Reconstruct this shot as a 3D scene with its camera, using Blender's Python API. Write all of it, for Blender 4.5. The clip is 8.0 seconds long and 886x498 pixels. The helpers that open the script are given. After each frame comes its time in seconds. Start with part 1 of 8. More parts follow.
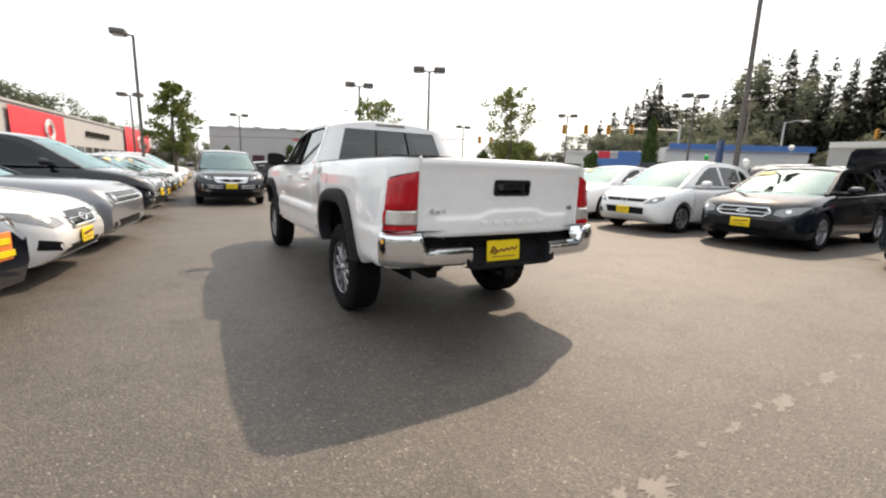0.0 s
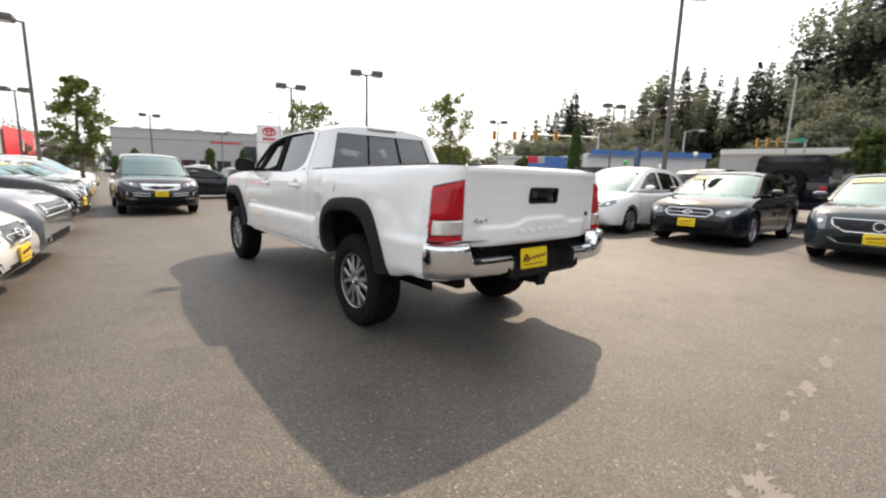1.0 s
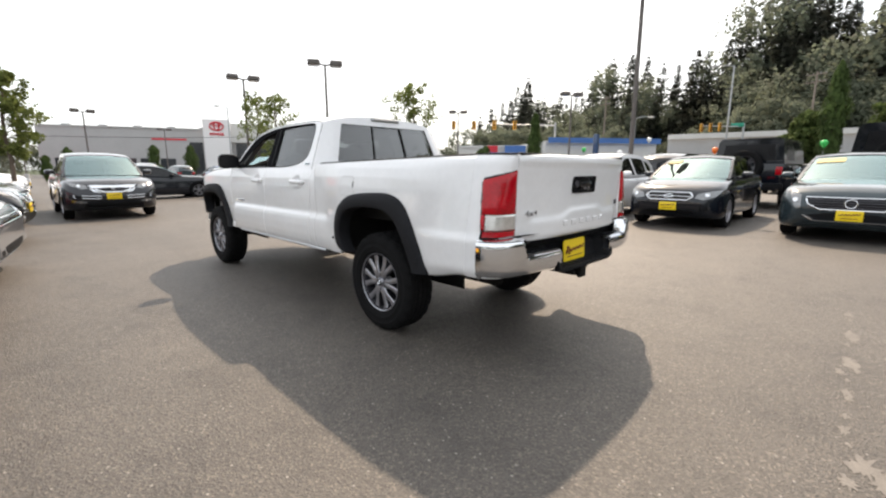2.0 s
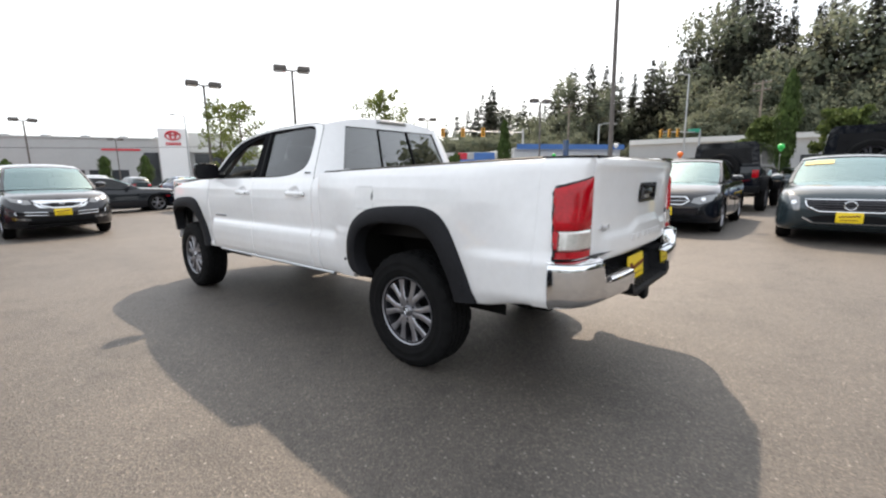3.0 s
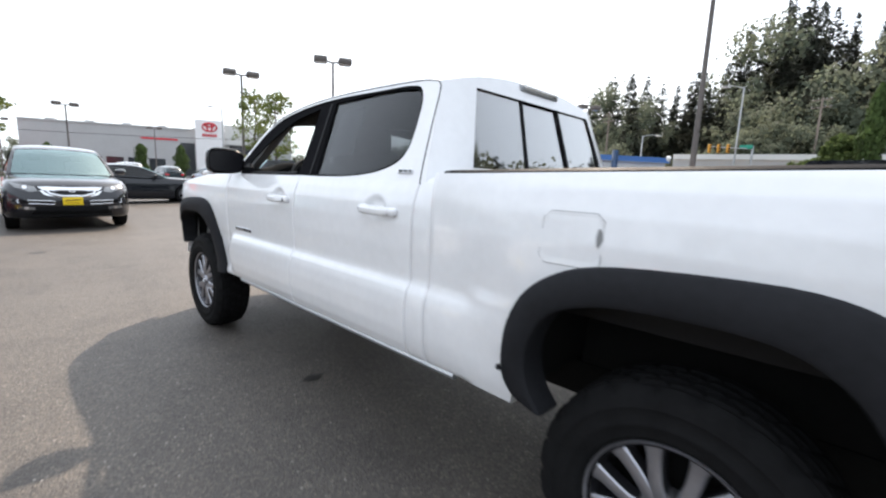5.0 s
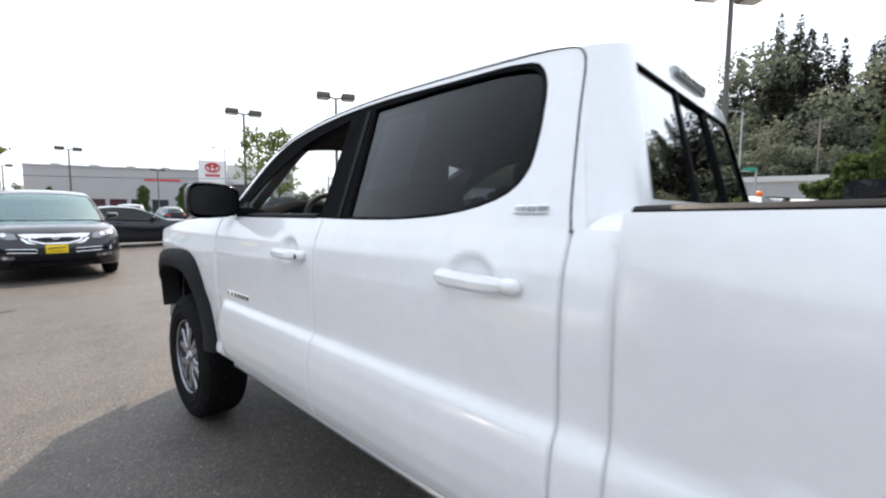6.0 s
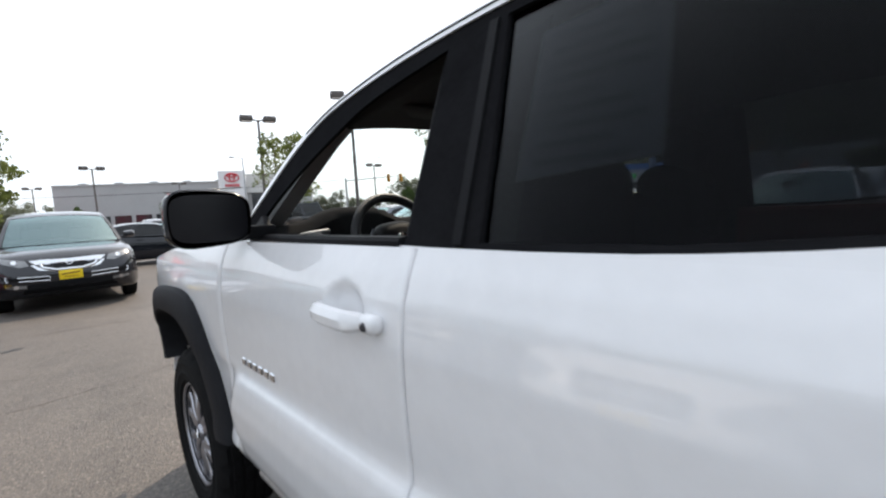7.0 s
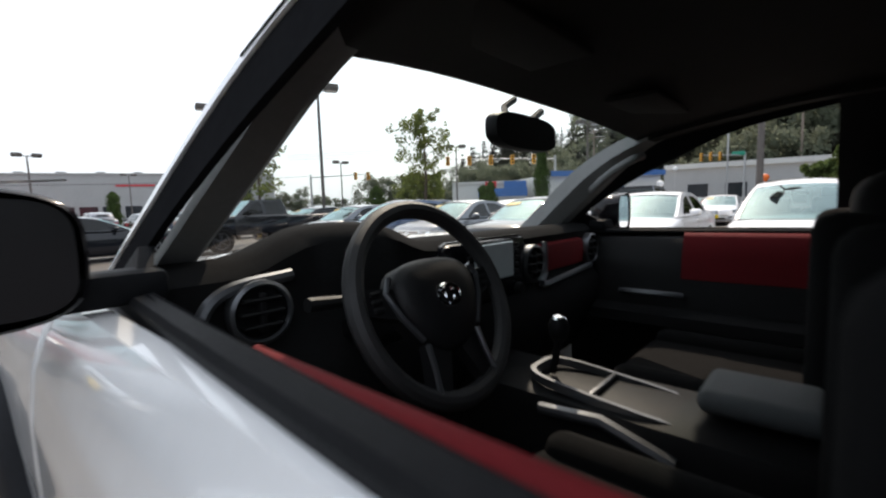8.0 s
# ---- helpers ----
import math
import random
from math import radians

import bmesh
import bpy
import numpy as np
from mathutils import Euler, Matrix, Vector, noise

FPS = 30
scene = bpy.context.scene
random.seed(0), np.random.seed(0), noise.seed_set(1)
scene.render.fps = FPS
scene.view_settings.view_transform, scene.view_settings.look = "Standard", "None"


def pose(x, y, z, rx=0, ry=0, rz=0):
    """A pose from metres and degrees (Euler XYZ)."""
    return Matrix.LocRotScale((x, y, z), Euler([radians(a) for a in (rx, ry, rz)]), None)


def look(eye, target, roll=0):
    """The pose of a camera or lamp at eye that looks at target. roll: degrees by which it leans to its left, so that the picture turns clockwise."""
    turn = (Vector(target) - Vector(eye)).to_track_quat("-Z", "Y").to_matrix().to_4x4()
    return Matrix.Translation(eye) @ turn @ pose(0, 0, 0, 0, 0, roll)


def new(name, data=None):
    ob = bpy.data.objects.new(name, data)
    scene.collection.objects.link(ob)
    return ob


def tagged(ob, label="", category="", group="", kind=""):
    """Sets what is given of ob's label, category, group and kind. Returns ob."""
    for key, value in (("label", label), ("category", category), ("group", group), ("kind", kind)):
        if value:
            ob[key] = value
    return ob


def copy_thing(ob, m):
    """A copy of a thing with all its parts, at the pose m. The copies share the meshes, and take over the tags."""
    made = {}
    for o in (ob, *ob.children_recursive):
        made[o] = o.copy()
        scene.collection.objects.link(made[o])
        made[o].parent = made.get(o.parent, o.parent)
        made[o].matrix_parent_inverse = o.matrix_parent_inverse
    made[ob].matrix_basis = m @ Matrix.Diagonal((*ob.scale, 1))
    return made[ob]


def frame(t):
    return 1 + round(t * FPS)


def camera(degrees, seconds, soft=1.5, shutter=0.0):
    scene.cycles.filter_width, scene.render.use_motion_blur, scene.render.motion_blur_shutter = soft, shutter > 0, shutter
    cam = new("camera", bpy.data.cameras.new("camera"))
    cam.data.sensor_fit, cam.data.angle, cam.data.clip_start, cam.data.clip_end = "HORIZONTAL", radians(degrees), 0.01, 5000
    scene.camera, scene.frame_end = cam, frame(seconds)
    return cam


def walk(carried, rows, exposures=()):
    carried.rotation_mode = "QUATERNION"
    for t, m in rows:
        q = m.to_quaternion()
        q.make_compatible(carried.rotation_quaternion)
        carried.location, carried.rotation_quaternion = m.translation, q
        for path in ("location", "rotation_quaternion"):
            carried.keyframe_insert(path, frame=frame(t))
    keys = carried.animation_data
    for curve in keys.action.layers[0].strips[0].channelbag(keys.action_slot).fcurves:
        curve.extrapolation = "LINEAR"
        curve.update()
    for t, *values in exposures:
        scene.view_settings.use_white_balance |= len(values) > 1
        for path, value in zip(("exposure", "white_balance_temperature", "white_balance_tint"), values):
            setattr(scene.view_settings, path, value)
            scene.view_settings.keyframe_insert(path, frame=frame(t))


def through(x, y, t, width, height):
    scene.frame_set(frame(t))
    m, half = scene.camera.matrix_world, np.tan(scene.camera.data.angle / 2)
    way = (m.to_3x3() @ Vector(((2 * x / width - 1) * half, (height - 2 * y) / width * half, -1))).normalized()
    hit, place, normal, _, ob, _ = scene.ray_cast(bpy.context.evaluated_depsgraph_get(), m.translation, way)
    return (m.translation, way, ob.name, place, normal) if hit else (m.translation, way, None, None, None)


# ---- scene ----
cam = camera(92.1, 8.0, soft=2.2, shutter=0.35)
PATH = [
    (0, (-0.082, -0.222, 1.257), (0.915, 1.475, 0.9), 1.9),
    (0.5, (-0.399, 0.03, 1.252), (0.718, 1.655, 0.922), 1.9),
    (1, (-0.642, 0.285, 1.258), (0.622, 1.8, 0.931), 1.7),
    (1.5, (-0.85, 0.516, 1.257), (0.513, 1.937, 0.906), 0.4),
    (1.7, (-0.884, 0.623, 1.253), (0.489, 2.032, 0.889), 0.2),
    (2.35, (-0.955, 1.02, 1.255), (0.49, 2.37, 0.905), -0.3),
    (3, (-0.884, 1.488, 1.258), (0.619, 2.766, 0.927), -0.8),
    (3.5, (-0.713, 1.88, 1.267), (0.782, 3.169, 0.943), 1.7),
    (4, (-0.582, 2.309, 1.272), (0.962, 3.544, 0.97), -0.5),
    (4.5, (-0.346, 2.755, 1.264), (1.132, 4.069, 0.962), 0.6),
    (4.7, (-0.255, 2.929, 1.265), (1.184, 4.277, 0.936), 2.6),
    (5.8, (0.172, 3.887, 1.312), (1.589, 5.284, 1.112), -0.1),
    (6, (0.241, 4.041, 1.301), (1.679, 5.42, 1.133), 0.4),
    (6.5, (0.395, 4.459, 1.321), (1.875, 5.787, 1.104), -3.3),
    (7, (0.582, 4.86, 1.342), (1.954, 6.303, 1.154), -3.3),
    (7.4, (0.739, 5.216, 1.339), (2.113, 6.663, 1.201), -3.6),
    (7.5, (0.763, 5.286, 1.353), (2.159, 6.711, 1.201), -4.6),
    (7.8, (0.877, 5.455, 1.382), (2.368, 6.773, 1.181), -3.6),
    (8, (0.966, 5.549, 1.395), (2.449, 6.877, 1.202), -1.8),
]
EXPOSURES = [(0.0, -0.05, 6950, 10), (1.7, 0.02, 6850, 10), (3.0, 0.16, 6600, 10), (3.5, 0.2, 6500, 10), (4.7, 0.2, 6280, 10), (6.0, 0.13, 6250, 10), (6.6, -0.06, 6300, 10), (7.3, -0.2, 6300, 10), (8.0, -0.32, 6350, 10)]
walk(cam, [(t, look(eye, target, roll)) for t, eye, target, roll in PATH], EXPOSURES)


# ---- light: hazy summer sun ahead and to the right of the truck ----
SUN_AZ, SUN_EL = radians(35.0), radians(47.3)      # azimuth from +x towards +y
sun_dir = Vector((math.cos(SUN_AZ) * math.cos(SUN_EL), math.sin(SUN_AZ) * math.cos(SUN_EL), math.sin(SUN_EL)))
sun = new("sun", bpy.data.lights.new("sun", "SUN"))
sun.data.energy, sun.data.angle, sun.data.color = 5.0, radians(0.9), (1.0, 0.82, 0.645)
sun.matrix_world = look(sun_dir * 60, (0, 0, 0))

world = bpy.data.worlds.new("sky")
scene.world = world
world.use_nodes = True
wt = world.node_tree
wt.nodes.clear()
w_out = wt.nodes.new("ShaderNodeOutputWorld")
w_bg = wt.nodes.new("ShaderNodeBackground")
w_haze = wt.nodes.new("ShaderNodeBackground")
w_add = wt.nodes.new("ShaderNodeAddShader")
w_sky = wt.nodes.new("ShaderNodeTexSky")
w_sky.sky_type = "NISHITA"
w_sky.sun_disc = False
w_sky.sun_elevation, w_sky.sun_rotation = SUN_EL, radians(90) - SUN_AZ
w_sky.air_density, w_sky.dust_density, w_sky.ozone_density = 1.0, 5.0, 1.0
w_bg.inputs["Strength"].default_value = 0.07
w_haze.inputs["Color"].default_value = (0.90, 0.95, 1.0, 1)
w_haze.inputs["Strength"].default_value = 1.25
wt.links.new(w_sky.outputs["Color"], w_bg.inputs["Color"])
wt.links.new(w_bg.outputs[0], w_add.inputs[0])
wt.links.new(w_haze.outputs[0], w_add.inputs[1])
wt.links.new(w_add.outputs[0], w_out.inputs["Surface"])


# ---- materials ----
def nodes_of(name):
    m = bpy.data.materials.new(name)
    m.use_nodes = True
    nt = m.node_tree
    return m, nt, nt.nodes["Principled BSDF"]


def noise_node(nt, scale, detail=3.0, rough=0.6, coord="Object"):
    tc = nt.nodes.new("ShaderNodeTexCoord")
    n = nt.nodes.new("ShaderNodeTexNoise")
    n.inputs["Scale"].default_value, n.inputs["Detail"].default_value, n.inputs["Roughness"].default_value = scale, detail, rough
    nt.links.new(tc.outputs[coord], n.inputs["Vector"])
    return n


def ramp_node(nt, src, stops):
    r = nt.nodes.new("ShaderNodeValToRGB")
    el = r.color_ramp.elements
    while len(el) < len(stops):
        el.new(0.5)
    for e, (p, c) in zip(el, stops):
        e.position, e.color = p, (*c, 1) if len(c) == 3 else c
    nt.links.new(src, r.inputs["Fac"])
    return r


def scaled(c, f):
    return tuple(min(1.0, v * f) for v in c)


def mat(name, col, rough=0.5, metal=0.0, var=0.12, scale=6.0, bump=0.0, bscale=80.0, coat=0.0, spec=0.5, rvar=0.08, island=0.0):
    """Principled surface with large soft variation, fine grain and a little roughness change."""
    m, nt, b = nodes_of(name)
    big, fine = noise_node(nt, scale, 3), noise_node(nt, scale * 9, 4)
    mixn = nt.nodes.new("ShaderNodeMath")
    mixn.operation = "MULTIPLY_ADD"
    mixn.inputs[1].default_value = 0.45
    nt.links.new(fine.outputs["Fac"], mixn.inputs[0])
    half = nt.nodes.new("ShaderNodeMath")
    half.operation = "MULTIPLY"
    half.inputs[1].default_value = 0.55
    nt.links.new(big.outputs["Fac"], half.inputs[0])
    nt.links.new(half.outputs[0], mixn.inputs[2])
    r = ramp_node(nt, mixn.outputs[0], [(0.3, scaled(col, 1 - var)), (0.7, scaled(col, 1 + var))])
    out = r.outputs["Color"]
    if island:
        geo = nt.nodes.new("ShaderNodeNewGeometry")
        hsv = nt.nodes.new("ShaderNodeHueSaturation")
        val = nt.nodes.new("ShaderNodeMapRange")
        val.inputs["To Min"].default_value, val.inputs["To Max"].default_value = 1 - island, 1 + island
        nt.links.new(geo.outputs["Random Per Island"], val.inputs["Value"])
        nt.links.new(val.outputs[0], hsv.inputs["Value"])
        nt.links.new(out, hsv.inputs["Color"])
        out = hsv.outputs["Color"]
    nt.links.new(out, b.inputs["Base Color"])
    rr = nt.nodes.new("ShaderNodeMapRange")
    rr.inputs["To Min"].default_value, rr.inputs["To Max"].default_value = max(0.02, rough - rvar), min(1.0, rough + rvar)
    nt.links.new(big.outputs["Fac"], rr.inputs["Value"])
    nt.links.new(rr.outputs[0], b.inputs["Roughness"])
    b.inputs["Metallic"].default_value = metal
    b.inputs["Specular IOR Level"].default_value = spec
    b.inputs["Coat Weight"].default_value = coat
    b.inputs["Coat Roughness"].default_value = 0.03
    if bump:
        bn = noise_node(nt, bscale, 4)
        bu = nt.nodes.new("ShaderNodeBump")
        bu.inputs["Strength"].default_value, bu.inputs["Distance"].default_value = bump, 0.01
        nt.links.new(bn.outputs["Fac"], bu.inputs["Height"])
        nt.links.new(bu.outputs["Normal"], b.inputs["Normal"])
    return m


def paint(name, col, metal=0.0, rough=0.32):
    dark = max(col) < 0.1
    return mat(name, col, rough=rough, metal=metal, var=0.05, scale=2.5, coat=1.0, rvar=0.05, spec=0.1 if dark else 0.5)


def leaf_mat(name, col, through=0.45, island=0.35, scale=1.0):
    """Foliage that lets part of the light through."""
    m = mat(name, col, rough=0.7, var=0.25, scale=scale, island=island, spec=0.12)
    nt = m.node_tree
    b, out = nt.nodes["Principled BSDF"], nt.nodes["Material Output"]
    tl, mix = nt.nodes.new("ShaderNodeBsdfTranslucent"), nt.nodes.new("ShaderNodeMixShader")
    mix.inputs[0].default_value = through
    nt.links.new(b.inputs["Base Color"].links[0].from_socket, tl.inputs["Color"])
    nt.links.new(b.outputs[0], mix.inputs[1])
    nt.links.new(tl.outputs[0], mix.inputs[2])
    nt.links.new(mix.outputs[0], out.inputs["Surface"])
    return m


def glass(name, tint, base=0.06, power=4.5, gloss=(1, 1, 1)):
    m = bpy.data.materials.new(name)
    m.use_nodes = True
    nt = m.node_tree
    nt.nodes.clear()
    out, mix = nt.nodes.new("ShaderNodeOutputMaterial"), nt.nodes.new("ShaderNodeMixShader")
    tr, gl, lw = nt.nodes.new("ShaderNodeBsdfTransparent"), nt.nodes.new("ShaderNodeBsdfGlossy"), nt.nodes.new("ShaderNodeLayerWeight")
    tr.inputs["Color"].default_value = (*tint, 1)
    gl.inputs["Roughness"].default_value = 0.015
    gl.inputs["Color"].default_value = (*gloss, 1)
    lw.inputs["Blend"].default_value = 0.5
    pw, sc = nt.nodes.new("ShaderNodeMath"), nt.nodes.new("ShaderNodeMath")
    pw.operation, sc.operation = "POWER", "MULTIPLY_ADD"
    pw.inputs[1].default_value, sc.inputs[1].default_value, sc.inputs[2].default_value = power, 0.85, base
    nt.links.new(lw.outputs["Facing"], pw.inputs[0])
    nt.links.new(pw.outputs[0], sc.inputs[0])
    nt.links.new(sc.outputs[0], mix.inputs[0])
    nt.links.new(tr.outputs[0], mix.inputs[1])
    nt.links.new(gl.outputs[0], mix.inputs[2])
    nt.links.new(mix.outputs[0], out.inputs["Surface"])
    return m


WHITE = paint("white_paint", (0.80, 0.80, 0.81))
DIRTWHITE = paint("white_paint_dusty", (0.74, 0.74, 0.73), rough=0.4)
BLACKP = paint("black_paint", (0.005, 0.0065, 0.011), rough=0.16)
CHARCOAL = paint("charcoal_paint", (0.018, 0.019, 0.024), metal=0.2, rough=0.2)
SLATE = paint("slate_paint", (0.028, 0.042, 0.05), metal=0.25, rough=0.2)
SILVER = paint("silver_paint", (0.19, 0.20, 0.225), metal=0.5)
REDP = paint("dark_red_paint", (0.16, 0.015, 0.02))
BLUEP = paint("blue_paint", (0.03, 0.07, 0.16), metal=0.2)
TRIM = mat("black_trim", (0.011, 0.0113, 0.0125), rough=0.5, var=0.2, scale=9, bump=0.12, bscale=500, spec=0.05)
FLARE = mat("textured_flare_plastic", (0.017, 0.0175, 0.02), rough=0.65, var=0.25, scale=5, bump=0.15, bscale=700, spec=0.12)
GLOSSBLACK = mat("gloss_black", (0.008, 0.008, 0.010), rough=0.16, var=0.1, scale=4, spec=0.3)
RUBBER = mat("tyre_rubber", (0.010, 0.010, 0.0105), rough=0.85, var=0.35, scale=14, bump=0.2, bscale=160, spec=0.1)
ALLOY = mat("machined_alloy", (0.38, 0.38, 0.41), rough=0.36, metal=0.9, var=0.12, scale=18)
ALLOYDARK = mat("dark_alloy", (0.075, 0.075, 0.085), rough=0.4, metal=0.8, var=0.15, scale=12)
CHROME = mat("chrome", (0.78, 0.79, 0.81), rough=0.07, metal=1.0, var=0.04, scale=5, rvar=0.03)
REDLENS = mat("red_lens", (0.40, 0.003, 0.010), rough=0.12, var=0.4, scale=7, coat=0.5, spec=0.2)
CLEARLENS = mat("clear_lens", (0.62, 0.60, 0.57), rough=0.16, metal=0.55, var=0.25, scale=22, coat=1.0)
YELLOW = mat("yellow_plate", (0.85, 0.62, 0.015), rough=0.35, var=0.06, scale=12)
STICKER = mat("faded_yellow_sticker", (0.62, 0.50, 0.20), rough=0.6, var=0.1, scale=6)
INK = mat("brown_ink", (0.16, 0.03, 0.015), rough=0.5, var=0.1)
ORANGE = mat("orange_plate", (0.75, 0.2, 0.03), rough=0.4, var=0.1)
DARKIN = mat("dark_interior_plastic", (0.012, 0.012, 0.0125), rough=0.5, var=0.2, scale=10, bump=0.1, bscale=300, spec=0.15)
UNDER = mat("underbody", (0.008, 0.0078, 0.0075), rough=0.85, var=0.35, scale=8, spec=0.2)
# Grey cloth set near black: the ceiling's shade is put into this colour.
HEADLINER = mat("darkened_headliner_cloth", (0.013, 0.0127, 0.0123), rough=0.95, var=0.15, scale=20, bump=0.2, bscale=900)
PILLARGREY = mat("grey_pillar_trim", (0.22, 0.222, 0.223), rough=0.75, var=0.1, scale=12, bump=0.1, bscale=500)
SEATCLOTH = mat("charcoal_seat_cloth", (0.008, 0.008, 0.0083), rough=0.95, var=0.2, scale=25, bump=0.35, bscale=700, spec=0.1)
SEATGREY = mat("grey_seat_bolster", (0.026, 0.028, 0.028), rough=0.9, var=0.15, scale=20, bump=0.3, bscale=700, spec=0.1)
RUSTRED = mat("rust_red_trim", (0.13, 0.008, 0.011), rough=0.75, var=0.12, scale=14, bump=0.1, bscale=500, spec=0.15)
SATIN = mat("satin_silver_trim", (0.52, 0.53, 0.55), rough=0.3, metal=0.85, var=0.08)
SATINDARK = mat("dull_silver_trim", (0.15, 0.155, 0.165), rough=0.38, metal=0.75, var=0.1)
SCREENM = mat("display_glass", (0.22, 0.27, 0.285), rough=0.12, var=0.1, scale=3)
GLASS = glass("clear_car_glass", (0.92, 0.955, 0.945), 0.03)
FRAMEBLACK = mat("matte_black_frame", (0.013, 0.0132, 0.0145), rough=0.6, var=0.25, scale=9, bump=0.1, bscale=500, spec=0.0)
DASHPAD = mat("soft_black_dash_pad", (0.017, 0.017, 0.0175), rough=0.9, var=0.2, scale=10, bump=0.15, bscale=300, spec=0.03)
TINT = glass("privacy_glass", (0.36, 0.38, 0.40), 0.005, 3.5)
SCREEN = glass("green_tinted_windscreen", (0.55, 0.68, 0.66), 0.10, 2.2, (0.68, 0.88, 0.88))
REARGLASS = glass("grey_rear_glass", (0.33, 0.35, 0.36), 0.05, 1.6)
PAPER = mat("grey_printed_paper", (0.42, 0.42, 0.425), rough=0.9, var=0.05, scale=8)
INKGREY = mat("grey_print", (0.33, 0.33, 0.335), rough=0.9, var=0.1)
HEADLENS = mat("headlamp_lens", (0.20, 0.205, 0.21), rough=0.12, metal=0.6, var=0.35, scale=16, coat=1.0)
SHADE = glass("windscreen_shade_band", (0.88, 0.94, 0.92), 0.02)
CABTINT = glass("dark_side_glass", (0.13, 0.14, 0.145), 0.04)
# Seat grey raised for the armrest: the light on its top is in the colour.
ARMPAD = mat("lit_armrest_vinyl", (0.075, 0.082, 0.085), rough=0.7, var=0.12, scale=20, bump=0.2, bscale=600)
SCREENM.node_tree.nodes["Principled BSDF"].inputs["Emission Color"].default_value = (0.75, 0.85, 0.9, 1)
SCREENM.node_tree.nodes["Principled BSDF"].inputs["Emission Strength"].default_value = 0.035
MIRROR = mat("mirror_silver", (0.85, 0.86, 0.87), rough=0.02, metal=1.0, var=0.01, rvar=0.01)


def asphalt():
    """Sun-bleached asphalt: broad tone changes, scuffed patches, dark binder, worn stones and scattered pale chips."""
    m, nt, b = nodes_of("weathered_asphalt")
    tc = nt.nodes.new("ShaderNodeTexCoord")

    def times(x, y):
        mul = nt.nodes.new("ShaderNodeMix")
        mul.data_type, mul.blend_type = "RGBA", "MULTIPLY"
        mul.inputs["Factor"].default_value = 1
        nt.links.new(x, mul.inputs["A"])
        nt.links.new(y, mul.inputs["B"])
        return mul.outputs["Result"]

    def cells(scale, rand=1.0):
        v = nt.nodes.new("ShaderNodeTexVoronoi")
        v.inputs["Scale"].default_value, v.inputs["Randomness"].default_value = scale, rand
        nt.links.new(tc.outputs["Object"], v.inputs["Vector"])
        sep = nt.nodes.new("ShaderNodeSeparateColor")
        nt.links.new(v.outputs["Color"], sep.inputs["Color"])
        return v, sep

    def op(kind, x, y):
        n = nt.nodes.new("ShaderNodeMath")
        n.operation = kind
        for sock, val in zip(n.inputs, (x, y)):
            if isinstance(val, float):
                sock.default_value = val
            else:
                nt.links.new(val, sock)
        return n.outputs[0]

    big, mid, fine = noise_node(nt, 0.22, 4, 0.65), noise_node(nt, 1.6, 6, 0.72), noise_node(nt, 70, 3, 0.7)
    base = ramp_node(nt, big.outputs["Fac"], [(0.3, (0.0665, 0.0585, 0.0515)), (0.72, (0.105, 0.093, 0.0815))])
    patch = ramp_node(nt, mid.outputs["Fac"], [(0.33, (0.70, 0.70, 0.71)), (0.48, (0.97, 0.97, 0.97)), (0.72, (1.14, 1.13, 1.12))])
    vor, hue = cells(110)
    stone = ramp_node(nt, hue.outputs["Red"], [(0.0, (0.62, 0.62, 0.63)), (0.40, (0.94, 0.94, 0.94)), (0.84, (1.14, 1.13, 1.11)), (0.97, (1.9, 1.85, 1.75))])
    col = times(times(base.outputs["Color"], patch.outputs["Color"]), stone.outputs["Color"])
    # pale chips: a few cells of a coarser mesh, only near their centres
    chip, pick = cells(38)
    near = ramp_node(nt, chip.outputs["Distance"], [(0.16, (1, 1, 1)), (0.26, (0, 0, 0))])
    some = ramp_node(nt, pick.outputs["Green"], [(0.90, (0, 0, 0)), (0.95, (1, 1, 1))])
    mask = op("MULTIPLY", near.outputs["Color"], some.outputs["Color"])
    mix = nt.nodes.new("ShaderNodeMix")
    mix.data_type = "RGBA"
    nt.links.new(mask, mix.inputs["Factor"])
    nt.links.new(col, mix.inputs["A"])
    mix.inputs["B"].default_value = (0.31, 0.285, 0.255, 1)
    nt.links.new(mix.outputs["Result"], b.inputs["Base Color"])
    rough = ramp_node(nt, hue.outputs["Blue"], [(0.0, (0.50, 0.50, 0.50)), (1.0, (0.72, 0.72, 0.72))])
    nt.links.new(rough.outputs["Color"], b.inputs["Roughness"])
    b.inputs["Specular IOR Level"].default_value = 0.55
    height = op("ADD", op("ADD", vor.outputs["Distance"], fine.outputs["Fac"]), mask)
    bu = nt.nodes.new("ShaderNodeBump")
    bu.inputs["Strength"].default_value, bu.inputs["Distance"].default_value = 0.6, 0.006
    nt.links.new(height, bu.inputs["Height"])
    nt.links.new(bu.outputs["Normal"], b.inputs["Normal"])
    return m


ASPHALT = asphalt()
CRACK = mat("crack_filler", (0.072, 0.062, 0.054), rough=0.7, var=0.3, scale=20)
PALE = mat("pale_worn_asphalt", (0.165, 0.148, 0.130), rough=0.68, var=0.35, scale=14, bump=0.3, bscale=120)
OIL = mat("oil_stain", (0.02, 0.019, 0.018), rough=0.45, var=0.3, scale=12)
CONCRETE = mat("grey_wall_panel", (0.42, 0.42, 0.42), rough=0.85, var=0.07, scale=0.4, bump=0.1, bscale=20)
LIGHTWALL = mat("pale_stucco", (0.62, 0.62, 0.60), rough=0.85, var=0.06, scale=0.4)
REDWALL = mat("red_panel", (0.62, 0.03, 0.045), rough=0.5, var=0.05, scale=0.5)
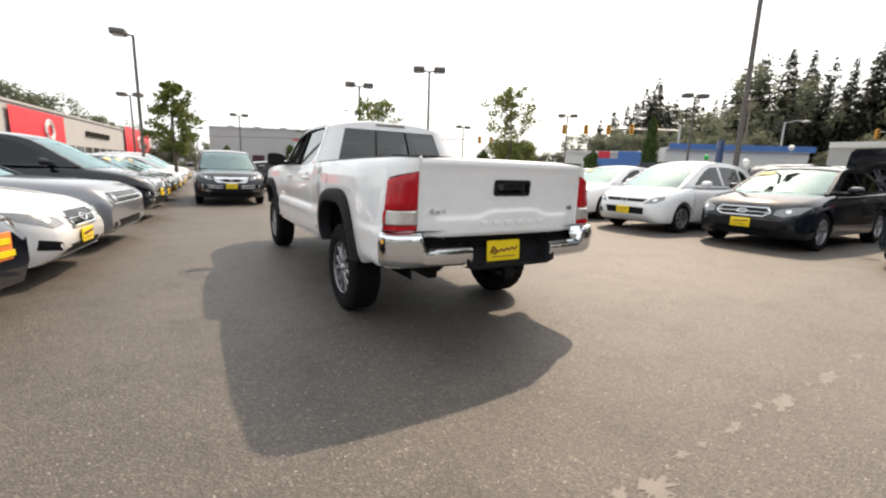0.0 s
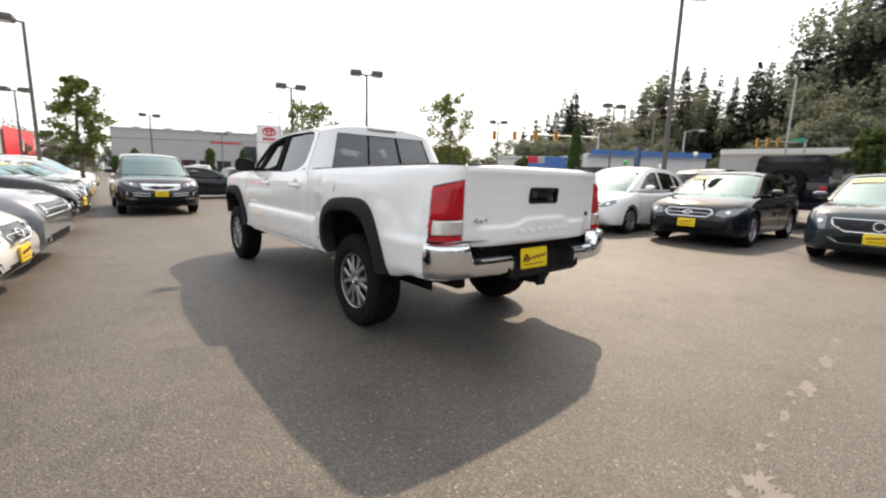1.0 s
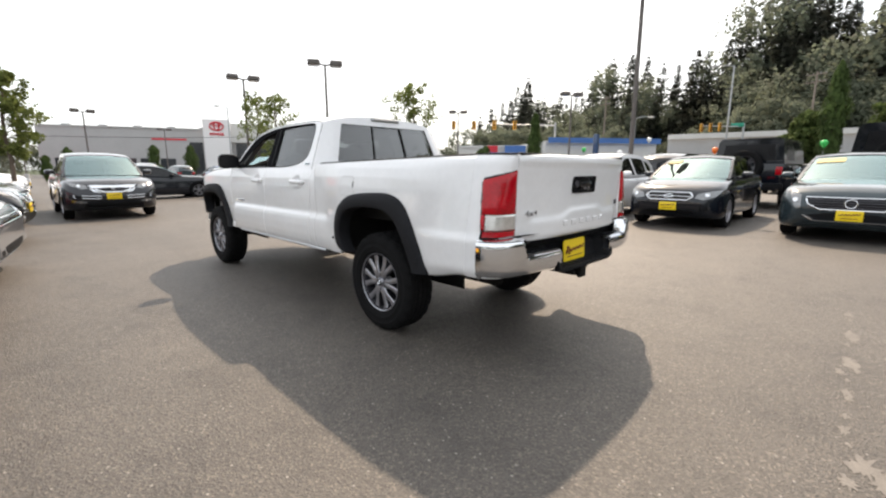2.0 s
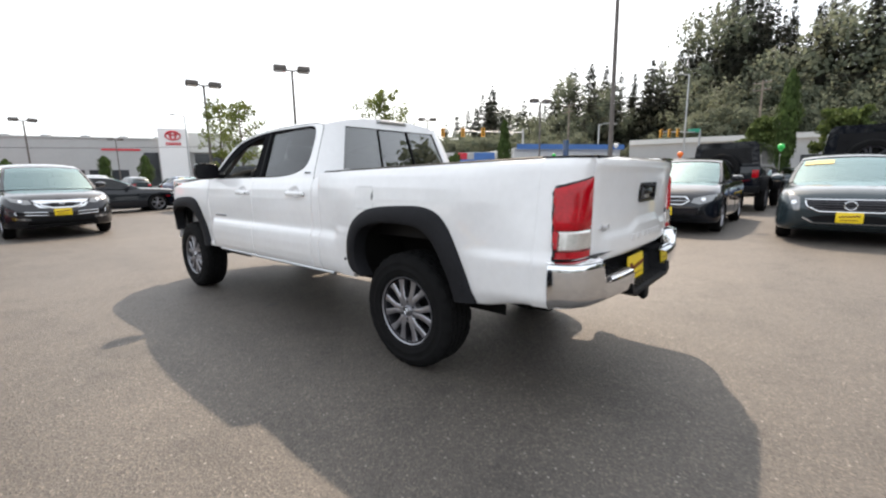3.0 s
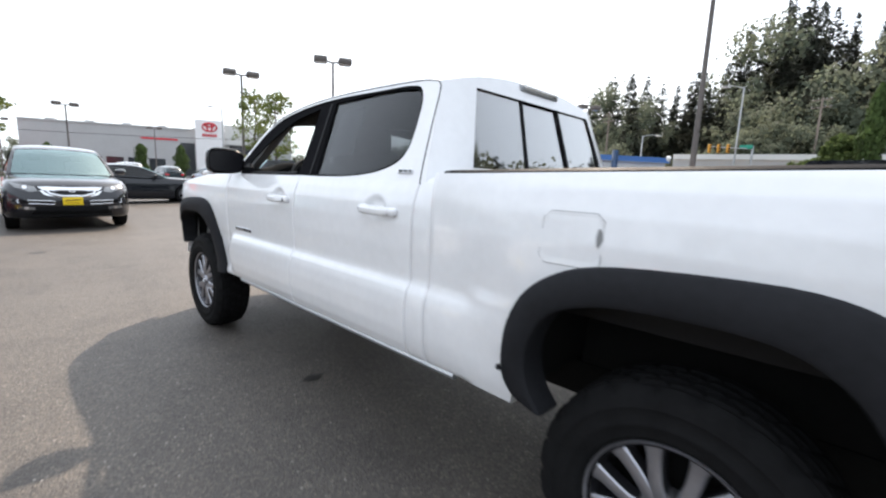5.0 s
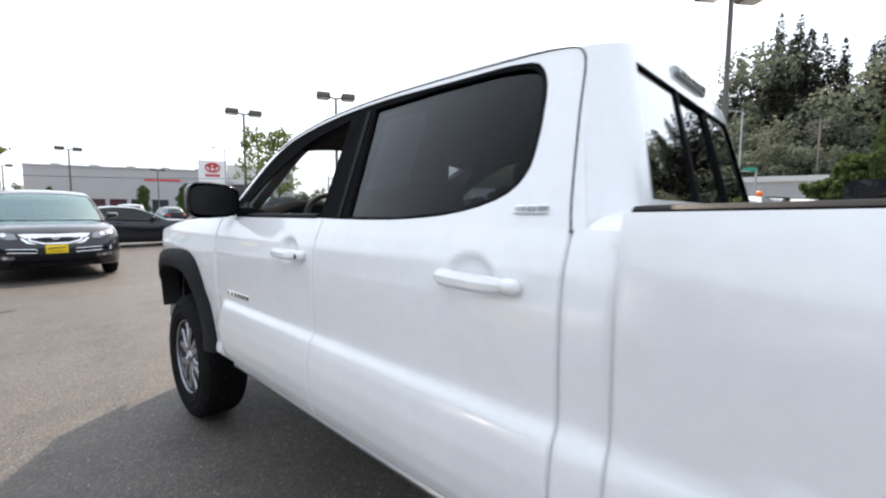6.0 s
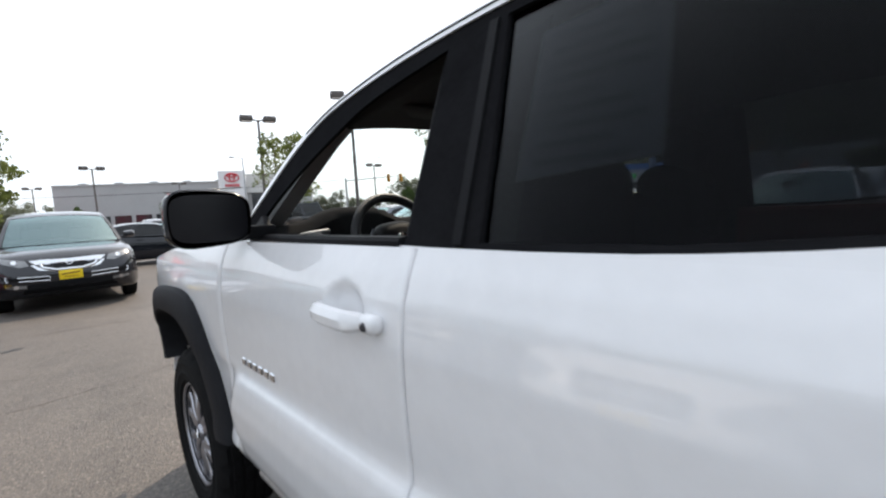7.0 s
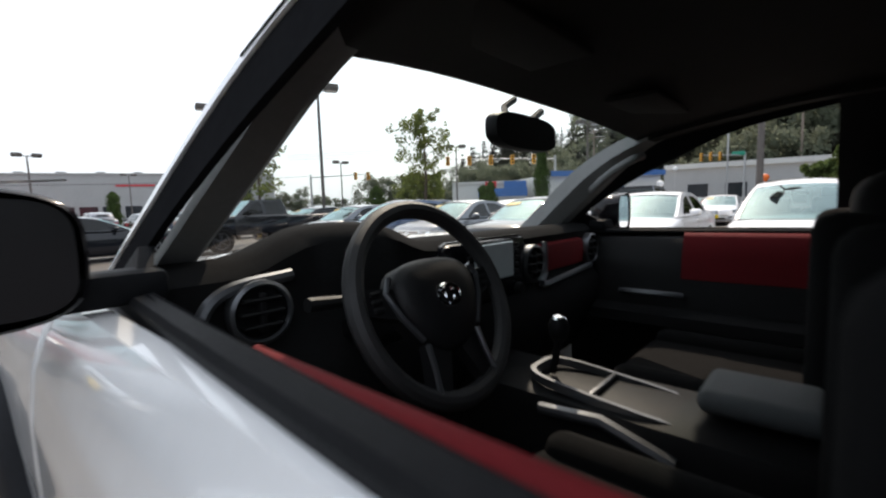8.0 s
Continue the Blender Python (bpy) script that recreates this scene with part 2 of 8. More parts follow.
BLUEROOF = mat("blue_fascia", (0.06, 0.16, 0.42), rough=0.5, var=0.1, scale=0.6)
WHITESIGN = mat("white_sign_panel", (0.78, 0.78, 0.78), rough=0.5, var=0.03, scale=0.5)
REDSIGN = mat("red_sign_shape", (0.6, 0.02, 0.04), rough=0.4, var=0.05)
DARKGLAZE = mat("dark_storefront_glass", (0.03, 0.034, 0.04), rough=0.08, var=0.2, scale=0.8)
POLE = mat("bronze_pole_paint", (0.11, 0.096, 0.088), rough=0.55, var=0.15, scale=4)
GALV = mat("galvanised_steel", (0.4, 0.41, 0.42), rough=0.45, metal=0.7, var=0.1, scale=6)
WOODPOLE = mat("weathered_pole_wood", (0.20, 0.165, 0.14), rough=0.9, var=0.25, scale=5, bump=0.3, bscale=40)
SIGNALY = mat("signal_yellow", (0.62, 0.3, 0.03), rough=0.5, var=0.1)
GREENSIGN = mat("green_sign", (0.01, 0.25, 0.16), rough=0.4, var=0.05)
BARK = mat("bark", (0.11, 0.085, 0.065), rough=0.95, var=0.3, scale=9, bump=0.5, bscale=30)
LEAF = leaf_mat("maple_leaf", (0.15, 0.18, 0.055), 0.5)
CYPRESS = leaf_mat("cypress_foliage", (0.062, 0.095, 0.030), 0.35)
SHRUB = leaf_mat("shrub_foliage", (0.10, 0.135, 0.045), 0.35)
# Both far-wood leaf colours are paled to stand in for distance haze.
CONIFER_HAZED = leaf_mat("hazed_conifer_needles", (0.175, 0.195, 0.165), 0.65, 0.12, 0.09)
BROADLEAF_HAZED = leaf_mat("hazed_far_broadleaf", (0.160, 0.182, 0.128), 0.6, 0.12, 0.12)
GRASS = mat("hillside_undergrowth", (0.05, 0.07, 0.03), rough=0.95, var=0.4, scale=0.08)
BALLOON_W = mat("white_balloon", (0.8, 0.8, 0.8), rough=0.25, var=0.03)
BALLOON_O = mat("orange_balloon", (0.85, 0.18, 0.03), rough=0.25, var=0.03)
BALLOON_G = mat("green_balloon", (0.04, 0.5, 0.1), rough=0.25, var=0.03)


# ---- mesh helpers ----
def put_mesh(name, bm, material, smooth=35):
    me = bpy.data.meshes.new(name)
    bmesh.ops.recalc_face_normals(bm, faces=bm.faces)
    bm.to_mesh(me)
    bm.free()
    for mt in (material if isinstance(material, (list, tuple)) else [material]):
        me.materials.append(mt)
    if smooth:
        me.shade_smooth()
        me.set_sharp_from_angle(angle=radians(smooth))
    return me


def part(name, bm, material, parent=None, label="", off=(0, 0, 0), smooth=35):
    """One mesh object under a thing or a part; off is taken from the vertices."""
    if any(off):
        bmesh.ops.translate(bm, verts=bm.verts, vec=-Vector(off))
    ob = new(name, put_mesh(name, bm, material, smooth))
    if parent is not None:
        ob.parent = parent
    if label:
        ob["label"] = label
    return ob


def thing(name, m, label, category, group="", kind=""):
    ob = new(name)
    ob.empty_display_size = 0.2
    ob.matrix_basis = m
    return tagged(ob, label, category, group, kind)


def box(bm, c, s, bev=0.0, seg=2, rot=None):
    r = bmesh.ops.create_cube(bm, size=1.0)
    vs = r["verts"]
    bmesh.ops.scale(bm, vec=s, verts=vs)
    if bev:
        es = list({e for v in vs for e in v.link_edges})
        g = bmesh.ops.bevel(bm, geom=es, offset=bev, segments=seg, affect="EDGES", profile=0.5)
        vs = list({v for f in g["faces"] for v in f.verts} | {v for v in vs if v.is_valid})
    if rot is not None:
        bmesh.ops.rotate(bm, verts=vs, cent=(0, 0, 0), matrix=rot)
    bmesh.ops.translate(bm, verts=vs, vec=c)
    return vs


def tube(bm, pts, r, n=8, cap=True):
    """A round bar along pts; r may be one radius or one for each point."""
    pts = [Vector(p) for p in pts]
    rs = r if isinstance(r, (list, tuple)) else [r] * len(pts)
    rings = []
    for i, p in enumerate(pts):
        d = (pts[min(i + 1, len(pts) - 1)] - pts[max(i - 1, 0)]).normalized()
        a = d.orthogonal().normalized() if abs(d.z) > 0.95 else d.cross(Vector((0, 0, 1))).normalized()
        b = d.cross(a)
        rings.append([bm.verts.new(p + float(rs[i]) * (math.cos(t) * a + math.sin(t) * b)) for t in (2 * math.pi * k / n for k in range(n))])
    for a, b in zip(rings, rings[1:]):
        for k in range(n):
            bm.faces.new((a[k], a[(k + 1) % n], b[(k + 1) % n], b[k]))
    if cap:
        bm.faces.new(rings[0][::-1])
        bm.faces.new(rings[-1])


def lathe(bm, prof, n=32, axis="x", c=(0, 0, 0), closed=False):
    """Turns (radius, along) pairs round an axis."""
    rings = []
    for r, a in prof:
        ring = []
        for k in range(n):
            t = 2 * math.pi * k / n
            p = {"x": (a, r * math.cos(t), r * math.sin(t)), "y": (r * math.cos(t), a, r * math.sin(t)), "z": (r * math.cos(t), r * math.sin(t), a)}[axis]
            ring.append(bm.verts.new(Vector(p) + Vector(c)))
        rings.append(ring)
    pairs = list(zip(rings, rings[1:])) + ([(rings[-1], rings[0])] if closed else [])
    for a, b in pairs:
        for k in range(n):
            bm.faces.new((a[k], a[(k + 1) % n], b[(k + 1) % n], b[k]))
    return rings


def sheet(bm, rows, inward=None):
    """A surface through rows of points; inward: a flange of that vector (or function of a point) round its border."""
    vs = [[bm.verts.new(p) for p in row] for row in rows]
    for a, b in zip(vs, vs[1:]):
        for k in range(len(a) - 1):
            bm.faces.new((a[k], a[k + 1], b[k + 1], b[k]))
    if inward is not None:
        loop = vs[0] + [r[-1] for r in vs[1:]] + vs[-1][-2::-1] + [r[0] for r in vs[-2:0:-1]]
        low = [bm.verts.new(v.co + (inward(v.co) if callable(inward) else Vector(inward))) for v in loop]
        for k in range(len(loop)):
            j = (k + 1) % len(loop)
            bm.faces.new((loop[k], loop[j], low[j], low[k]))
    return vs


def filled(bm, loops, to3, depth=None):
    """A flat outline with holes, filled in 2D, laid into space by to3(a, b); depth: a vector to which it is thickened."""
    t = bmesh.new()
    edges = []
    for loop in loops:
        v = [t.verts.new((a, b, 0)) for a, b in loop]
        edges += [t.edges.new((v[k], v[(k + 1) % len(v)])) for k in range(len(v))]
    bmesh.ops.triangle_fill(t, use_beauty=True, use_dissolve=False, edges=edges, normal=(0, 0, 1))
    if depth is not None:
        g = bmesh.ops.extrude_face_region(t, geom=t.faces[:])
        back = {v for v in g["geom"] if isinstance(v, bmesh.types.BMVert)}
    else:
        back = set()
    made = {}
    for v in t.verts:
        p = Vector(to3(v.co.x, v.co.y))
        made[v] = bm.verts.new(p + Vector(depth) if v in back else p)
    for f in t.faces:
        bm.faces.new([made[v] for v in f.verts])
    t.free()
    return list(made.values())


def mirrored(bm):
    m2 = bm.copy()
    bmesh.ops.scale(m2, vec=(-1, 1, 1), verts=m2.verts)
    bmesh.ops.reverse_faces(m2, faces=m2.faces)
    return m2


def both(name, bm, material, parent, label="", off=(0, 0, 0), smooth=35):
    """The same part on both sides of a vehicle."""
    m2 = mirrored(bm)
    return part(name, bm, material, parent, label, off, smooth), part(name, m2, material, parent, label, (-off[0], off[1], off[2]), smooth)


def smooth_curve(pts, n):
    """n points on a Catmull-Rom line through pts."""
    pts = [np.array(p, float) for p in pts]
    pts = [2 * pts[0] - pts[1]] + pts + [2 * pts[-1] - pts[-2]]
    out = []
    for k in range(n):
        s = k / (n - 1) * (len(pts) - 3)
        i = min(int(s), len(pts) - 4)
        t = s - i
        a, b, c, d = pts[i : i + 4]
        out.append(0.5 * (2 * b + (c - a) * t + (2 * a - 5 * b + 4 * c - d) * t * t + (3 * b - a - 3 * c + d) * t**3))
    return out


def lerp_table(x, xs, ys):
    return float(np.interp(x, xs, ys))


def smoothstep(a, b, x):
    t = min(1.0, max(0.0, (x - a) / (b - a)))
    return t * t * (3 - 2 * t)


def ground_z(x, y):
    """The lot rises a hand's width towards the parked row, and the far hillside climbs behind the houses."""
    z = 0.13 * smoothstep(3.5, 8.5, x)
    d = x * 0.94 + y * 0.34
    return z + 30.0 * smoothstep(88, 170, d) * smoothstep(70, -25, y - 0.25 * x) 


# ---- the white pickup ----
XC, YM = 1.93, 5.0
ORG = (0, YM, 0)
RW, FW, HUB = 3.44, 7.011, 0.39        # axles along y, hub height
truck = thing("pickup_truck", pose(XC, YM, 0), "white crew-cab pickup truck with black fender flares on the asphalt", "pickup truck")


def tpart(name, bm, material, label="", parent=None, smooth=35):
    return part(name, bm, material, parent or truck, label, ORG, smooth)


def tboth(name, bm, material, label="", smooth=35):
    m2 = mirrored(bm)
    return tpart(name, bm, material, label, None, smooth), tpart(name, m2, material, label, None, smooth)


def belt(y):
    return lerp_table(y, [4.3, 5.4, 6.3, 6.7, 7.0, 7.3, 7.55, 7.72], [1.268, 1.277, 1.274, 1.258, 1.235, 1.19, 1.12, 1.03])


def rail(y):
    return lerp_table(y, [2.2, 4.4], [1.348, 1.303])


HANDLES, HANDLE_Z = (4.69, 5.612), 1.143


def corner_u(z):
    """Half width where the bed side turns into the tail lamp corner."""
    return 0.952 + 0.012 * smoothstep(0.872, 0.84, z) - 0.17 * max(z - 0.85, 0.0) - 0.06 * smoothstep(0.66, 0.55, z) - 0.03 * smoothstep(1.30, 1.36, z)


def side_u(y, z):
    """Half width of the body side: rolled sill, lower bulge, concave crease, shoulder."""
    u = lerp_table(z, [0.50, 0.55, 0.60, 0.66, 0.74, 0.80, 0.835, 0.862, 0.89, 1.0, 1.10, 1.18, 1.23, 1.27, 1.30, 1.345], [0.880, 0.914, 0.933, 0.944, 0.947, 0.942, 0.934, 0.915, 0.913, 0.918, 0.918, 0.909, 0.892, 0.873, 0.861, 0.845])
    bed = smoothstep(4.42, 3.85, y) * smoothstep(2.15, 2.6, y)
    bed_u = lerp_table(z, [0.50, 0.56, 0.62, 0.8, 1.0, 1.12, 1.20, 1.27, 1.315, 1.36], [0.90, 0.935, 0.95, 0.962, 0.968, 0.968, 0.958, 0.938, 0.912, 0.875])
    rear_crease = lerp_table(z, [0.5, 0.56, 0.62, 0.80, 0.84, 0.872, 1.0, 1.12, 1.20, 1.27, 1.315, 1.36], [0.90, 0.938, 0.960, 0.968, 0.964, 0.940, 0.946, 0.952, 0.948, 0.935, 0.912, 0.875])
    if y < 4.345:
        u = u + (bed_u - u) * max(bed, 0.0) if y > 3.4 else bed_u + (rear_crease - bed_u) * smoothstep(3.0, 2.6, y)
        front = smoothstep(3.85, 4.345, y) if z > 0.90 else smoothstep(4.03 + 0.25 * abs(z - 0.74), 4.15 + 0.25 * abs(z - 0.74), y)
        flat = lerp_table(z, [0.50, 0.55, 0.60, 0.66, 0.74, 0.80, 0.835, 0.862, 0.89, 1.1, 1.2, 1.27, 1.315, 1.36], [0.880, 0.914, 0.933, 0.944, 0.948, 0.944, 0.937, 0.922, 0.920, 0.926, 0.924, 0.914, 0.9, 0.87])
        u = u * (1 - front) + flat * front
        u += (corner_u(z) + 0.012 - u) * smoothstep(2.95, 2.50, y)
    if y > 6.1 and z < 0.88:
        u -= (u - 0.906) * smoothstep(6.32 - 0.5 * abs(z - 0.72), 6.46 - 0.5 * abs(z - 0.72), y) * smoothstep(0.88, 0.84, z) * smoothstep(0.55, 0.62, z)
    for hy in HANDLES:
        r2 = ((y - hy - 0.012) / 0.070) ** 2 + ((z - HANDLE_Z - 0.014) / 0.042) ** 2
        if r2 < 1.6:
            u -= 0.017 * smoothstep(1.25, 0.35, r2)
    u += 0.03 * math.exp(-(((y - FW) / 0.5) ** 2)) * smoothstep(0.6, 1.0, z)
    u -= 0.16 * smoothstep(7.25, 7.85, y) ** 1.5
    return u


def arch_low(y, ax, rear=False):
    """Lower edge of the panel over a wheel opening."""
    d = abs(y - ax) / 0.49
    return 1.03 - 0.10 * d * d - 0.42 * d**6 if d < 1.02 else 0.0


def panel(name, y0, y1, top, label="", n=26, low=0.555, nz=36, mirror=True, roll0=True):
    """A steel panel between two shut lines, its border rolled in, cut round the wheel openings."""
    ys = sorted(set(np.round(np.linspace(y0, y1, n), 4)) | {round(a + s * 0.49 * k / 10, 4) for a in (RW, FW) for s in (-1, 1) for k in range(0, 11) if y0 < a + s * 0.49 * k / 10 < y1})
    rows = []
    e = 0.005
    ys = [y0, y0 + 0.002, y0 + e] + [y for y in ys if y0 + 2 * e < y < y1 - 2 * e] + [y1 - e, y1 - 0.002, y1]
    for i, y in enumerate(ys):
        b = max(low + 0.06 * smoothstep(2.85, 2.5, y), arch_low(y, RW), arch_low(y, FW))
        t = top(y)
        zs = [b, b + 0.004] + [b + (t - b) * k / nz for k in range(1, nz + 1)]
        row = []
        for j, z in enumerate(zs):
            edge = 0.005 if i in (0, len(ys) - 1) else 0.002 if i in (1, len(ys) - 2) else 0.0
            edge = 0.0 if i < 2 and not roll0 else edge
            edge = max(edge, 0.008 if j == 0 else 0.0)
            row.append(Vector((-(side_u(y, z) - edge), y, z)))
        rows.append(row)
    bm = bmesh.new()
    sheet(bm, rows, (0.028, 0, 0))
    return tboth(name, bm, WHITE, label, 50) if mirror else tpart(name, bm, WHITE, label, None, 50)


panel("bed_side", 2.49, 4.344, rail, n=64, roll0=False)
panel("cab_corner", 4.3485, 4.4555, belt, n=6)
rear_doors = panel("rear_door", 4.4595, 5.429, belt, n=96, nz=64)
front_doors = panel("front_door", 5.433, 6.388, belt, n=96, nz=64)
panel("front_fender", 6.392, 7.80, belt, n=40)

# dark inner shell behind the shut lines, floor pan and frame rails
bm = bmesh.new()
rows = []
for y in np.linspace(4.33, 6.6, 24):
    rows.append([Vector((-(side_u(y, z) - 0.018), y, z)) for z in np.linspace(0.58, 1.245, 14)])
sheet(bm, rows)
tboth("inner_panel", bm, DIRTWHITE)
bm = bmesh.new()
box(bm, (0, 5.35, 0.60), (1.78, 2.0, 0.07), 0.02)
for s in (-1, 1):
    box(bm, (s * 0.42, 5.08, 0.50), (0.09, 4.9, 0.15), 0.02)
box(bm, (0, 3.44, 0.40), (1.5, 0.10, 0.10), 0.03)
lathe(bm, [(0.0, -0.12), (0.12, -0.10), (0.15, 0.0), (0.12, 0.10), (0.0, 0.12)], 16, "y", (0, 3.44, 0.40))
box(bm, (0, 7.0, 0.42), (1.4, 0.2, 0.12), 0.03)
box(bm, (-0.35, 5.0, 0.45), (0.14, 1.4, 0.16), 0.05)
tube(bm, [(0.5, 4.6, 0.46), (0.5, 3.0, 0.52), (0.62, 2.85, 0.55), (0.72, 2.72, 0.56)], 0.032)
tpart("chassis", bm, UNDER)
# sill strip under the doors
bm = bmesh.new()
tube(bm, [(-0.905, 4.2, 0.548), (-0.905, 5.3, 0.548), (-0.905, 6.2, 0.552)], 0.016, 8)
tboth("sill_strip", bm, SATIN)

# wheel wells
for nm, ax in (("rear_wheel_well", RW), ("front_wheel_well", FW)):
    bm = bmesh.new()
    prof = [(ax + 0.47, 0.60 if ax == RW else 0.68), (ax + 0.46, 0.74), (ax + 0.42, 0.88), (ax + 0.28, 0.99), (ax, 1.02), (ax - 0.28, 0.99), (ax - 0.42, 0.88), (ax - 0.47, 0.72), (ax - 0.49, 0.58)]
    sheet(bm, [[Vector((-min(x, side_u(y, max(z, 0.62)) - 0.035), y, z)) for y, z in prof] for x in (0.90, 0.45)])
    inner = [bm.verts.new((-0.45, y, z)) for y, z in [(ax + 0.49, 0.34)] + prof + [(ax - 0.49, 0.34)]]
    bm.faces.new(inner)
    tboth(nm, bm, UNDER)

# flares: moulded bands that stand proud round each opening
def flare(ax, rear):
    pts_out = [(0.470, 0.615), (0.508, 0.665), (0.514, 0.75), (0.492, 0.865), (0.432, 0.965), (0.33, 1.035), (0.19, 1.073), (-0.08, 1.091), (-0.245, 1.085), (-0.355, 1.042), (-0.43, 0.955), (-0.51, 0.79), (-0.56, 0.67), (-0.60, 0.565)]
    pts_in = [(0.350, 0.585), (0.395, 0.66), (0.412, 0.74), (0.395, 0.83), (0.345, 0.905), (0.26, 0.948), (0.13, 0.972), (-0.07, 0.976), (-0.19, 0.962), (-0.285, 0.912), (-0.355, 0.82), (-0.415, 0.70), (-0.44, 0.63), (-0.46, 0.555)]
    if not rear:
        pts_out = [(0.47, 0.685), (0.492, 0.735)] + [(d * 0.95, z - 0.01) for d, z in pts_out[3:]]
        pts_in = [(0.365, 0.665), (0.393, 0.72)] + [(d * 0.96, z - 0.01) for d, z in pts_in[3:]]
    out, inn = smooth_curve(pts_out, 46), smooth_curve(pts_in, 46)
    rows = []
    for (do, zo), (di, zi) in zip(out, inn):
        row = []
        for k, (f, lift) in enumerate(((0.0, 0.001), (0.02, 0.016), (0.10, 0.026), (0.45, 0.034), (0.85, 0.038), (0.97, 0.030), (1.0, 0.015), (1.0, -0.05))):
            y, z = ax + do + (di - do) * f, zo + (zi - zo) * f
            row.append(Vector((-(min(side_u(y, max(z, 0.6)), 0.965) + lift), y, z)))
        rows.append(row)
    bm = bmesh.new()
    sheet(bm, rows, (0.02, 0, 0))
    for d, z in ((0.50, 0.70), (-0.53, 0.66)) if rear else ():
        lathe(bm, [(0.0, -0.004), (0.009, -0.003), (0.011, 0.004)], 8, "x", (-(0.965 + 0.034), ax + (d if rear else -d), z))
    return bm


tboth("rear_flare", flare(RW, True), FLARE, "black textured plastic fender flare", 40)
tboth("front_flare", flare(FW, False), FLARE, "black textured plastic fender flare", 40)


# wheels
def tyre_bm(r=0.388, w=0.26, rim=0.222):
    """One moulded tyre: beads, ridged sidewalls, shoulder lugs and four rows of staggered tread blocks."""
    h = w / 2
    wall = [(rim - 0.01, -h + 0.03), (rim + 0.012, -h + 0.018), (rim + 0.020, -h + 0.014), (rim + 0.024, -h + 0.006), (rim + 0.050, -h + 0.002), (rim + 0.056, -h - 0.002), (rim + 0.062, -h - 0.002), (rim + 0.066, -h + 0.001), (rim + 0.098, -h + 0.002), (rim + 0.104, -h - 0.001), (r - 0.046, -h + 0.004), (r - 0.028, -h + 0.012)]
    lug = [(r - 0.018, -h + 0.018), (r - 0.006, -h + 0.030)]
    tread, x = [], -h + 0.042
    rows = 4
    step = (w - 0.084) / rows
    for k in range(rows):
        a0 = x + k * step
        tread += [(r - 0.010, a0, -1), (r - 0.010, a0 + 0.006, -1), (r, a0 + 0.007, k), (r, a0 + step - 0.007, k), (r - 0.010, a0 + step - 0.006, -1)]
    prof = [(q, a0, -2) for q, a0 in wall] + [(q, a0, 9) for q, a0 in lug] + tread + [(q, -a0, 8) for q, a0 in lug[::-1]] + [(q, -a0, -2) for q, a0 in wall[::-1]]
    n = 176
    bm = bmesh.new()
    rings = []
    for q, a0, kind in prof:
        ring = []
        for i in range(n):
            t = 2 * math.pi * i / n
            cut = 0.0
            if kind >= 8:
                cut = 0.009 if (i + 2 * (kind == 8)) % 8 in (6, 7) else 0.0
            elif kind >= 0:
                cut = 0.009 if (i + (0, 3, 1, 5)[kind]) % 6 == 5 else 0.0
            ring.append(bm.verts.new((a0, (q - cut) * math.cos(t), (q - cut) * math.sin(t))))
        rings.append(ring)
    for p, q in zip(rings, rings[1:]):
        for i in range(n):
            bm.faces.new((p[i], p[(i + 1) % n], q[(i + 1) % n], q[i]))
    return bm


def rim_bm(r=0.232, face=0.0, n=6):
    """Six pairs of spokes that part from a common root and meet the lip evenly; machined faces, dark flanks. The face looks to -x."""
    bm = bmesh.new()
    lathe(bm, [(r, face - 0.006), (r + 0.004, face + 0.004), (r - 0.004, face - 0.010), (r - 0.010, face - 0.006), (r - 0.014, face + 0.010), (r - 0.018, face + 0.012)], 60, "x")
    for k in range(n):
        for s in (-1, 1):
            a = 2 * math.pi * k / n
            rings = []
            for rr, wd, sp, dz in ((0.048, 0.018, 0.16, 0.006), (0.078, 0.0200, 0.170, 0.000), (0.108, 0.0200, 0.160, -0.001), (0.145, 0.0205, 0.195, 0.004), (0.185, 0.0225, 0.234, 0.007), (r - 0.012, 0.030, 0.258, 0.004)):
                t = a + s * sp
                c, q = Vector((0, math.cos(t), math.sin(t))), Vector((0, -math.sin(t), math.cos(t)))
                rings.append([bm.verts.new(c * rr + q * o + Vector((face + dz + dd, 0, 0))) for o, dd in ((-wd, 0.050), (-wd * 0.94, 0.009), (-wd * 0.72, 0.003), (-wd * 0.25, 0.0), (wd * 0.25, 0.0), (wd * 0.72, 0.003), (wd * 0.94, 0.009), (wd, 0.050))])
            for a2, b2 in zip(rings, rings[1:]):
                for q in range(7):
                    f = bm.faces.new((a2[q], a2[q + 1], b2[q + 1], b2[q]))
                    f.material_index = 1 if q in (0, 6) else 0
            bm.faces.new(rings[0])
            bm.faces.new(rings[-1])
    lathe(bm, [(0.0, face - 0.004), (0.030, face - 0.004), (0.036, face + 0.004), (0.038, face + 0.014), (0.066, face + 0.010), (0.082, face + 0.012), (0.088, face + 0.05)], 28, "x")
    return bm


def nuts_bm(face, n=6, rad=0.056):
    bm = bmesh.new()
    for k in range(n):
        t = 2 * math.pi * (k + 0.5) / n
        lathe(bm, [(0.0, face - 0.004), (0.009, face - 0.004), (0.012, face + 0.002), (0.012, face + 0.02)], 6, "x", (0, rad * math.cos(t), rad * math.sin(t)))
    return bm


def back_plate(face, r=0.2):
    bm = bmesh.new()
    lathe(bm, [(0.03, face), (0.155, face), (0.155, face + 0.02), (r, face + 0.03), (r, face + 0.06)], 32, "x")
    return bm


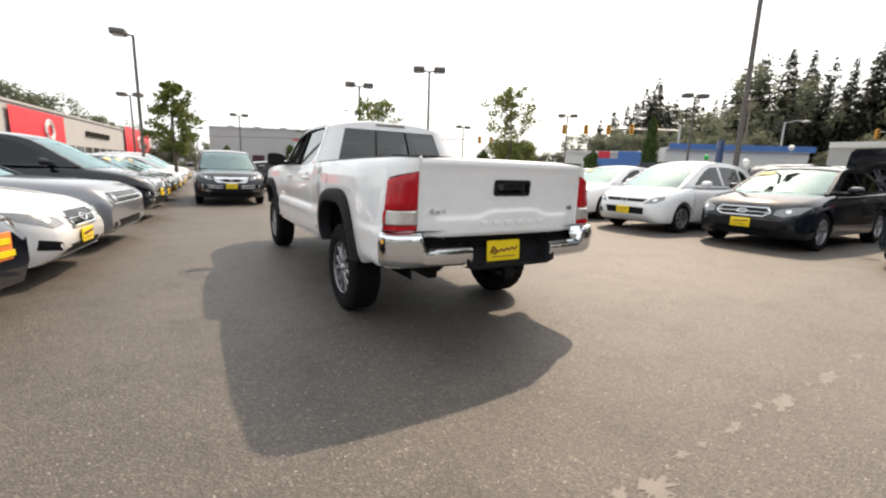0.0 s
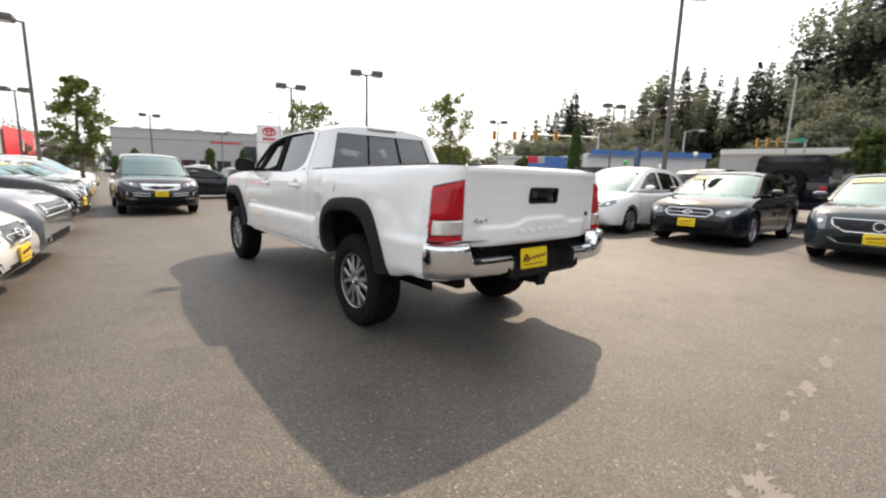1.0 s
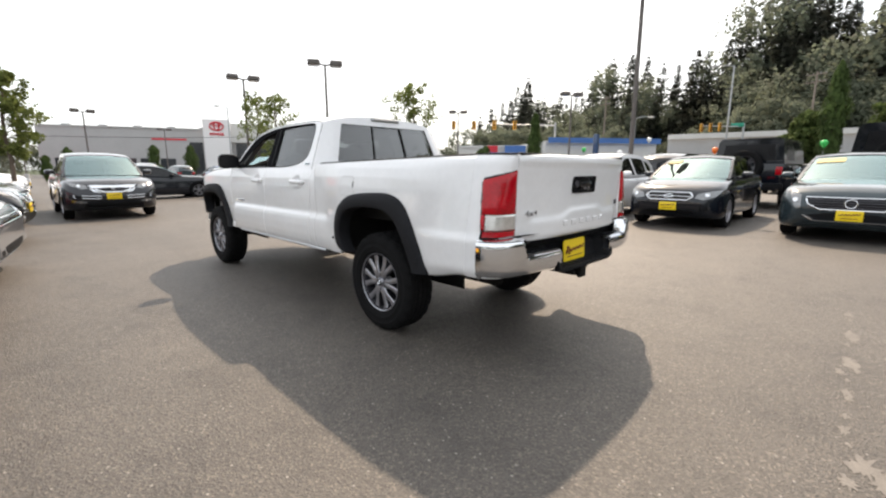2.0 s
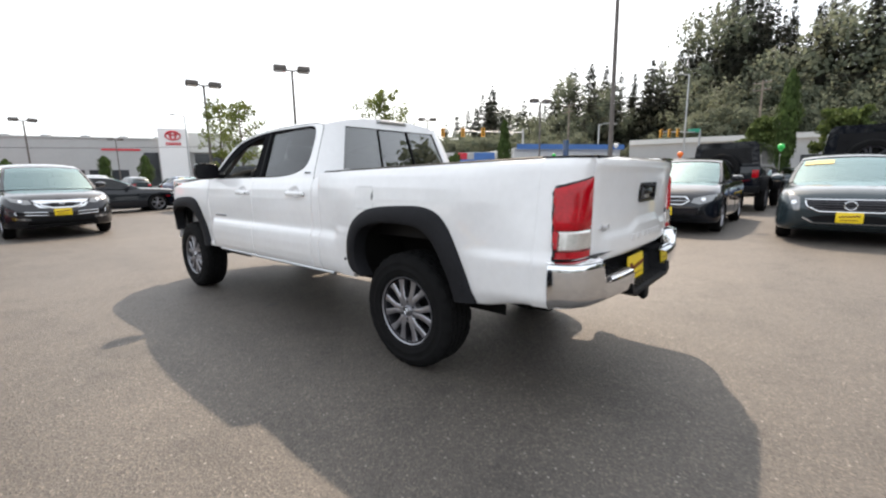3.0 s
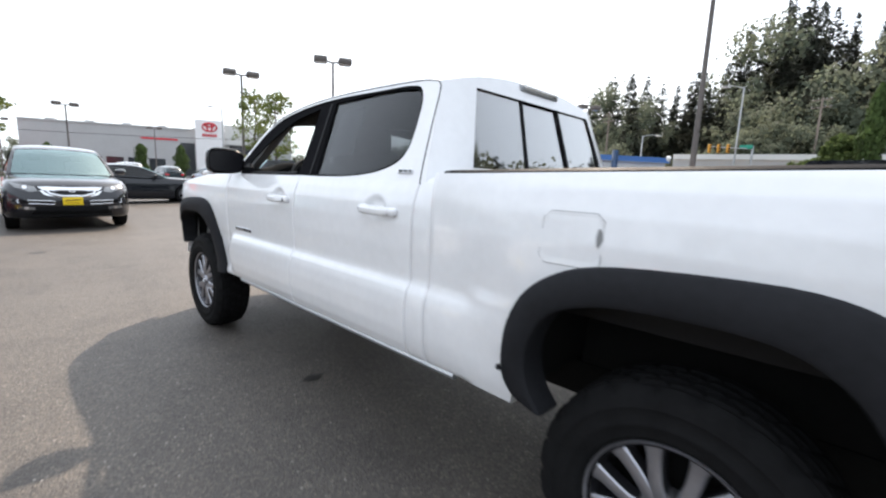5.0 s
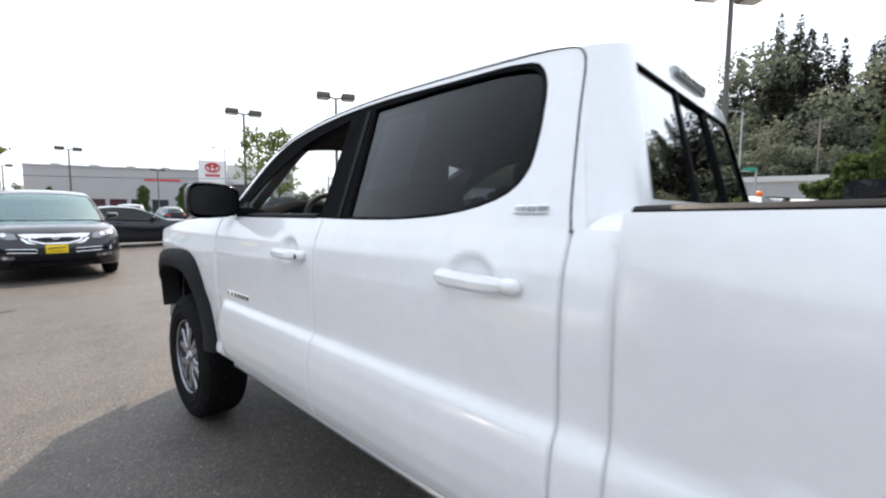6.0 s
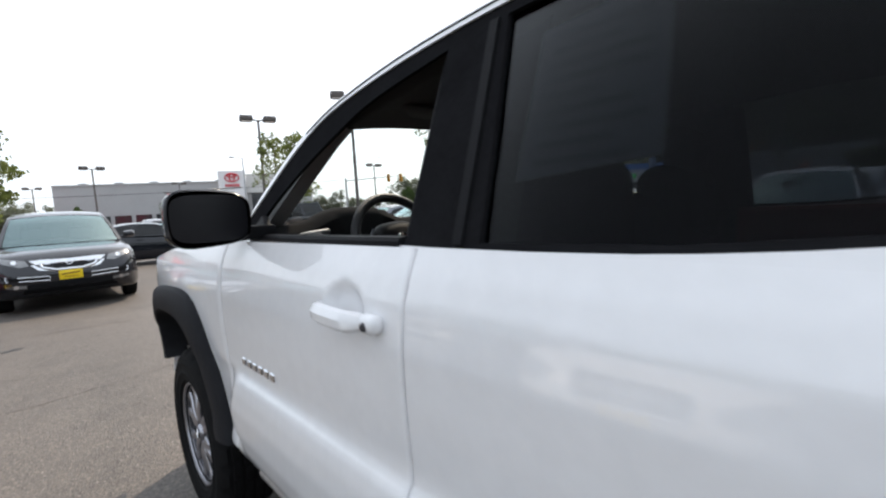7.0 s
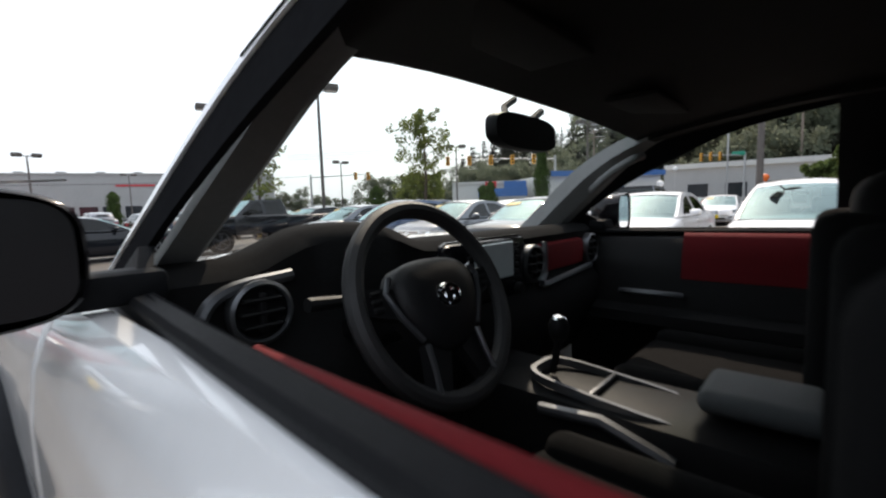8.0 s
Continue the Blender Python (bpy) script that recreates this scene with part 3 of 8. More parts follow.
base_wheel = part("wheel", tyre_bm(), RUBBER, truck, "black all-terrain tyre on an alloy rim", (0, 0, 0), 40)
base_wheel.location = (-0.795, RW - YM, HUB)
part("rim", rim_bm(0.232, -0.105), [ALLOY, ALLOYDARK], base_wheel, "machined silver alloy rim with twin spokes", (0, 0, 0), 30)
part("brake_disc", back_plate(0.0), UNDER, base_wheel)
bm = bmesh.new()
lathe(bm, [(0.21, -0.094), (0.205, -0.08), (0.20, 0.03)], 40, "x")
part("rim_barrel", bm, ALLOYDARK, base_wheel, "dark inner rim barrel")
nut_mesh = put_mesh("wheel_nut", nuts_bm(-0.094, 1, 0.0), ALLOYDARK)
for k in range(6):
    nut = new("wheel_nut", nut_mesh)
    nut.parent = base_wheel
    nut.location = (0, 0.059 * math.cos(math.pi * (2 * k + 1) / 6), 0.059 * math.sin(math.pi * (2 * k + 1) / 6))
bm = bmesh.new()
lathe(bm, [(0.0, -0.112), (0.024, -0.112), (0.028, -0.108)], 24, "x")
part("hub_cap", bm, ALLOYDARK, base_wheel)
bm = bmesh.new()
for rad, h in ((0.016, 0.011), (0.008, 0.014)):
    lathe(bm, [(rad, -0.1125), (rad + 0.002, -0.1145), (rad + 0.004, -0.1125)], 20, "x")
part("hub_emblem", bm, CHROME, base_wheel)
for x, y, turn in ((-0.795, FW, 0), (0.795, RW, 180), (0.795, FW, 180)):
    w = copy_thing(base_wheel, pose(x, y - YM, HUB, 23 if y == FW else 0, 0, turn))
    w.parent = truck

# ---- cab above the belt ----
def cab_x(y, z):
    return -(0.873 - 0.40 * (z - 1.27) - 0.05 * max(0.0, y - 5.3) ** 1.5)


ROOF_EDGE = [(6.64, 1.225), (6.525, 1.315), (6.385, 1.430), (6.265, 1.522), (6.13, 1.604), (5.96, 1.660), (5.66, 1.705), (5.3, 1.725), (4.9, 1.730), (4.66, 1.722), (4.528, 1.697)]
edge_curve = smooth_curve(ROOF_EDGE, 40)
DLO = smooth_curve([(6.56, 1.282), (6.372, 1.415), (6.25, 1.505), (6.115, 1.584), (5.95, 1.641), (5.65, 1.684), (5.3, 1.703), (4.95, 1.702), (4.80, 1.702)], 30) + smooth_curve([(4.74, 1.701), (4.65, 1.686), (4.608, 1.63), (4.594, 1.55), (4.59, 1.46), (4.602, 1.39), (4.66, 1.337), (4.80, 1.299), (5.0, 1.281), (5.2, 1.277)], 26) + [(5.41, 1.278), (5.8, 1.286), (6.2, 1.287), (6.4, 1.283)]
bm = bmesh.new()
outer = [tuple(p) for p in edge_curve] + [(4.51, 1.63), (4.492, 1.55), (4.457, 1.40), (4.425, 1.268)] + [(y, belt(y) - 0.002) for y in (4.6, 4.9, 5.2, 5.5, 5.8, 6.1, 6.35, 6.5)]
filled(bm, [outer, [tuple(p) for p in DLO]], lambda y, z: (cab_x(y, z), y, z), (0.012, 0, 0))
tboth("cab_frame", bm, WHITE, "", 30)
FRONT_WIN = [tuple(p) for p in smooth_curve([(6.37, 1.297), (6.262, 1.380), (6.10, 1.475), (5.925, 1.554), (5.76, 1.615), (5.485, 1.660)], 18)] + [(5.478, 1.47), (5.472, 1.292), (5.8, 1.292), (6.2, 1.293)]
REAR_WIN = [(5.292, 1.286), (5.308, 1.45), (5.335, 1.678), (5.0, 1.691)] + [tuple(p) for p in smooth_curve([(4.80, 1.691), (4.672, 1.677), (4.622, 1.625), (4.607, 1.54), (4.603, 1.455), (4.617, 1.392), (4.675, 1.345), (4.82, 1.305), (5.02, 1.288)], 22)]
bm = bmesh.new()
filled(bm, [[tuple(p) for p in DLO], FRONT_WIN, REAR_WIN], lambda y, z: (cab_x(y, z) + 0.006, y, z), (0.012, 0, 0))
tboth("window_frame", bm, FRAMEBLACK, "black window surround", 30)
bm = bmesh.new()
filled(bm, [[(5.345, 1.284), (5.356, 1.45), (5.372, 1.676), (5.352, 1.676), (5.336, 1.45), (5.325, 1.284)]], lambda y, z: (cab_x(y, z) - 0.001, y, z), (0.012, 0, 0))
tboth("pillar_strip", bm, TRIM)
bm = bmesh.new()
filled(bm, [REAR_WIN], lambda y, z: (cab_x(y, z) + 0.018, y, z), (0.004, 0, 0))
tboth("rear_side_window", bm, TINT, "dark privacy glass", 0)
# the rear door's upper shut line and the paper sheet behind its glass
bm = bmesh.new()
UPPER_SHUT = smooth_curve([(4.458, 1.262), (4.474, 1.34), (4.500, 1.53), (4.512, 1.64), (4.530, 1.688), (4.575, 1.706), (4.70, 1.7155), (5.0, 1.7195), (5.3, 1.7165), (5.66, 1.697), (5.95, 1.652), (6.12, 1.598)], 50)
tube(bm, [Vector((cab_x(y, z) - 0.0002, y, z)) for y, z in UPPER_SHUT], 0.0026, 5)
for d, mesh in zip(rear_doors, (bm, mirrored(bm))):
    tpart("upper_door_gap", mesh, UNDER, "", d)
bm = bmesh.new()
filled(bm, [[(5.262, 1.375), (5.262, 1.622), (5.062, 1.640), (5.048, 1.392)]], lambda y, z: (cab_x(y, z) + 0.026, y, z), (0.001, 0, 0))
sheet_ob = tpart("price_sheet", bm, PAPER, "grey printed price sheet inside the rear side window", None, 0)
for k in range(9):
    bm = bmesh.new()
    ln = (0.15, 0.11, 0.16, 0.16, 0.09, 0.14, 0.16, 0.12, 0.15)[k]
    filled(bm, [[(5.235, 1.606 - 0.025 * k), (5.235 - ln, 1.606 - 0.025 * k), (5.235 - ln, 1.597 - 0.025 * k), (5.235, 1.597 - 0.025 * k)]], lambda y, z: (cab_x(y, z) + 0.024, y, z), (0.001, 0, 0))
    tpart("text_bar", bm, INKGREY, "", sheet_ob, 0)
# belt weather strips on the doors
for nm, a, b in (("front_belt_strip", 5.48, 6.37),):
    bm = bmesh.new()
    sheet(bm, [[Vector((cab_x(y, 1.28) + dx, y, belt(y) + dz)) for dx, dz in ((-0.004, -0.001 - 0.016 * smoothstep(5.5, 6.25, y)), (-0.005, 0.010), (0.0, 0.017), (0.018, 0.019), (0.034, 0.008))] for y in np.linspace(a, b, 14)], (0, 0, -0.01))
    tboth(nm, bm, TRIM)

bm = bmesh.new()
sheet(bm, [[Vector((-(side_u(y, belt(y)) - 0.001 - d), y, belt(y) + h)) for d, h in ((0.0, -0.002), (0.01, 0.010), (0.05, 0.03), (0.16, 0.05))] for y in np.linspace(4.354, 4.46, 8)])
tboth("cab_corner_top", bm, WHITE)

# roof, windscreen, hood
def roof_rows():
    rows = []
    for p in smooth_curve([(6.02, 1.645), (5.96, 1.660), (5.66, 1.705), (5.3, 1.725), (4.9, 1.730), (4.66, 1.722), (4.528, 1.697)], 22):
        y, z = p
        xe = -cab_x(y, z)
        fr = smoothstep(5.55, 6.02, y)
        crown = 0.085 - 0.012 * fr
        rows.append([Vector((xe * s, y + fr * 0.07 * (1 - s * s) - 0.02 * (1 - fr) * smoothstep(4.70, 4.53, y) * (1 - s * s), z + crown * (1 - abs(s) ** 2.6))) for s in np.linspace(-1, 1, 25)])
    return rows


bm = bmesh.new()
sheet(bm, roof_rows(), (0, 0, -0.02))
tpart("roof", bm, WHITE, "", None, 40)
PIL = smooth_curve([(6.63, 1.235), (6.515, 1.320), (6.375, 1.435), (6.255, 1.526), (6.12, 1.608), (6.01, 1.649)], 14)
bm = bmesh.new()
rows = []
for k, (y, z) in enumerate(PIL):
    t = k / 13
    xe = -cab_x(y, z) - 0.035
    rows.append([Vector((xe * s, y + (0.20 - 0.13 * t) * (1 - s * s), z + (0.03 + 0.05 * t) * (1 - s * s))) for s in np.linspace(-1, 1, 21)])
sheet(bm, rows)
tpart("windscreen", bm, GLASS, "clear windscreen glass")
bm = bmesh.new()
sheet(bm, [[p + Vector((0, -0.006, -0.004)) for p in row] for row in rows[-3:]])
tpart("shade_band", bm, SHADE, "green tint band along the windscreen top")
bm = bmesh.new()
rows = []
for y in np.linspace(6.62, 7.78, 16):
    zt = belt(y) + 0.01
    w = side_u(y, zt - 0.05) - 0.10
    rows.append([Vector((w * s, y + 0.18 * smoothstep(7.0, 7.78, y) * (1 - s * s) + 0.14 * smoothstep(6.9, 6.62, y) * (1 - s * s), zt + 0.012 * (1 - abs(s) ** 3) + (0.012 if 0.28 < abs(s) < 0.62 and y > 6.75 else 0.0))) for s in np.linspace(-1, 1, 25)])
sheet(bm, rows, (0, 0, -0.03))
tpart("hood", bm, WHITE)
bm = bmesh.new()
for y0, y1 in ((6.5, 7.79),):
    sheet(bm, [[Vector((-(side_u(y, belt(y)) - 0.008 - d), y, belt(y) + h)) for d, h in ((0.0, -0.004), (0.02, 0.008), (0.06, 0.013), (0.115, 0.010))] for y in np.linspace(y0, y1, 20)], (0, 0, -0.03))
tboth("fender_top", bm, WHITE)
# front: grille, lamps, bumper
bm = bmesh.new()
rows = [[Vector((0.80 * s, 7.93 - 0.30 * abs(s) ** 2.5 - (0.06 if z > 0.95 else 0.0), z)) for s in np.linspace(-1, 1, 21)] for z in np.linspace(0.52, 1.06, 10)]
sheet(bm, rows, (0, -0.2, 0))
tpart("front_bumper", bm, WHITE)
bm = bmesh.new()
for k in range(5):
    tube(bm, [(0.45 * s, 7.935 - 0.3 * abs(0.45 * s / 0.8) ** 2.5, 0.80 + 0.05 * k) for s in np.linspace(-1, 1, 9)], 0.018, 6)
tpart("grille", bm, GLOSSBLACK)
bm = bmesh.new()
sheet(bm, [[Vector((-(0.52 + 0.27 * t), 7.90 - 0.30 * ((0.52 + 0.27 * t) / 0.8) ** 2.5 - 0.02, 0.90 + 0.13 * k + 0.03 * t)) for t in np.linspace(0, 1, 8)] for k in (0, 0.5, 1)], (0, -0.08, 0))
tboth("headlamp", bm, CLEARLENS)
# White filler block added behind the bumper to close the dark hollow nose.
bm = bmesh.new()
box(bm, (0, 7.42, 0.79), (1.44, 0.34, 0.40), 0.05)
tpart("nose_filler", bm, WHITE)
bm = bmesh.new()
sheet(bm, [[Vector((-(0.60 + 0.20 * t), 7.80 - 0.20 * t, z)) for t in np.linspace(0, 1, 6)] for z in (0.56, 0.8, 1.02)])
tboth("bumper_cheek", bm, WHITE)

# back wall of the cab with the three-piece rear window
def back_p(s, z):
    zz = max(z, 1.27) - 1.27
    flat, side_edge = 4.358 + 0.26 * zz, 4.425 + 0.24 * zz
    return Vector(((0.873 - 0.40 * zz) * s, flat + (side_edge - flat) * max(0.0, (abs(s) - 0.76) / 0.24) ** 2, z))


bm = bmesh.new()
def rr(w, z0, z1, r, n=6):
    pts = []
    for cx, cz, a0 in ((w - r, z1 - r, 0), (-w + r, z1 - r, 90), (-w + r, z0 + r, 180), (w - r, z0 + r, 270)):
        pts += [(cx + r * math.cos(radians(a0 + 90 * k / n)), cz + r * math.sin(radians(a0 + 90 * k / n))) for k in range(n + 1)]
    return pts


def taper(pts):
    return [(x * (1 - 0.13 * (z - 1.32)), z) for x, z in pts]


hole = taper(rr(0.842, 1.318, 1.702, 0.075))
for s0, s1 in ((-1, -0.765), (0.765, 1)):
    sheet(bm, [[back_p(s, z) for s in np.linspace(s0, s1, 16)] for z in np.linspace(1.22, 1.70, 14)])
ss = np.linspace(-1, 1, 33)
sheet(bm, [[back_p(s, 1.690 + (0.010 + 0.082 * (1 - abs(s) ** 2.6)) * k) for s in ss] for k in np.linspace(0, 1, 5)])
sheet(bm, [[back_p(s, z) for s in ss] for z in (1.22, 1.28, 1.336)])
tpart("cab_back", bm, WHITE)
bm = bmesh.new()
filled(bm, [hole, taper(rr(0.824, 1.330, 1.690, 0.066))], lambda s, z: back_p(s, z) + Vector((0, 0.004, 0)), (0, 0.02, 0))
filled(bm, [[(-0.262, 1.33), (-0.262, 1.69), (-0.244, 1.69), (-0.244, 1.33)]], lambda s, z: back_p(s, z) + Vector((0, 0.004, 0)), (0, 0.02, 0))
filled(bm, [[(0.244, 1.33), (0.244, 1.69), (0.262, 1.69), (0.262, 1.33)]], lambda s, z: back_p(s, z) + Vector((0, 0.004, 0)), (0, 0.02, 0))
back_frame = tpart("rear_window_frame", bm, TRIM)
for a, b, dy in ((-0.842, -0.253, 0.012), (-0.253, 0.253, 0.018), (0.253, 0.842, 0.012)):
    bm = bmesh.new()
    filled(bm, [taper([(a + (b - a) * t, 1.326) for t in np.linspace(0, 1, 9)] + [(b - (b - a) * t, 1.696) for t in np.linspace(0, 1, 9)])], lambda s, z: back_p(s, z) + Vector((0, dy, 0)), (0, 0.004, 0))
    tpart("rear_pane", bm, REARGLASS, "dark tinted sliding rear window pane", back_frame)
bm = bmesh.new()
box(bm, (0, 4.487, 1.757), (0.36, 0.03, 0.036), 0.008, rot=None)
brake = tpart("high_brake_lamp", bm, GALV)
bm = bmesh.new()
box(bm, (0, 4.474, 1.757), (0.30, 0.02, 0.022), 0.004)
tpart("lens", bm, CLEARLENS, "", brake)
bm = bmesh.new()
sheet(bm, [[Vector((0.022 * s * (1 - t), 4.98 - 0.10 * t, 1.795 + 0.055 * t ** 0.7)) for s in np.linspace(-1, 1, 5)] for t in np.linspace(0, 1, 6)])
box(bm, (0, 4.97, 1.80), (0.05, 0.13, 0.012), 0.004)
tpart("roof_antenna", bm, TRIM)

# ---- cargo bed ----
bm = bmesh.new()
for s in (-1, 1):
    sheet(bm, [[Vector((s * x, y, z)) for x, z in ((0.865, 1.30), (0.80, 1.295), (0.775, 1.26), (0.765, 0.86))] for y in np.linspace(2.50, 4.33, 12)])
sheet(bm, [[Vector((x, y, 0.86)) for x in np.linspace(-0.765, 0.765, 25)] for y in np.linspace(2.25, 4.33, 3)])
sheet(bm, [[Vector((x, 4.33, z)) for x in (-0.9, 0.9)] for z in (0.60, 1.30)])
for k in range(9):
    rib = bmesh.new()
    box(rib, (-0.64 + 0.16 * k, 3.3, 0.868), (0.07, 2.0, 0.016), 0.005)
    tpart("bed_rib", rib, DARKIN)
tpart("bed_liner", bm, DARKIN, "black composite bed liner")
bm = bmesh.new()
sheet(bm, [[Vector((-(side_u(y, rail(y)) - 0.004 - d), y, rail(y) + h)) for d, h in ((-0.004, -0.012), (-0.002, 0.004), (0.010, 0.012), (0.05, 0.014), (0.085, 0.008), (0.09, -0.03))] for y in np.linspace(2.50, 4.345, 24)], (0, 0, -0.01))
tboth("rail_cap", bm, TRIM, "black plastic bed rail cap")

# tailgate
def tg_y(x, z):
    y = 2.225 + 0.05 * (abs(x) / 0.72) ** 2.4
    y += lerp_table(z, [0.80, 0.84, 0.90, 1.0, 1.15, 1.27, 1.31, 1.34, 1.36], [0.035, 0.02, 0.018, 0.018, 0.012, 0.0, -0.010, 0.0, 0.03])
    # pressed step: the lower centre stands out below a raised line
    line = 0.955 + 0.045 * smoothstep(0.34, 0.18, abs(x - 0.03)) + 0.01 * x
    y -= 0.016 * smoothstep(line + 0.012, line - 0.022, z) * smoothstep(0.64, 0.56, abs(x))
    return y


def tg_to3(x, z):
    return (x, tg_y(x, z), z)


xs, zs = np.linspace(-0.725, 0.725, 60), sorted(set(np.linspace(0.815, 1.352, 40)))
HX0, HX1, HZ0, HZ1 = -0.155, 0.155, 1.105, 1.205
bm = bmesh.new()
vs = {}
for i, x in enumerate(xs):
    for j, z in enumerate(zs):
        e = 0.01 if i in (0, 59) or j in (0, 39) else 0
        vs[i, j] = bm.verts.new(Vector(tg_to3(x, z)) + Vector((0, e, 0)))
for i in range(59):
    for j in range(39):
        if not (HX0 < (xs[i] + xs[i + 1]) / 2 < HX1 and HZ0 < (zs[j] + zs[j + 1]) / 2 < HZ1):
            bm.faces.new((vs[i, j], vs[i + 1, j], vs[i + 1, j + 1], vs[i, j + 1]))
loose = [v for v in bm.verts if not v.link_faces]
bmesh.ops.delete(bm, geom=loose, context="VERTS")
ext = bmesh.ops.extrude_edge_only(bm, edges=[e for e in bm.edges if e.is_boundary])
bmesh.ops.translate(bm, verts=[v for v in ext["geom"] if isinstance(v, bmesh.types.BMVert)], vec=(0, 0.045, 0))
tailgate = tpart("tailgate", bm, WHITE, "white tailgate with a pressed lower step", None, 40)
bm = bmesh.new()
box(bm, (0, 2.30, 1.346), (1.43, 0.055, 0.020), 0.006)
tpart("tailgate_cap", bm, TRIM, "", tailgate)
bm = bmesh.new()
filled(bm, [rr(0.165, 1.098, 1.212, 0.02, 4), rr(0.14, 1.118, 1.192, 0.012, 4)], lambda x, z: Vector(tg_to3(x, z)) + Vector((0, -0.008, 0)), (0, 0.03, 0))
box(bm, (0, 2.30, 1.155), (0.30, 0.02, 0.10), 0.004)
box(bm, (0.01, 2.245, 1.165), (0.20, 0.03, 0.05), 0.008)
tpart("tailgate_handle", bm, GLOSSBLACK, "gloss black tailgate handle", tailgate)
bm = bmesh.new()
lathe(bm, [(0.0, -0.004), (0.022, -0.004), (0.026, 0.0), (0.026, 0.01)], 16, "y", (-0.10, 2.235, 1.16))
tpart("tailgate_camera", bm, ALLOYDARK, "", tailgate)
# pressed name on the lower step, six plain bars
for k in range(6):
    bm = bmesh.new()
    x = -0.24 + 0.105 * k
    box(bm, (x, tg_y(x, 0.905) - 0.001, 0.905), (0.062, 0.006, 0.035), 0.003, 1)
    tpart("pressed_letter", bm, WHITE, "", tailgate)


def text_bm(body, size, depth):
    cu = bpy.data.curves.new("text", "FONT")
    cu.body, cu.size, cu.extrude = body, size, depth
    cu.align_x, cu.align_y = "CENTER", "CENTER"
    ob = bpy.data.objects.new("text", cu)
    me = bpy.data.meshes.new_from_object(ob)
    bm = bmesh.new()
    bm.from_mesh(me)
    bpy.data.objects.remove(ob)
    bpy.data.curves.remove(cu)
    bpy.data.meshes.remove(me)
    return bm


bm = text_bm("4x4", 0.075, 0.003)
bmesh.ops.scale(bm, vec=(1.25, 0.75, 1), verts=bm.verts)
bmesh.ops.rotate(bm, verts=bm.verts, cent=(0, 0, 0), matrix=Matrix.Rotation(radians(90), 3, "X"))
bmesh.ops.translate(bm, verts=bm.verts, vec=(-0.60, tg_y(-0.60, 0.98) - 0.004, 0.99))
tpart("drive_badge", bm, CHROME, "chrome badge that reads 4x4", tailgate, 0)
bm = text_bm("V6", 0.05, 0.003)
bmesh.ops.rotate(bm, verts=bm.verts, cent=(0, 0, 0), matrix=Matrix.Rotation(radians(90), 3, "X"))
bmesh.ops.translate(bm, verts=bm.verts, vec=(0.63, tg_y(0.63, 0.98) - 0.004, 1.0))
tpart("engine_badge", bm, ALLOYDARK, "small badge that reads V6", tailgate, 0)

# tail lamps wrap the bed corners
def lamp_uv(t, z):
    """t 0 on the side, 1 at the tailgate."""
    u = corner_u(z)
    pts = smooth_curve([(-u - 0.014, 2.486), (-u - 0.003, 2.41), (-u + 0.028, 2.343), (-u + 0.085, 2.303), (-0.733, 2.287)], 41)
    p = pts[int(round(max(0, min(1, t)) * 40))]
    return Vector((p[0], p[1], z))


def lamp_piece(z0a, z1a, z0b, z1b, t0, t1, lift, nt=18, nz=10):
    rows = []
    for i in range(nt + 1):
        t = t0 + (t1 - t0) * i / nt
        a, b = z0a + (z0b - z0a) * i / nt, z1a + (z1b - z1a) * i / nt
        row = []
        for j in range(nz + 1):
            z = a + (b - a) * j / nz
            ts = 0.20 + 0.10 * (1.2 - z) / 0.35
            p = lamp_uv(ts + (1 - ts) * t, z)
            e = 0.0 if 0 < i < nt and 0 < j < nz else 0.010
            n = Vector((-(1 - t) - 0.15, -t - 0.15, 0)).normalized()
            row.append(p + n * (lift - e))
        rows.append(row)
    return rows


bm = bmesh.new()
sheet(bm, lamp_piece(0.855, 1.212, 0.855, 1.262, 0.0, 1.0, 0.006), lambda p: Vector((0.03, 0.03, 0)))
lamps = tboth("tail_lamp", bm, GLOSSBLACK, "red and clear tail lamp in a dark bezel")
for sgn, lp in ((1, lamps[0]), (-1, lamps[1])):
    for nm, args, mt in (("red_lens", (0.999, 1.195, 0.999, 1.25, 0.05, 0.965, 0.016), REDLENS), ("clear_lens", (0.901, 0.996, 0.901, 0.996, 0.145, 0.955, 0.016), CLEARLENS), ("lower_red_lens", (0.864, 0.899, 0.864, 0.899, 0.08, 0.955, 0.014), REDLENS), ("side_red_lens", (0.905, 0.998, 0.905, 0.998, 0.05, 0.14, 0.014), REDLENS)):
        bm = bmesh.new()
        sheet(bm, lamp_piece(*args), lambda p: Vector((0.012, 0.012, 0)))
        if sgn < 0:
            bmesh.ops.scale(bm, vec=(-1, 1, 1), verts=bm.verts)
        tpart(nm, bm, mt, "", lp)
# bed corner posts behind the lamps
bm = bmesh.new()
sheet(bm, [[lamp_uv(t, z) + Vector((0.002, 0.002, 0)) for t in np.linspace(0, 1, 24)] for z in np.linspace(0.615, 1.346, 34)], (0.02, 0.02, 0))
tboth("bed_corner", bm, WHITE)
bm = bmesh.new()
rows = []
for t in np.linspace(0, 1, 16):
    o = lamp_uv(t, 1.346)
    i = Vector((-0.765, 2.50 - 0.19 * t, 1.351))
    rows.append([o + Vector((-0.002, -0.002, -0.004)), o.lerp(i, 0.06) + Vector((0, 0, 0.006)), o.lerp(i, 0.5) + Vector((0, 0, 0.006)), i])
sheet(bm, rows)
tboth("corner_cap", bm, TRIM, "black plastic bed corner cap")
bm = bmesh.new()
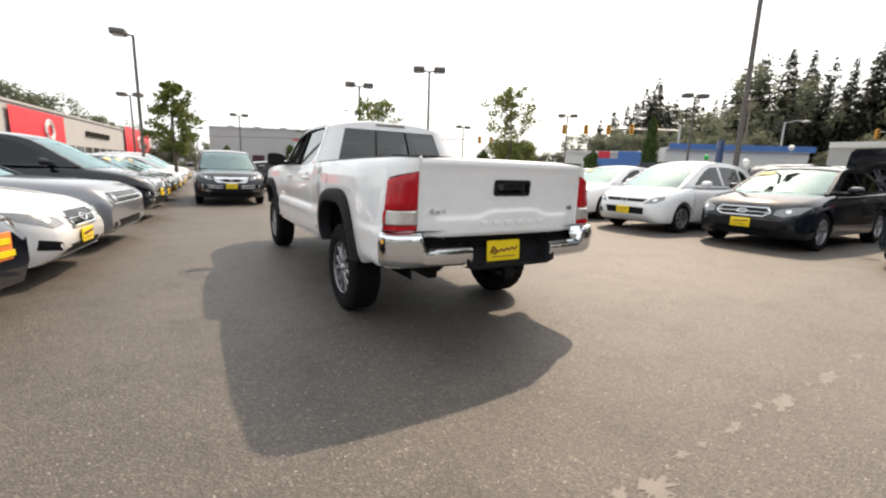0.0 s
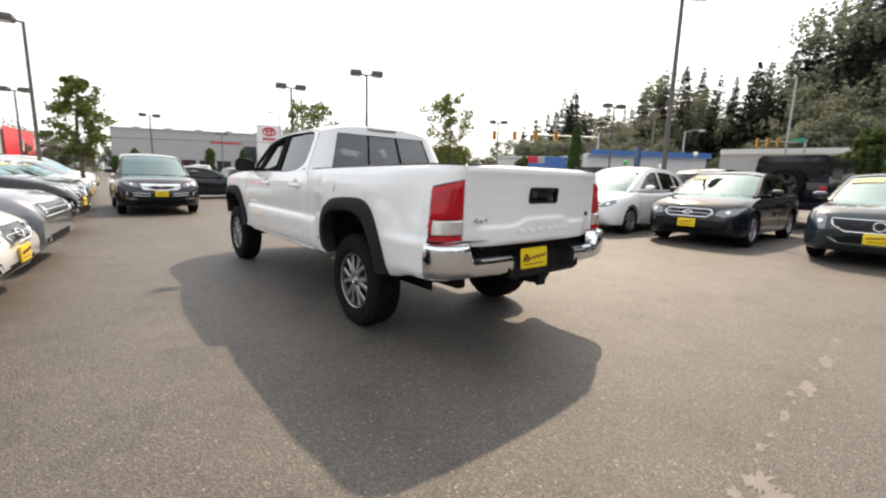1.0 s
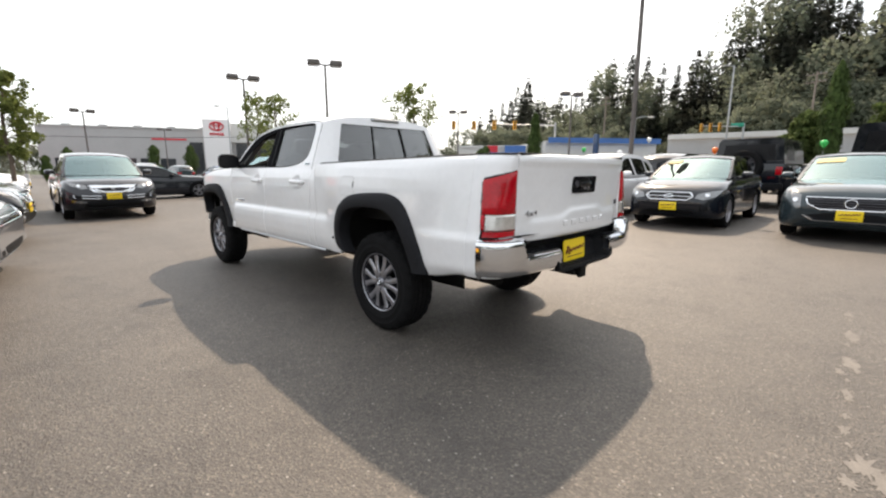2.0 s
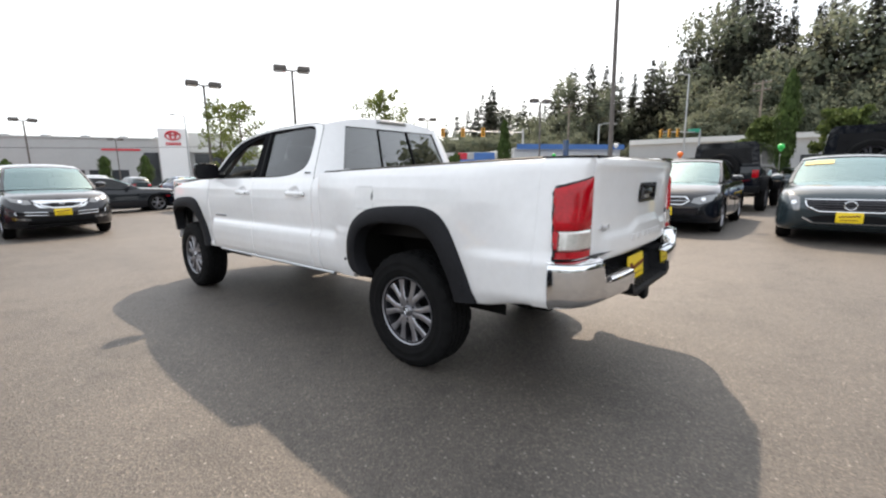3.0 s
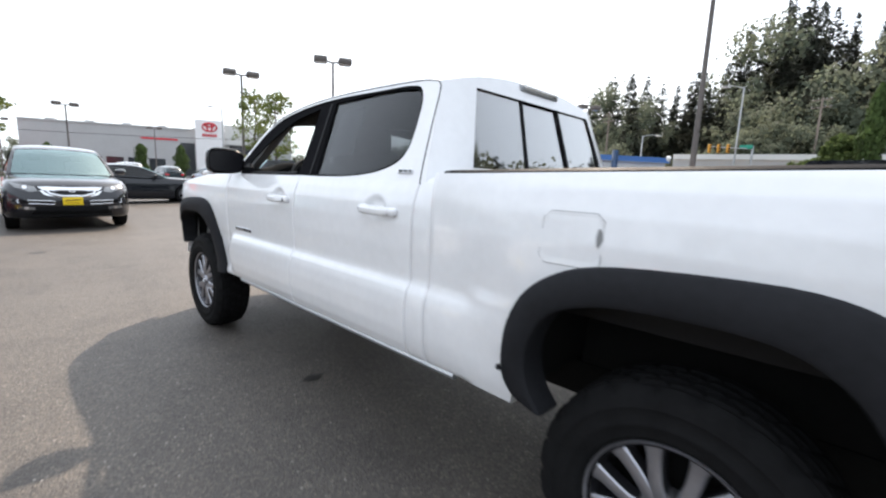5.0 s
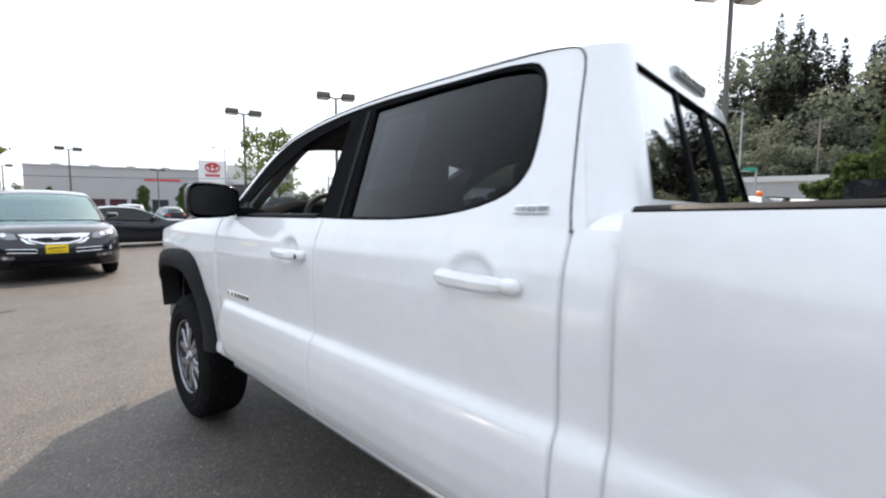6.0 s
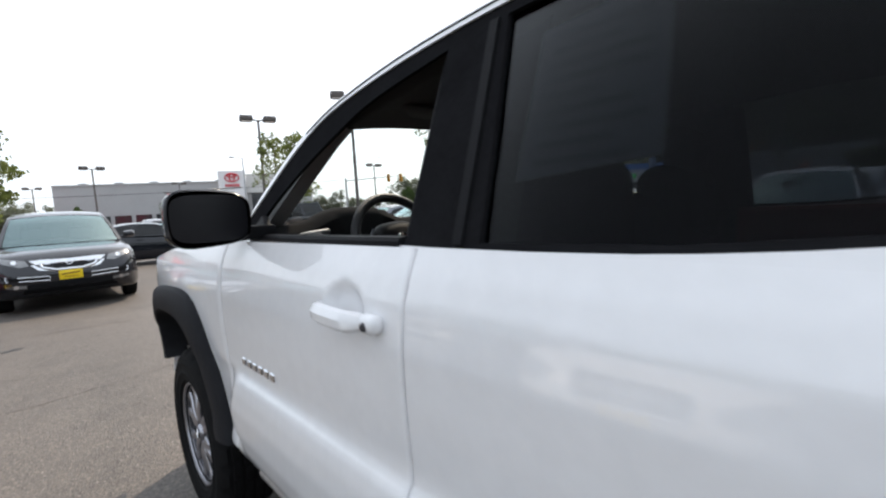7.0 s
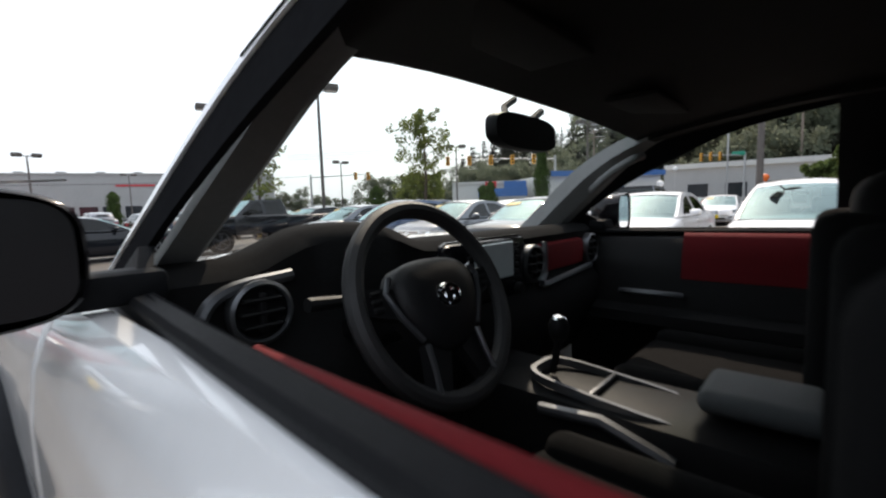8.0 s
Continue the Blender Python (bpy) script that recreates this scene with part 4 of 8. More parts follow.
sheet(bm, [[Vector((-0.735 + d, 2.325 + 0.02 * d, z)) for d in (-0.03, 0.03)] for z in (0.80, 1.34)])
tboth("tailgate_gap", bm, UNDER)

# ---- rear bumper ----
def bump_line(t):
    """From the side (t=0) round the corner to the middle (t=1)."""
    return smooth_curve([(-0.966, 2.405), (-0.963, 2.362), (-0.940, 2.302), (-0.876, 2.250), (-0.76, 2.218), (-0.55, 2.194), (-0.36, 2.184)], 61)[int(round(t * 60))]


bm = bmesh.new()
rows = []
for i in range(61):
    t = i / 60
    x, y = bump_line(t)
    top = 0.852 - 0.105 * smoothstep(0.685, 0.712, t)
    bot = 0.605 + 0.02 * smoothstep(0.0, 0.2, t) - 0.005 * smoothstep(0.4, 1, t) + 0.015 * smoothstep(0.95, 1.0, t)
    n = Vector((x * (1 - t), -0.6 * t - 0.2, 0)).normalized()
    row = []
    for k in range(13):
        f = k / 12
        z = bot + (top - bot) * f
        bulge = 0.007 * math.sin(math.pi * f) - 0.022 * smoothstep(0.90, 1.0, f) - 0.03 * smoothstep(0.16, 0.0, f)
        row.append(Vector((x, y, z)) + n * bulge)
    rows.append(row)
sheet(bm, rows, lambda p: Vector((0.05 if p.x < -0.7 else 0.0, 0.05, 0)))
tboth("bumper_end", bm, CHROME, "polished chrome bumper corner", 45)
bm = bmesh.new()
rows = []
for t in np.linspace(0, 0.68, 18):
    x, y = bump_line(t)
    o = Vector((x, y, 0.845))
    i = Vector((-0.74 - 0.16 * (1 - t / 0.68), 2.36 + 0.10 * (1 - t / 0.68), 0.850))
    rows.append([o, o.lerp(i, 0.15) + Vector((0, 0, 0.010)), o.lerp(i, 0.5) + Vector((0, 0, 0.010)), i])
sheet(bm, rows)
tboth("bumper_corner_top", bm, CHROME, "", 50)
bm = bmesh.new()
sheet(bm, [[Vector((x, y, z)) for y, z in ((2.365, 0.838), (2.358, 0.80), (2.352, 0.752), (2.338, 0.746), (2.216, 0.744), (2.20, 0.734))] for x in np.linspace(-0.735, -0.39, 8)])
sheet(bm, [[Vector((-0.733, y, z)) for y in (2.215, 2.36)] for z in (0.735, 0.846)])
pads = tboth("step_pad", bm, TRIM, "ribbed black step pad")
for i in range(5):
    for j in range(3):
        bm = bmesh.new()
        box(bm, (-0.70 + 0.065 * i, 2.235 + 0.036 * j, 0.7475), (0.045, 0.014, 0.006), 0.002, 1)
        for ob, mesh in zip(pads, (bm, mirrored(bm))):
            tpart("tread_rib", mesh, TRIM, "", ob)
bm = bmesh.new()
rows = []
for x in np.linspace(-0.40, 0.40, 26):
    e = 1 - smoothstep(0.40, 0.33, abs(x))
    rows.append([Vector((x, y, z)) for y, z in ((2.365, 0.835), (2.358, 0.80), (2.352, 0.748), (2.30 - 0.10 * e, 0.715 + 0.029 * e), (2.285 - 0.09 * e, 0.637 + 0.093 * e), (2.272 - 0.08 * e, 0.616 + 0.098 * e), (2.195, 0.612 + 0.09 * e), (2.173, 0.606 + 0.055 * e), (2.169, 0.588 + 0.025 * e), (2.205, 0.580 + 0.02 * e), (2.26, 0.582 + 0.02 * e))])
sheet(bm, rows, (0, 0.02, 0))
centre = tpart("bumper_centre", bm, TRIM, "black bumper centre with a ribbed step", None, 40)
for i in range(9):
    for j in range(3):
        bm = bmesh.new()
        box(bm, (-0.272 + 0.068 * i, 2.204 + 0.024 * j, 0.6155), (0.048, 0.014, 0.006), 0.002, 1)
        tpart("tread_rib", bm, TRIM, "", centre)
bm = bmesh.new()
filled(bm, [rr(0.152, 0.612, 0.768, 0.015, 4)], lambda x, z: (x - 0.02, 2.266 + 0.06 * (z - 0.62), z), (0, 0.006, 0))
plate = tpart("dealer_plate", bm, YELLOW, "yellow dealer plate with brown script")
bm = bmesh.new()
def script(bm, x0, x1, z, h, y):
    pts = [Vector((x0, y, z - h * 0.5)), Vector((x0 + 0.02, y, z + h)), Vector((x0 + 0.045, y, z + 0.6 * h)), Vector((x0 + 0.02, y, z + 0.1 * h)), Vector((x0 + 0.05, y, z - 0.5 * h))]
    n = 9
    for k in range(n):
        pts.append(Vector((x0 + 0.055 + (x1 - x0 - 0.055) * k / (n - 1), y, z + h * (0.12 + 0.28 * (-1) ** k) + 0.02 * k / n)))
    tube(bm, [Vector(p) for p in smooth_curve(pts, 60)], 0.0055, 5)
script(bm, -0.145, 0.105, 0.685, 0.035, 2.266)
box(bm, (-0.02, 2.265, 0.648), (0.22, 0.004, 0.006), 0.001, 1)
tpart("plate_lettering", bm, INK, "brown script strokes", plate)
bm = bmesh.new()
box(bm, (0, 2.31, 0.535), (0.07, 0.22, 0.07), 0.008)
box(bm, (0, 2.215, 0.535), (0.088, 0.03, 0.088), 0.008)
for s in (-1, 1):
    box(bm, (s * 0.08, 2.28, 0.53), (0.04, 0.10, 0.03), 0.006)
box(bm, (0.11, 2.26, 0.56), (0.05, 0.05, 0.045), 0.008)
tpart("tow_receiver", bm, UNDER)
for s in (-1, 1):
    bm = bmesh.new()
    lathe(bm, [(0.0, -0.003), (0.012, -0.003), (0.012, 0.004)], 10, "y", (s * 0.5, 2.352, 0.79))
    tpart("bumper_screw", bm, ALLOYDARK)

# fuel door, crease patch and door furniture on the body side
def on_side(y, z, lift=0.001):
    return Vector((-(side_u(y, z) + lift), y, z))


fy0, fy1, fz0, fz1 = 3.658, 3.842, 1.056, 1.206
ring = [(fy0 + 0.02, fz0), (fy1 - 0.02, fz0), (fy1, fz0 + 0.02), (fy1 - 0.005, fz1 - 0.02), (fy1 - 0.025, fz1), (fy0 + 0.02, fz1), (fy0, fz1 - 0.02), (fy0, fz0 + 0.02)]
bm = bmesh.new()
filled(bm, [ring], lambda a, b: on_side(a, b, 0.0015), (0.004, 0, 0))
fuel = tpart("fuel_door", bm, WHITE)
bm = bmesh.new()
tube(bm, [on_side(a, b, 0.0005) for a, b in ring + ring[:1]], 0.0014, 5)
tpart("fuel_door_gap", bm, PILLARGREY, "", fuel)
bm = bmesh.new()
sheet(bm, [[on_side(3.668 - 0.012 * math.sin(math.pi * t) * w, 1.115 + 0.055 * t, 0.003) for w in (-0.5, 0.0, 1.0)] for t in np.linspace(0, 1, 7)], (0.003, 0, 0))
tpart("finger_notch", bm, PILLARGREY, "", fuel)


def door_handle(y, z, keyed):
    bm = bmesh.new()
    ln = 0.096 if keyed else 0.108
    sec = []
    for t in np.linspace(-1, 1, 21):
        out = 0.030 * (1 - abs(t) ** 4) + 0.006
        c = Vector((-(0.916 + out), y + t * ln, z + 0.003 * t))
        h = 0.0205 * (1.0 if abs(t) < 0.6 else 1 - 0.45 * ((abs(t) - 0.6) / 0.4) ** 2)
        sec.append([c + Vector((dx, 0, dz)) for dx, dz in ((0.014, -h), (-0.002, -h * 0.95), (-0.011, -h * 0.5), (-0.012, h * 0.3), (-0.004, h * 0.9), (0.010, h), (0.018, 0))])
    vs = [[bm.verts.new(p) for p in r] for r in sec]
    for a, b in zip(vs, vs[1:]):
        for k in range(7):
            bm.faces.new((a[k], a[(k + 1) % 7], b[(k + 1) % 7], b[k]))
    bm.faces.new(vs[0])
    bm.faces.new(vs[-1])
    # end cap nearest the rear of the door
    box(bm, Vector((-0.925, y - ln - 0.010, z - 0.002)), (0.036, 0.052, 0.038), 0.0165, 4)
    return bm


for d, hy, keyed in ((rear_doors, 4.69, False), (front_doors, 5.612, True)):
    bm = door_handle(hy, 1.143, keyed)
    m2 = mirrored(bm)
    tpart("door_handle", bm, WHITE, "white pull handle", d[0])
    tpart("door_handle", m2, WHITE, "white pull handle", d[1])
bm = bmesh.new()
lathe(bm, [(0.0, -0.004), (0.007, -0.004), (0.009, 0.0), (0.009, 0.01)], 12, "x", Vector((-0.942, 5.505, 1.139)))
tpart("key_lock", bm, ALLOYDARK, "", front_doors[0])
# trim badge by the rear door window and model badge on the front door: plain bars
bm = bmesh.new()
for k in range(3):
    box(bm, Vector((cab_x(4.56, 1.312) - 0.005, 4.592 - 0.030 * k, 1.313)), (0.005, 0.027, 0.014), 0.002, 1)
box(bm, Vector((cab_x(4.56, 1.303) - 0.005, 4.562, 1.303)), (0.004, 0.09, 0.004), 0.001, 1)
m2 = mirrored(bm)
tpart("trim_badge", bm, CHROME, "small chrome trim badge", rear_doors[0])
tpart("trim_badge", m2, CHROME, "small chrome trim badge", rear_doors[1])
for k in range(6):
    y = 6.235 - 0.042 * k
    for d in (0, 1):
        bm = bmesh.new()
        box(bm, on_side(y, 0.905, 0.002), (0.006, 0.03, 0.024), 0.003, 1)
        tpart("badge_letter", mirrored(bm) if d else bm, CHROME, "chrome badge bar", front_doors[d])

# door mirrors
def mirror_shell():
    bm = bmesh.new()
    rings = []
    for t, sx, sz, yy in ((0.0, 0.96, 0.95, 6.205), (0.06, 1.0, 1.0, 6.21), (0.35, 0.99, 0.98, 6.26), (0.7, 0.85, 0.82, 6.31), (0.95, 0.5, 0.5, 6.345), (1.0, 0.2, 0.2, 6.352)):
        ring = []
        for a in np.linspace(0, 2 * math.pi, 29)[:-1]:
            c, s = math.cos(a), math.sin(a)
            x = 0.110 * sx * math.copysign(abs(c) ** 0.55, c)
            z = 0.082 * sz * math.copysign(abs(s) ** 0.55, s)
            z *= 1 + 0.10 * (x / 0.114)
            ring.append(bm.verts.new((-0.978 - x, yy + 0.012 * (x / 0.114), 1.352 + z)))
        rings.append(ring)
    for a, b in zip(rings, rings[1:]):
        for k in range(28):
            bm.faces.new((a[k], a[(k + 1) % 28], b[(k + 1) % 28], b[k]))
    bm.faces.new(rings[-1])
    return bm


mirrors = tboth("side_mirror", mirror_shell(), GLOSSBLACK, "black side mirror on a short arm", 45)
for sgn, mr in ((1, mirrors[0]), (-1, mirrors[1])):
    bm = bmesh.new()
    filled(bm, [[(-0.978 + 0.100 * math.copysign(abs(math.cos(a)) ** 0.5, math.cos(a)), 1.352 + 0.068 * math.copysign(abs(math.sin(a)) ** 0.5, math.sin(a))) for a in np.linspace(0, 2 * math.pi, 33)[:-1]]], lambda x, z: (x, 6.211 - 0.10 * (x + 0.978), z), (0, 0.004, 0))
    if sgn < 0:
        bmesh.ops.scale(bm, vec=(-1, 1, 1), verts=bm.verts)
    tpart("mirror_glass", bm, MIRROR if sgn < 0 else GLOSSBLACK, "", mr)
    bm = bmesh.new()
    sheet(bm, [[Vector((-(0.978 + 0.102 * s), 6.232 + 0.07 * (1 - t) * t * 2 + 0.004, 1.352 + 0.083 * t * (1 - 0.09 * s))) for s in np.linspace(-1, 1, 9)] for t in (0.985, 1.0, 1.012)])
    if sgn < 0:
        bmesh.ops.scale(bm, vec=(-1, 1, 1), verts=bm.verts)
    tpart("mirror_cap", bm, WHITE, "", mr)
    bm = bmesh.new()
    box(bm, (-0.875, 6.255, 1.302), (0.19, 0.07, 0.045), 0.012)
    filled(bm, [[(6.40, 1.284), (6.24, 1.284), (6.235, 1.315), (6.30, 1.352)]], lambda y, z: (cab_x(y, z) - 0.006, y, z), (0.02, 0, 0))
    if sgn < 0:
        bmesh.ops.scale(bm, vec=(-1, 1, 1), verts=bm.verts)
    tpart("mirror_arm", bm, TRIM, "", mr)

# ---- interior ----
bm = bmesh.new()
rows = []
for p in smooth_curve([(6.03, 1.600), (5.92, 1.627), (5.6, 1.672), (5.25, 1.698), (4.9, 1.70), (4.60, 1.675)], 14):
    y, z = p
    xe = -cab_x(y, z) - 0.02
    rows.append([Vector((xe * s, y + 0.07 * (1 - s * s) * smoothstep(5.55, 6.0, y), z + 0.060 * (1 - abs(s) ** 2.4) - 0.012)) for s in np.linspace(-1, 1, 15)])
sheet(bm, rows)
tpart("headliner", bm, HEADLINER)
bm = bmesh.new()
rows = []
for y, z in smooth_curve([(6.61, 1.235), (6.49, 1.32), (6.35, 1.432), (6.23, 1.522), (6.09, 1.600), (5.93, 1.646), (5.64, 1.684), (5.40, 1.695)], 24):
    x = cab_x(y, z)
    t = smoothstep(5.9, 6.3, y)
    rows.append([Vector((x + 0.026, y - 0.035 - 0.075 * t, z - 0.016)), Vector((x + 0.060 + 0.02 * t, y - 0.075 * t - 0.005, z - 0.034)), Vector((x + 0.090 + 0.03 * t, y - 0.02 * t, z - 0.030 + 0.01 * t)), Vector((x + 0.07 + 0.01 * t, y + 0.045 * t, z + 0.014))])
sheet(bm, [r for r in rows if r[3].y > 6.0])
tboth("pillar_trim", bm, PILLARGREY)
# Rear run of the pillar trim, in the same near-black ceiling cloth.
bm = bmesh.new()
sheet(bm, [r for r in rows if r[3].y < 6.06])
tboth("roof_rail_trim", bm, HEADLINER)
for y0, y1 in ((5.25, 5.52), (4.56, 4.64)):
    bm = bmesh.new()
    sheet(bm, [[Vector((cab_x(y, z) + 0.04 + 0.03 * (1 - (2 * t - 1) ** 4), y + 0.03 * (z - 1.28), z)) for t, y in ((t, y0 + (y1 - y0) * t) for t in np.linspace(0, 1, 7))] for z in np.linspace(1.1, 1.66, 8)])
    tboth("inner_pillar", bm, DARKIN)
# right A-pillar grab handle
bm = bmesh.new()
tube(bm, [Vector(p) for p in smooth_curve([(0.69, 6.24, 1.45), (0.64, 6.21, 1.45), (0.60, 6.13, 1.50), (0.61, 6.06, 1.54), (0.66, 6.04, 1.555)], 14)], 0.014, 8)
tpart("grab_handle", bm, PILLARGREY)
# dashboard: top pad, cowl, lower face
bm = bmesh.new()
rows = []
for x in np.linspace(-0.78, 0.78, 40):
    cowl = 0.055 * math.exp(-(((x + 0.43) / 0.17) ** 4))
    side = 0.05 * (abs(x) / 0.78) ** 4
    rows.append([Vector((x, y, z)) for y, z in ((6.66 - side, 1.262), (6.58 - side, 1.285), (6.44 - side, 1.310 + 0.5 * cowl), (6.36, 1.316 + cowl), (6.30, 1.309 + cowl), (6.275, 1.286 + cowl * 0.9), (6.29, 1.23), (6.28, 1.16), (6.23, 1.10), (6.24, 0.98), (6.34, 0.80), (6.5, 0.66))])
sheet(bm, rows)
tpart("dashboard", bm, DASHPAD, "black moulded dashboard", None, 50)
bm = bmesh.new()
for x0, x1, c, mt in ((0.30, 0.66, 0, 0),):
    sheet(bm, [[Vector((x, y, z)) for y, z in ((6.283, 1.262), (6.262, 1.255), (6.255, 1.21), (6.262, 1.165), (6.28, 1.158))] for x in np.linspace(x0, x1, 10)], (0, 0.02, 0))
tpart("dash_panel", bm, RUSTRED, "rust-red dash insert")
# centre stack with display
bm = bmesh.new()
box(bm, (0.02, 6.27, 1.205), (0.40, 0.05, 0.20), 0.03, rot=None)
stack = tpart("centre_panel", bm, GLOSSBLACK)
bm = bmesh.new()
box(bm, (0.03, 6.243, 1.238), (0.19, 0.008, 0.105), 0.004, 1)
tpart("display", bm, SCREENM, "grey navigation display", stack)
for k in range(5):
    for s in (-1, 1):
        bm = bmesh.new()
        box(bm, (0.03 + s * 0.115, 6.243, 1.278 - 0.02 * k), (0.02, 0.008, 0.012), 0.002, 1)
        tpart("display_button", bm, DARKIN, "", stack)
for s in (-1, 1):
    bm = bmesh.new()
    lathe(bm, [(0.0, -0.02), (0.016, -0.02), (0.018, 0.0)], 16, "y", (0.03 + s * 0.115, 6.243, 1.145))
    tpart("knob", bm, DARKIN, "", stack)


def vent(x, y, z, r, ry=0):
    bm = bmesh.new()
    lathe(bm, [(r, 0.0), (r + 0.004, -0.008), (r + 0.010, -0.004), (r + 0.010, 0.02)], 28, "y")
    bmesh.ops.translate(bm, verts=bm.verts, vec=(x, y, z))
    v = tpart("air_vent", bm, SATINDARK, "round air vent with a silver ring")
    bm = bmesh.new()
    lathe(bm, [(0.0, 0.012), (r, 0.012), (r, -0.002)], 24, "y")
    for k in (-1, 0, 1):
        box(bm, (0, 0.0, k * r * 0.5), (1.7 * r * math.sqrt(1 - 0.25 * k * k), 0.02, 0.006), 0.002, 1)
    box(bm, (0, -0.002, 0), (0.012, 0.012, r * 1.5), 0.002, 1)
    bmesh.ops.translate(bm, verts=bm.verts, vec=(x, y, z))
    tpart("slat", bm, DARKIN, "", v)


vent(-0.648, 6.238, 1.232, 0.044)
vent(-0.20, 6.252, 1.205, 0.045)
vent(0.255, 6.245, 1.205, 0.052)
vent(0.72, 6.25, 1.215, 0.05)
for pts in ([(-0.76, 6.245, 1.10), (-0.745, 6.245, 1.22), (-0.70, 6.25, 1.272), (-0.58, 6.262, 1.284)], [(-0.60, 6.225, 1.095), (-0.66, 6.222, 1.10), (-0.74, 6.225, 1.12)], [(0.33, 6.25, 1.27), (0.325, 6.245, 1.17), (0.30, 6.24, 1.13), (0.45, 6.24, 1.135), (0.70, 6.245, 1.15)]):
    bm = bmesh.new()
    tube(bm, [Vector(p) for p in smooth_curve(pts, 16)], 0.011, 8)
    tpart("dash_trim", bm, SATINDARK, "satin silver dash trim")
# steering wheel
bm = bmesh.new()
n, R = 40, 0.172
prof = [(0.0165 * math.cos(a), 0.0165 * math.sin(a)) for a in np.linspace(0, 2 * math.pi, 11)[:-1]]
lathe(bm, [(R + p, q) for p, q in prof], n, "y", closed=True)
tilt = Matrix.Rotation(radians(-24), 3, "X")
SWC = Vector((-0.422, 6.05, 1.236))
bmesh.ops.rotate(bm, verts=bm.verts, cent=(0, 0, 0), matrix=tilt)
bmesh.ops.translate(bm, verts=bm.verts, vec=SWC)
wheel = tpart("steering_wheel", bm, mat("wheel_leather", (0.024, 0.024, 0.025), rough=0.55, var=0.2, scale=20, bump=0.2, bscale=600), "black leather steering wheel with silver spokes")
WHEEL_PLASTIC = mat("moulded_wheel_pad", (0.011, 0.011, 0.012), rough=0.5, var=0.2, scale=18, bump=0.12, bscale=500, spec=0.3)


def on_wheel(x, y, z):
    return tilt @ Vector((x, y, z)) + SWC


bm = bmesh.new()
pad = [tuple(p) for p in smooth_curve([(-0.098, 0.036), (-0.070, 0.066), (0.0, 0.076), (0.070, 0.066), (0.098, 0.036), (0.094, -0.010), (0.066, -0.062), (0.030, -0.088), (0.0, -0.092), (-0.030, -0.088), (-0.066, -0.062), (-0.094, -0.010), (-0.098, 0.036)], 37)][:-1]
rings = [[bm.verts.new(on_wheel(x * f, dy, z * f)) for x, z in pad] for f, dy in ((1.0, 0.030), (1.0, 0.002), (0.95, -0.012), (0.80, -0.022), (0.50, -0.027), (0.15, -0.028))]
for p, q in zip(rings, rings[1:]):
    for k in range(36):
        bm.faces.new((p[k], p[(k + 1) % 36], q[(k + 1) % 36], q[k]))
bm.faces.new(rings[-1])
tpart("wheel_pad", bm, WHEEL_PLASTIC, "", wheel, 50)
for outline, edge in ((((-0.088, 0.030), (-0.172, 0.046), (-0.176, 0.006), (-0.092, -0.020)), ((-0.100, 0.050), (-0.115, 0.028), (-0.100, -0.014), (-0.070, -0.060))), (((0.088, 0.030), (0.172, 0.046), (0.176, 0.006), (0.092, -0.020)), ((0.100, 0.050), (0.115, 0.028), (0.100, -0.014), (0.070, -0.060))), (((-0.060, -0.060), (-0.080, -0.148), (-0.046, -0.164), (-0.012, -0.086)), ((-0.064, -0.068), (-0.066, -0.110), (-0.072, -0.150))), (((0.060, -0.060), (0.080, -0.148), (0.046, -0.164), (0.012, -0.086)), ((0.064, -0.068), (0.066, -0.110), (0.072, -0.150)))):
    bm = bmesh.new()
    filled(bm, [list(outline)], lambda x, z: on_wheel(x, -0.004, z), tilt @ Vector((0, 0.022, 0)))
    spoke = tpart("spoke", bm, WHEEL_PLASTIC, "", wheel, 50)
    bm = bmesh.new()
    tube(bm, [on_wheel(x, -0.008, z) for x, z in edge], [0.0055] * len(edge), 6)
    tpart("spoke_trim", bm, SATINDARK, "dull silver spoke trim", spoke)
for sx in (-1, 1):
    for k in range(3):
        bm = bmesh.new()
        box(bm, (0, 0, 0), (0.022, 0.006, 0.010), 0.003, 1)
        bmesh.ops.translate(bm, verts=bm.verts, vec=on_wheel(sx * 0.135, -0.006, 0.030 - 0.013 * k))
        tpart("wheel_button", bm, DARKIN, "", wheel)
bm = bmesh.new()
for rx, rz, oz in ((0.027, 0.019, 0.0), (0.010, 0.018, 0.0), (0.018, 0.007, 0.008)):
    pts = [tilt @ Vector((rx * math.cos(a), -0.030, oz + rz * math.sin(a))) + SWC for a in np.linspace(0, 2 * math.pi, 25)]
    tube(bm, pts, 0.0025, 5)
tpart("wheel_emblem", bm, CHROME, "chrome oval emblem", wheel)
bm = bmesh.new()
tube(bm, [SWC + Vector((-0.05, 0.10, 0.0)), SWC + Vector((-0.20, 0.09, 0.015))], [0.009, 0.012], 8)
tube(bm, [SWC + Vector((0.05, 0.10, 0.0)), SWC + Vector((0.20, 0.09, 0.02))], [0.009, 0.012], 8)
tube(bm, [SWC + Vector((0, 0.03, -0.01)), SWC + Vector((0, 0.35, -0.15))], 0.05, 10)
tpart("steering_column", bm, DARKIN)
